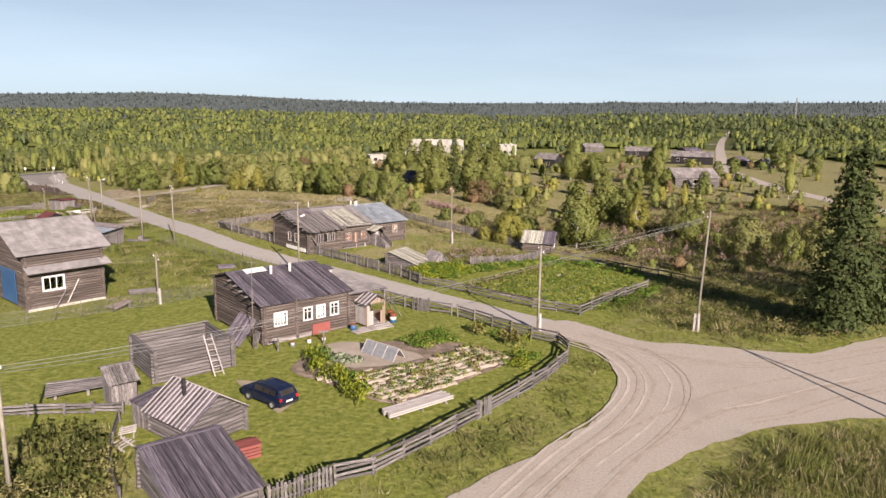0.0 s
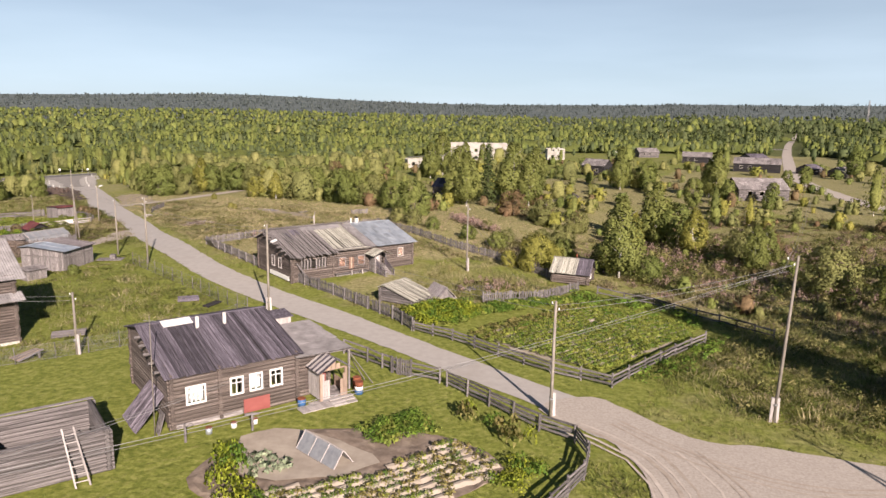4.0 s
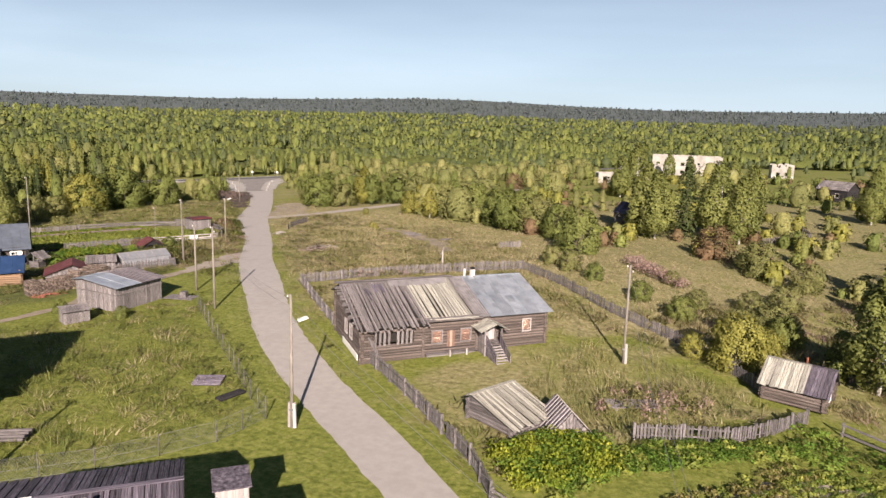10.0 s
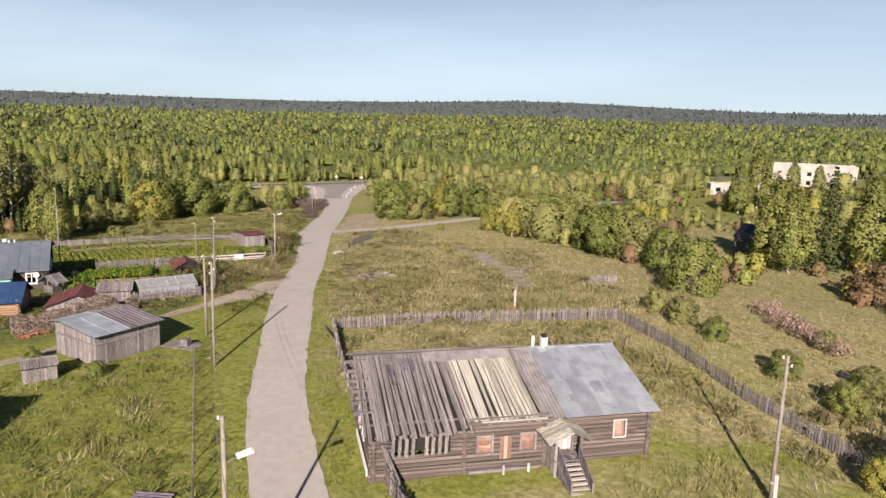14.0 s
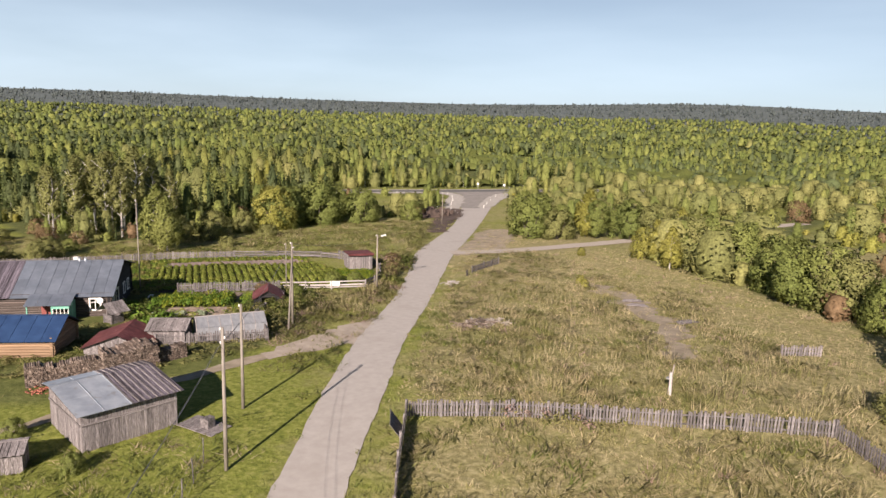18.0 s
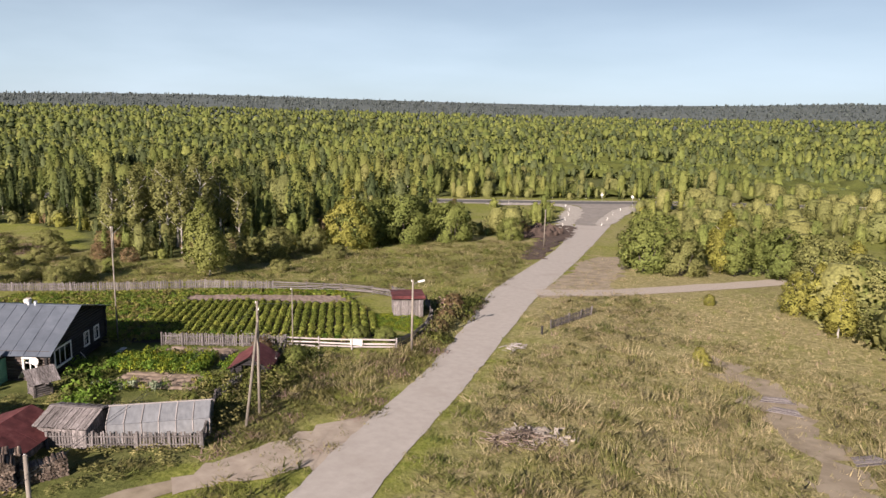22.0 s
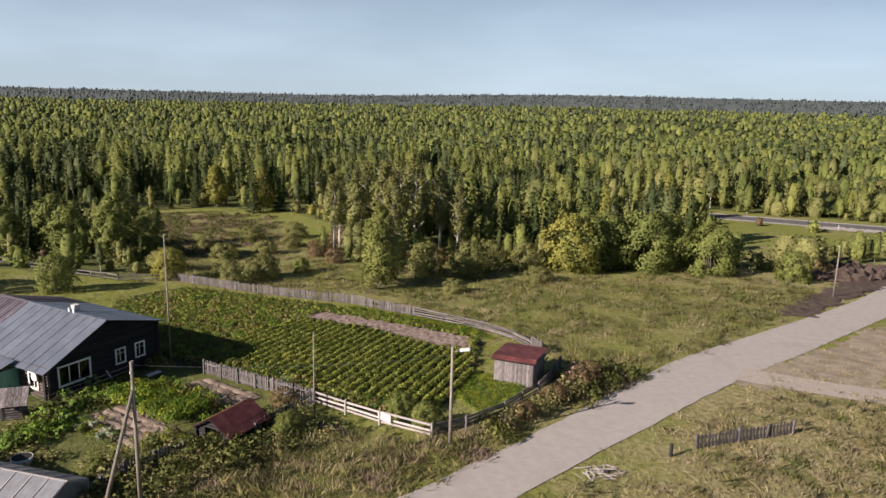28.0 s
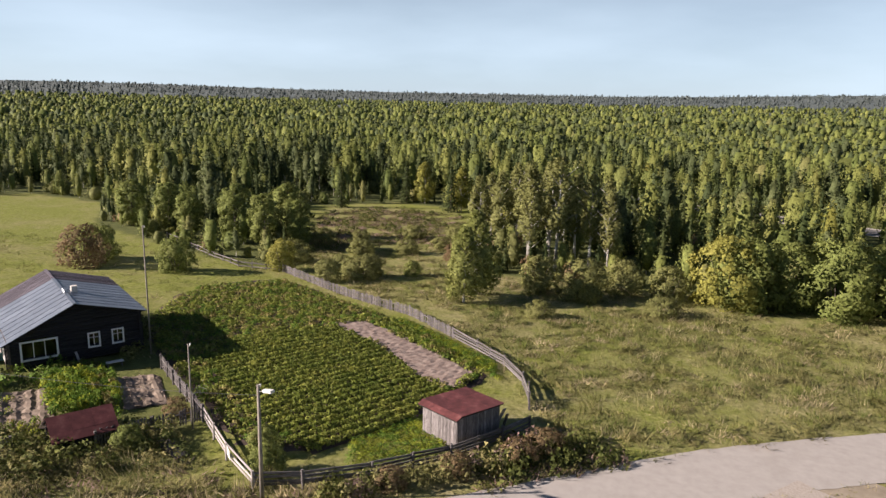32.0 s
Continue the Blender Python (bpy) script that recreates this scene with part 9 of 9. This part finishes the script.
tall = np.concatenate([rows(poly, (0.6, 0.8), g, g, [2, 3, 4, 4] if i in (1, 7) else [0, 1, 2, 3, 4], h=hh, w=(0.8, 1.7), gaps=0.35) for i, (poly, g, hh) in enumerate(TALL)])
tall[:, 1:3] += R5.normal(0, 0.35, (len(tall), 2))
tall[:, 3] = G(tall[:, 1], tall[:, 2])
lump = np.sin(tall[:, 1] * 0.55 + 1.5 * np.sin(tall[:, 2] * 0.4)) * np.sin(tall[:, 2] * 0.6 + 1.2 * np.sin(tall[:, 1] * 0.35))
tall[:, 5] *= 1 + 0.45 * lump
for p in HARD[:2] + HARD[5:] + [FIELD, POTATO_E, HOLLOW]:
    tall = tall[~inside(tall[:, 1], tall[:, 2], p)]
scatter_mesh("tall_grass", TT, tall, "tall uncut grass in soft tussocks", "grass", [GRASS_G, GRASS_O, GRASS_S])

# rough tussocks and weeds over all the meadows
TUSSOCKS = [([(-142, 110), (-165, 127), (-203, 120), (-211, 98), (-190, 90), (-150, 106)], 0.95, (0.7, 1.7), [3, 1, 4, 3, 1]),
            ([(-72, 149), (-82, 163), (-100, 188), (-116, 208), (-138, 200), (-139, 160), (-140, 138), (-165, 130), (-205, 122), (-214, 98), (-190, 88), (-148, 108), (-130, 115), (-120, 130), (-110, 143), (-92, 157)], 1.05, (0.5, 1.3), [0, 1, 1, 0, 1, 2, 1]),
            ([(-58, 119), (-53, 130), (-62, 143), (-72, 156), (-78, 154), (-70, 142), (-75, 133), (-66, 126)], 0.75, (0.6, 1.3), [1, 1, 2, 1, 3]),
            ([(-60, 145), (-80, 176), (-72, 182), (-54, 172), (-40, 168), (-24, 150), (-12, 136), (-15, 130), (-36, 117), (-43, 121)], 1.05, (0.5, 1.1), [1, 2, 2, 2, 1, 0, 1]),
            ([(-37, 114), (-31, 118), (-15, 128), (-3, 117), (10, 105), (-2, 112), (-12, 113), (-26, 103)], 0.95, (0.5, 1.2), [1, 2, 2, 1, 0]),
            ([(-62, 60), (-64, 98), (-55, 96), (-45, 110), (-40, 104), (-20, 84), (-26, 72), (-36, 62), (-34, 80), (-46, 80), (-50, 66)], 1.15, (0.35, 0.8), [0, 0, 0, 1, 0, 2]),
            ([(-46, 112), (-55, 118), (-54, 125), (-44, 113.5)], 0.9, (0.5, 0.9), [0, 1, 0, 1]),
            ([(12, 106), (26, 93), (34, 85), (52, 84), (76, 100), (82, 150), (60, 172), (38, 168), (24, 150), (8, 128), (0, 118)], 1.2, (1.0, 2.0), [1, 2, 1, 1, 2, 3]),
            ([(18, 64.5), (29, 60), (36, 62), (44, 72), (36, 84), (28, 86), (24.5, 80)], 0.8, (0.5, 1.2), [0, 0, 1, 0, 2]),
            ([(14.5, 70.0), (25.8, 83.4), (22.2, 91), (14.5, 93), (13, 97), (18, 98), (29, 86), (18, 68)], 0.7, (0.5, 1.2), [5, 0, 0, 5]),
            ([(10.8, 28), (16, 35.4), (21, 39.8), (29.5, 41.8), (41, 46), (48, 48), (48, 34), (30, 24), (14, 21)], 0.75, (0.7, 1.7), [1, 1, 2, 0, 0]),
            ([(-86, 158.5), (-78, 153.6), (-71.4, 145.8), (-68.6, 147.6), (-74, 156), (-81, 163)], 0.55, (0.9, 1.9), [4, 4, 1, 1, 3, 4]),
            ([(-85, 117), (-80.4, 116.6), (-72, 113.6), (-70.4, 116), (-71.4, 121), (-77, 117.4), (-82.6, 121.6)], 0.65, (0.6, 1.7), [4, 5, 5, 0]),
            ([(-73, 127), (-70.6, 122), (-68, 124), (-64.6, 122.6), (-66, 127.4), (-70, 131)], 0.65, (0.4, 1.1), [1, 0, 4, 1]),
            ([(-63, 112.8), (-57.4, 115.4), (-58.2, 120.4), (-61.4, 122), (-60.4, 118)], 0.6, (0.3, 0.8), [0, 1, 1]),
            ([(-81, 104), (-76, 99), (-67, 101), (-65.6, 108), (-69, 113), (-76, 112)], 0.75, (0.3, 0.7), [0, 0, 1]),
            ([(-24, 27), (-28, 36), (-22, 41), (-19.6, 38), (-16, 32), (-15.4, 28)], 0.55, (0.7, 1.6), [1, 4, 0, 1]),
            ([(-12, 88), (-3, 80), (2, 85), (14, 97), (10, 103), (2, 99), (-3, 92)], 1.1, (0.4, 1.2), [1, 2, 0, 2]),
            ([(-3.4, 36), (3.2, 42.4), (9, 49.6), (11.6, 54.8), (12.6, 53.6), (10.6, 46), (5.4, 39.6), (0, 33)], 0.9, (0.25, 0.6), [0, 0, 1])]
DT = []
for mi in range(6):
    if mi > 3:
        DT.append(dome(46, 0.55, 0.6, 0.12, mi))
        continue
    n = 30
    a, q = R5.uniform(0, 6.28, n), 0.62 * np.sqrt(R5.uniform(0, 1, n))
    foot = np.stack([q * np.cos(a), q * np.sin(a), np.zeros(n)], 1)
    b = R5.normal(2.2, 0.9, n)
    way = np.stack([np.cos(b), np.sin(b), R5.uniform(0.5, 1.1, n)], 1)
    side = np.stack([-np.sin(b), np.cos(b), np.zeros(n)], 1) * R5.uniform(0.022, 0.05, n)[:, None]
    tip = foot + way * R5.uniform(0.25, 0.5, n)[:, None]
    v = np.stack([foot + side, foot - side, tip], 1).reshape(-1, 3)
    N = np.stack([0.5 * foot[:, 0], 0.5 * foot[:, 1] - 0.12, np.full(n, 0.9)], 1) + 0.16 * R5.normal(size=(n, 3))
    DT.append((v, np.arange(3 * n).reshape(n, 3), mi, np.repeat(N / np.linalg.norm(N, axis=1)[:, None], 3, 0)))
weed = np.concatenate([rows(poly, (0.5, 0.85), g, g, ks, h=hh, w=(0.9, 1.9), gaps=0.22) for poly, g, hh, ks in TUSSOCKS])
weed[:, 1:3] += R5.normal(0, 0.5, (len(weed), 2))
weed[:, 3] = G(weed[:, 1], weed[:, 2]) - 0.04
swell = np.sin(weed[:, 1] * 0.33 + 1.6 * np.sin(weed[:, 2] * 0.21)) * np.sin(weed[:, 2] * 0.37 + 1.3 * np.sin(weed[:, 1] * 0.19))
weed = weed[swell > -0.55]
weed[:, 5] *= 1 + 0.4 * swell[swell > -0.55]
for p in HARD[:2] + [FIELD, HOLLOW, POTATO_E, [(-58, 88), (-54.5, 88), (-54, 124), (-58, 124)], [(-64.9, 115), (-61.6, 121.8), (-58.6, 120.4), (-61.8, 113.8)]] + HARD[5:8] + HARD[9:]:
    weed = weed[~inside(weed[:, 1], weed[:, 2], p)]
scatter_mesh("meadow_weeds", DT, weed, "uneven tussocks of green, olive and straw-coloured meadow grass", "weeds", [GRASS_G, GRASS_O, GRASS_S, GRASS_P, NETTLE, LUSH])
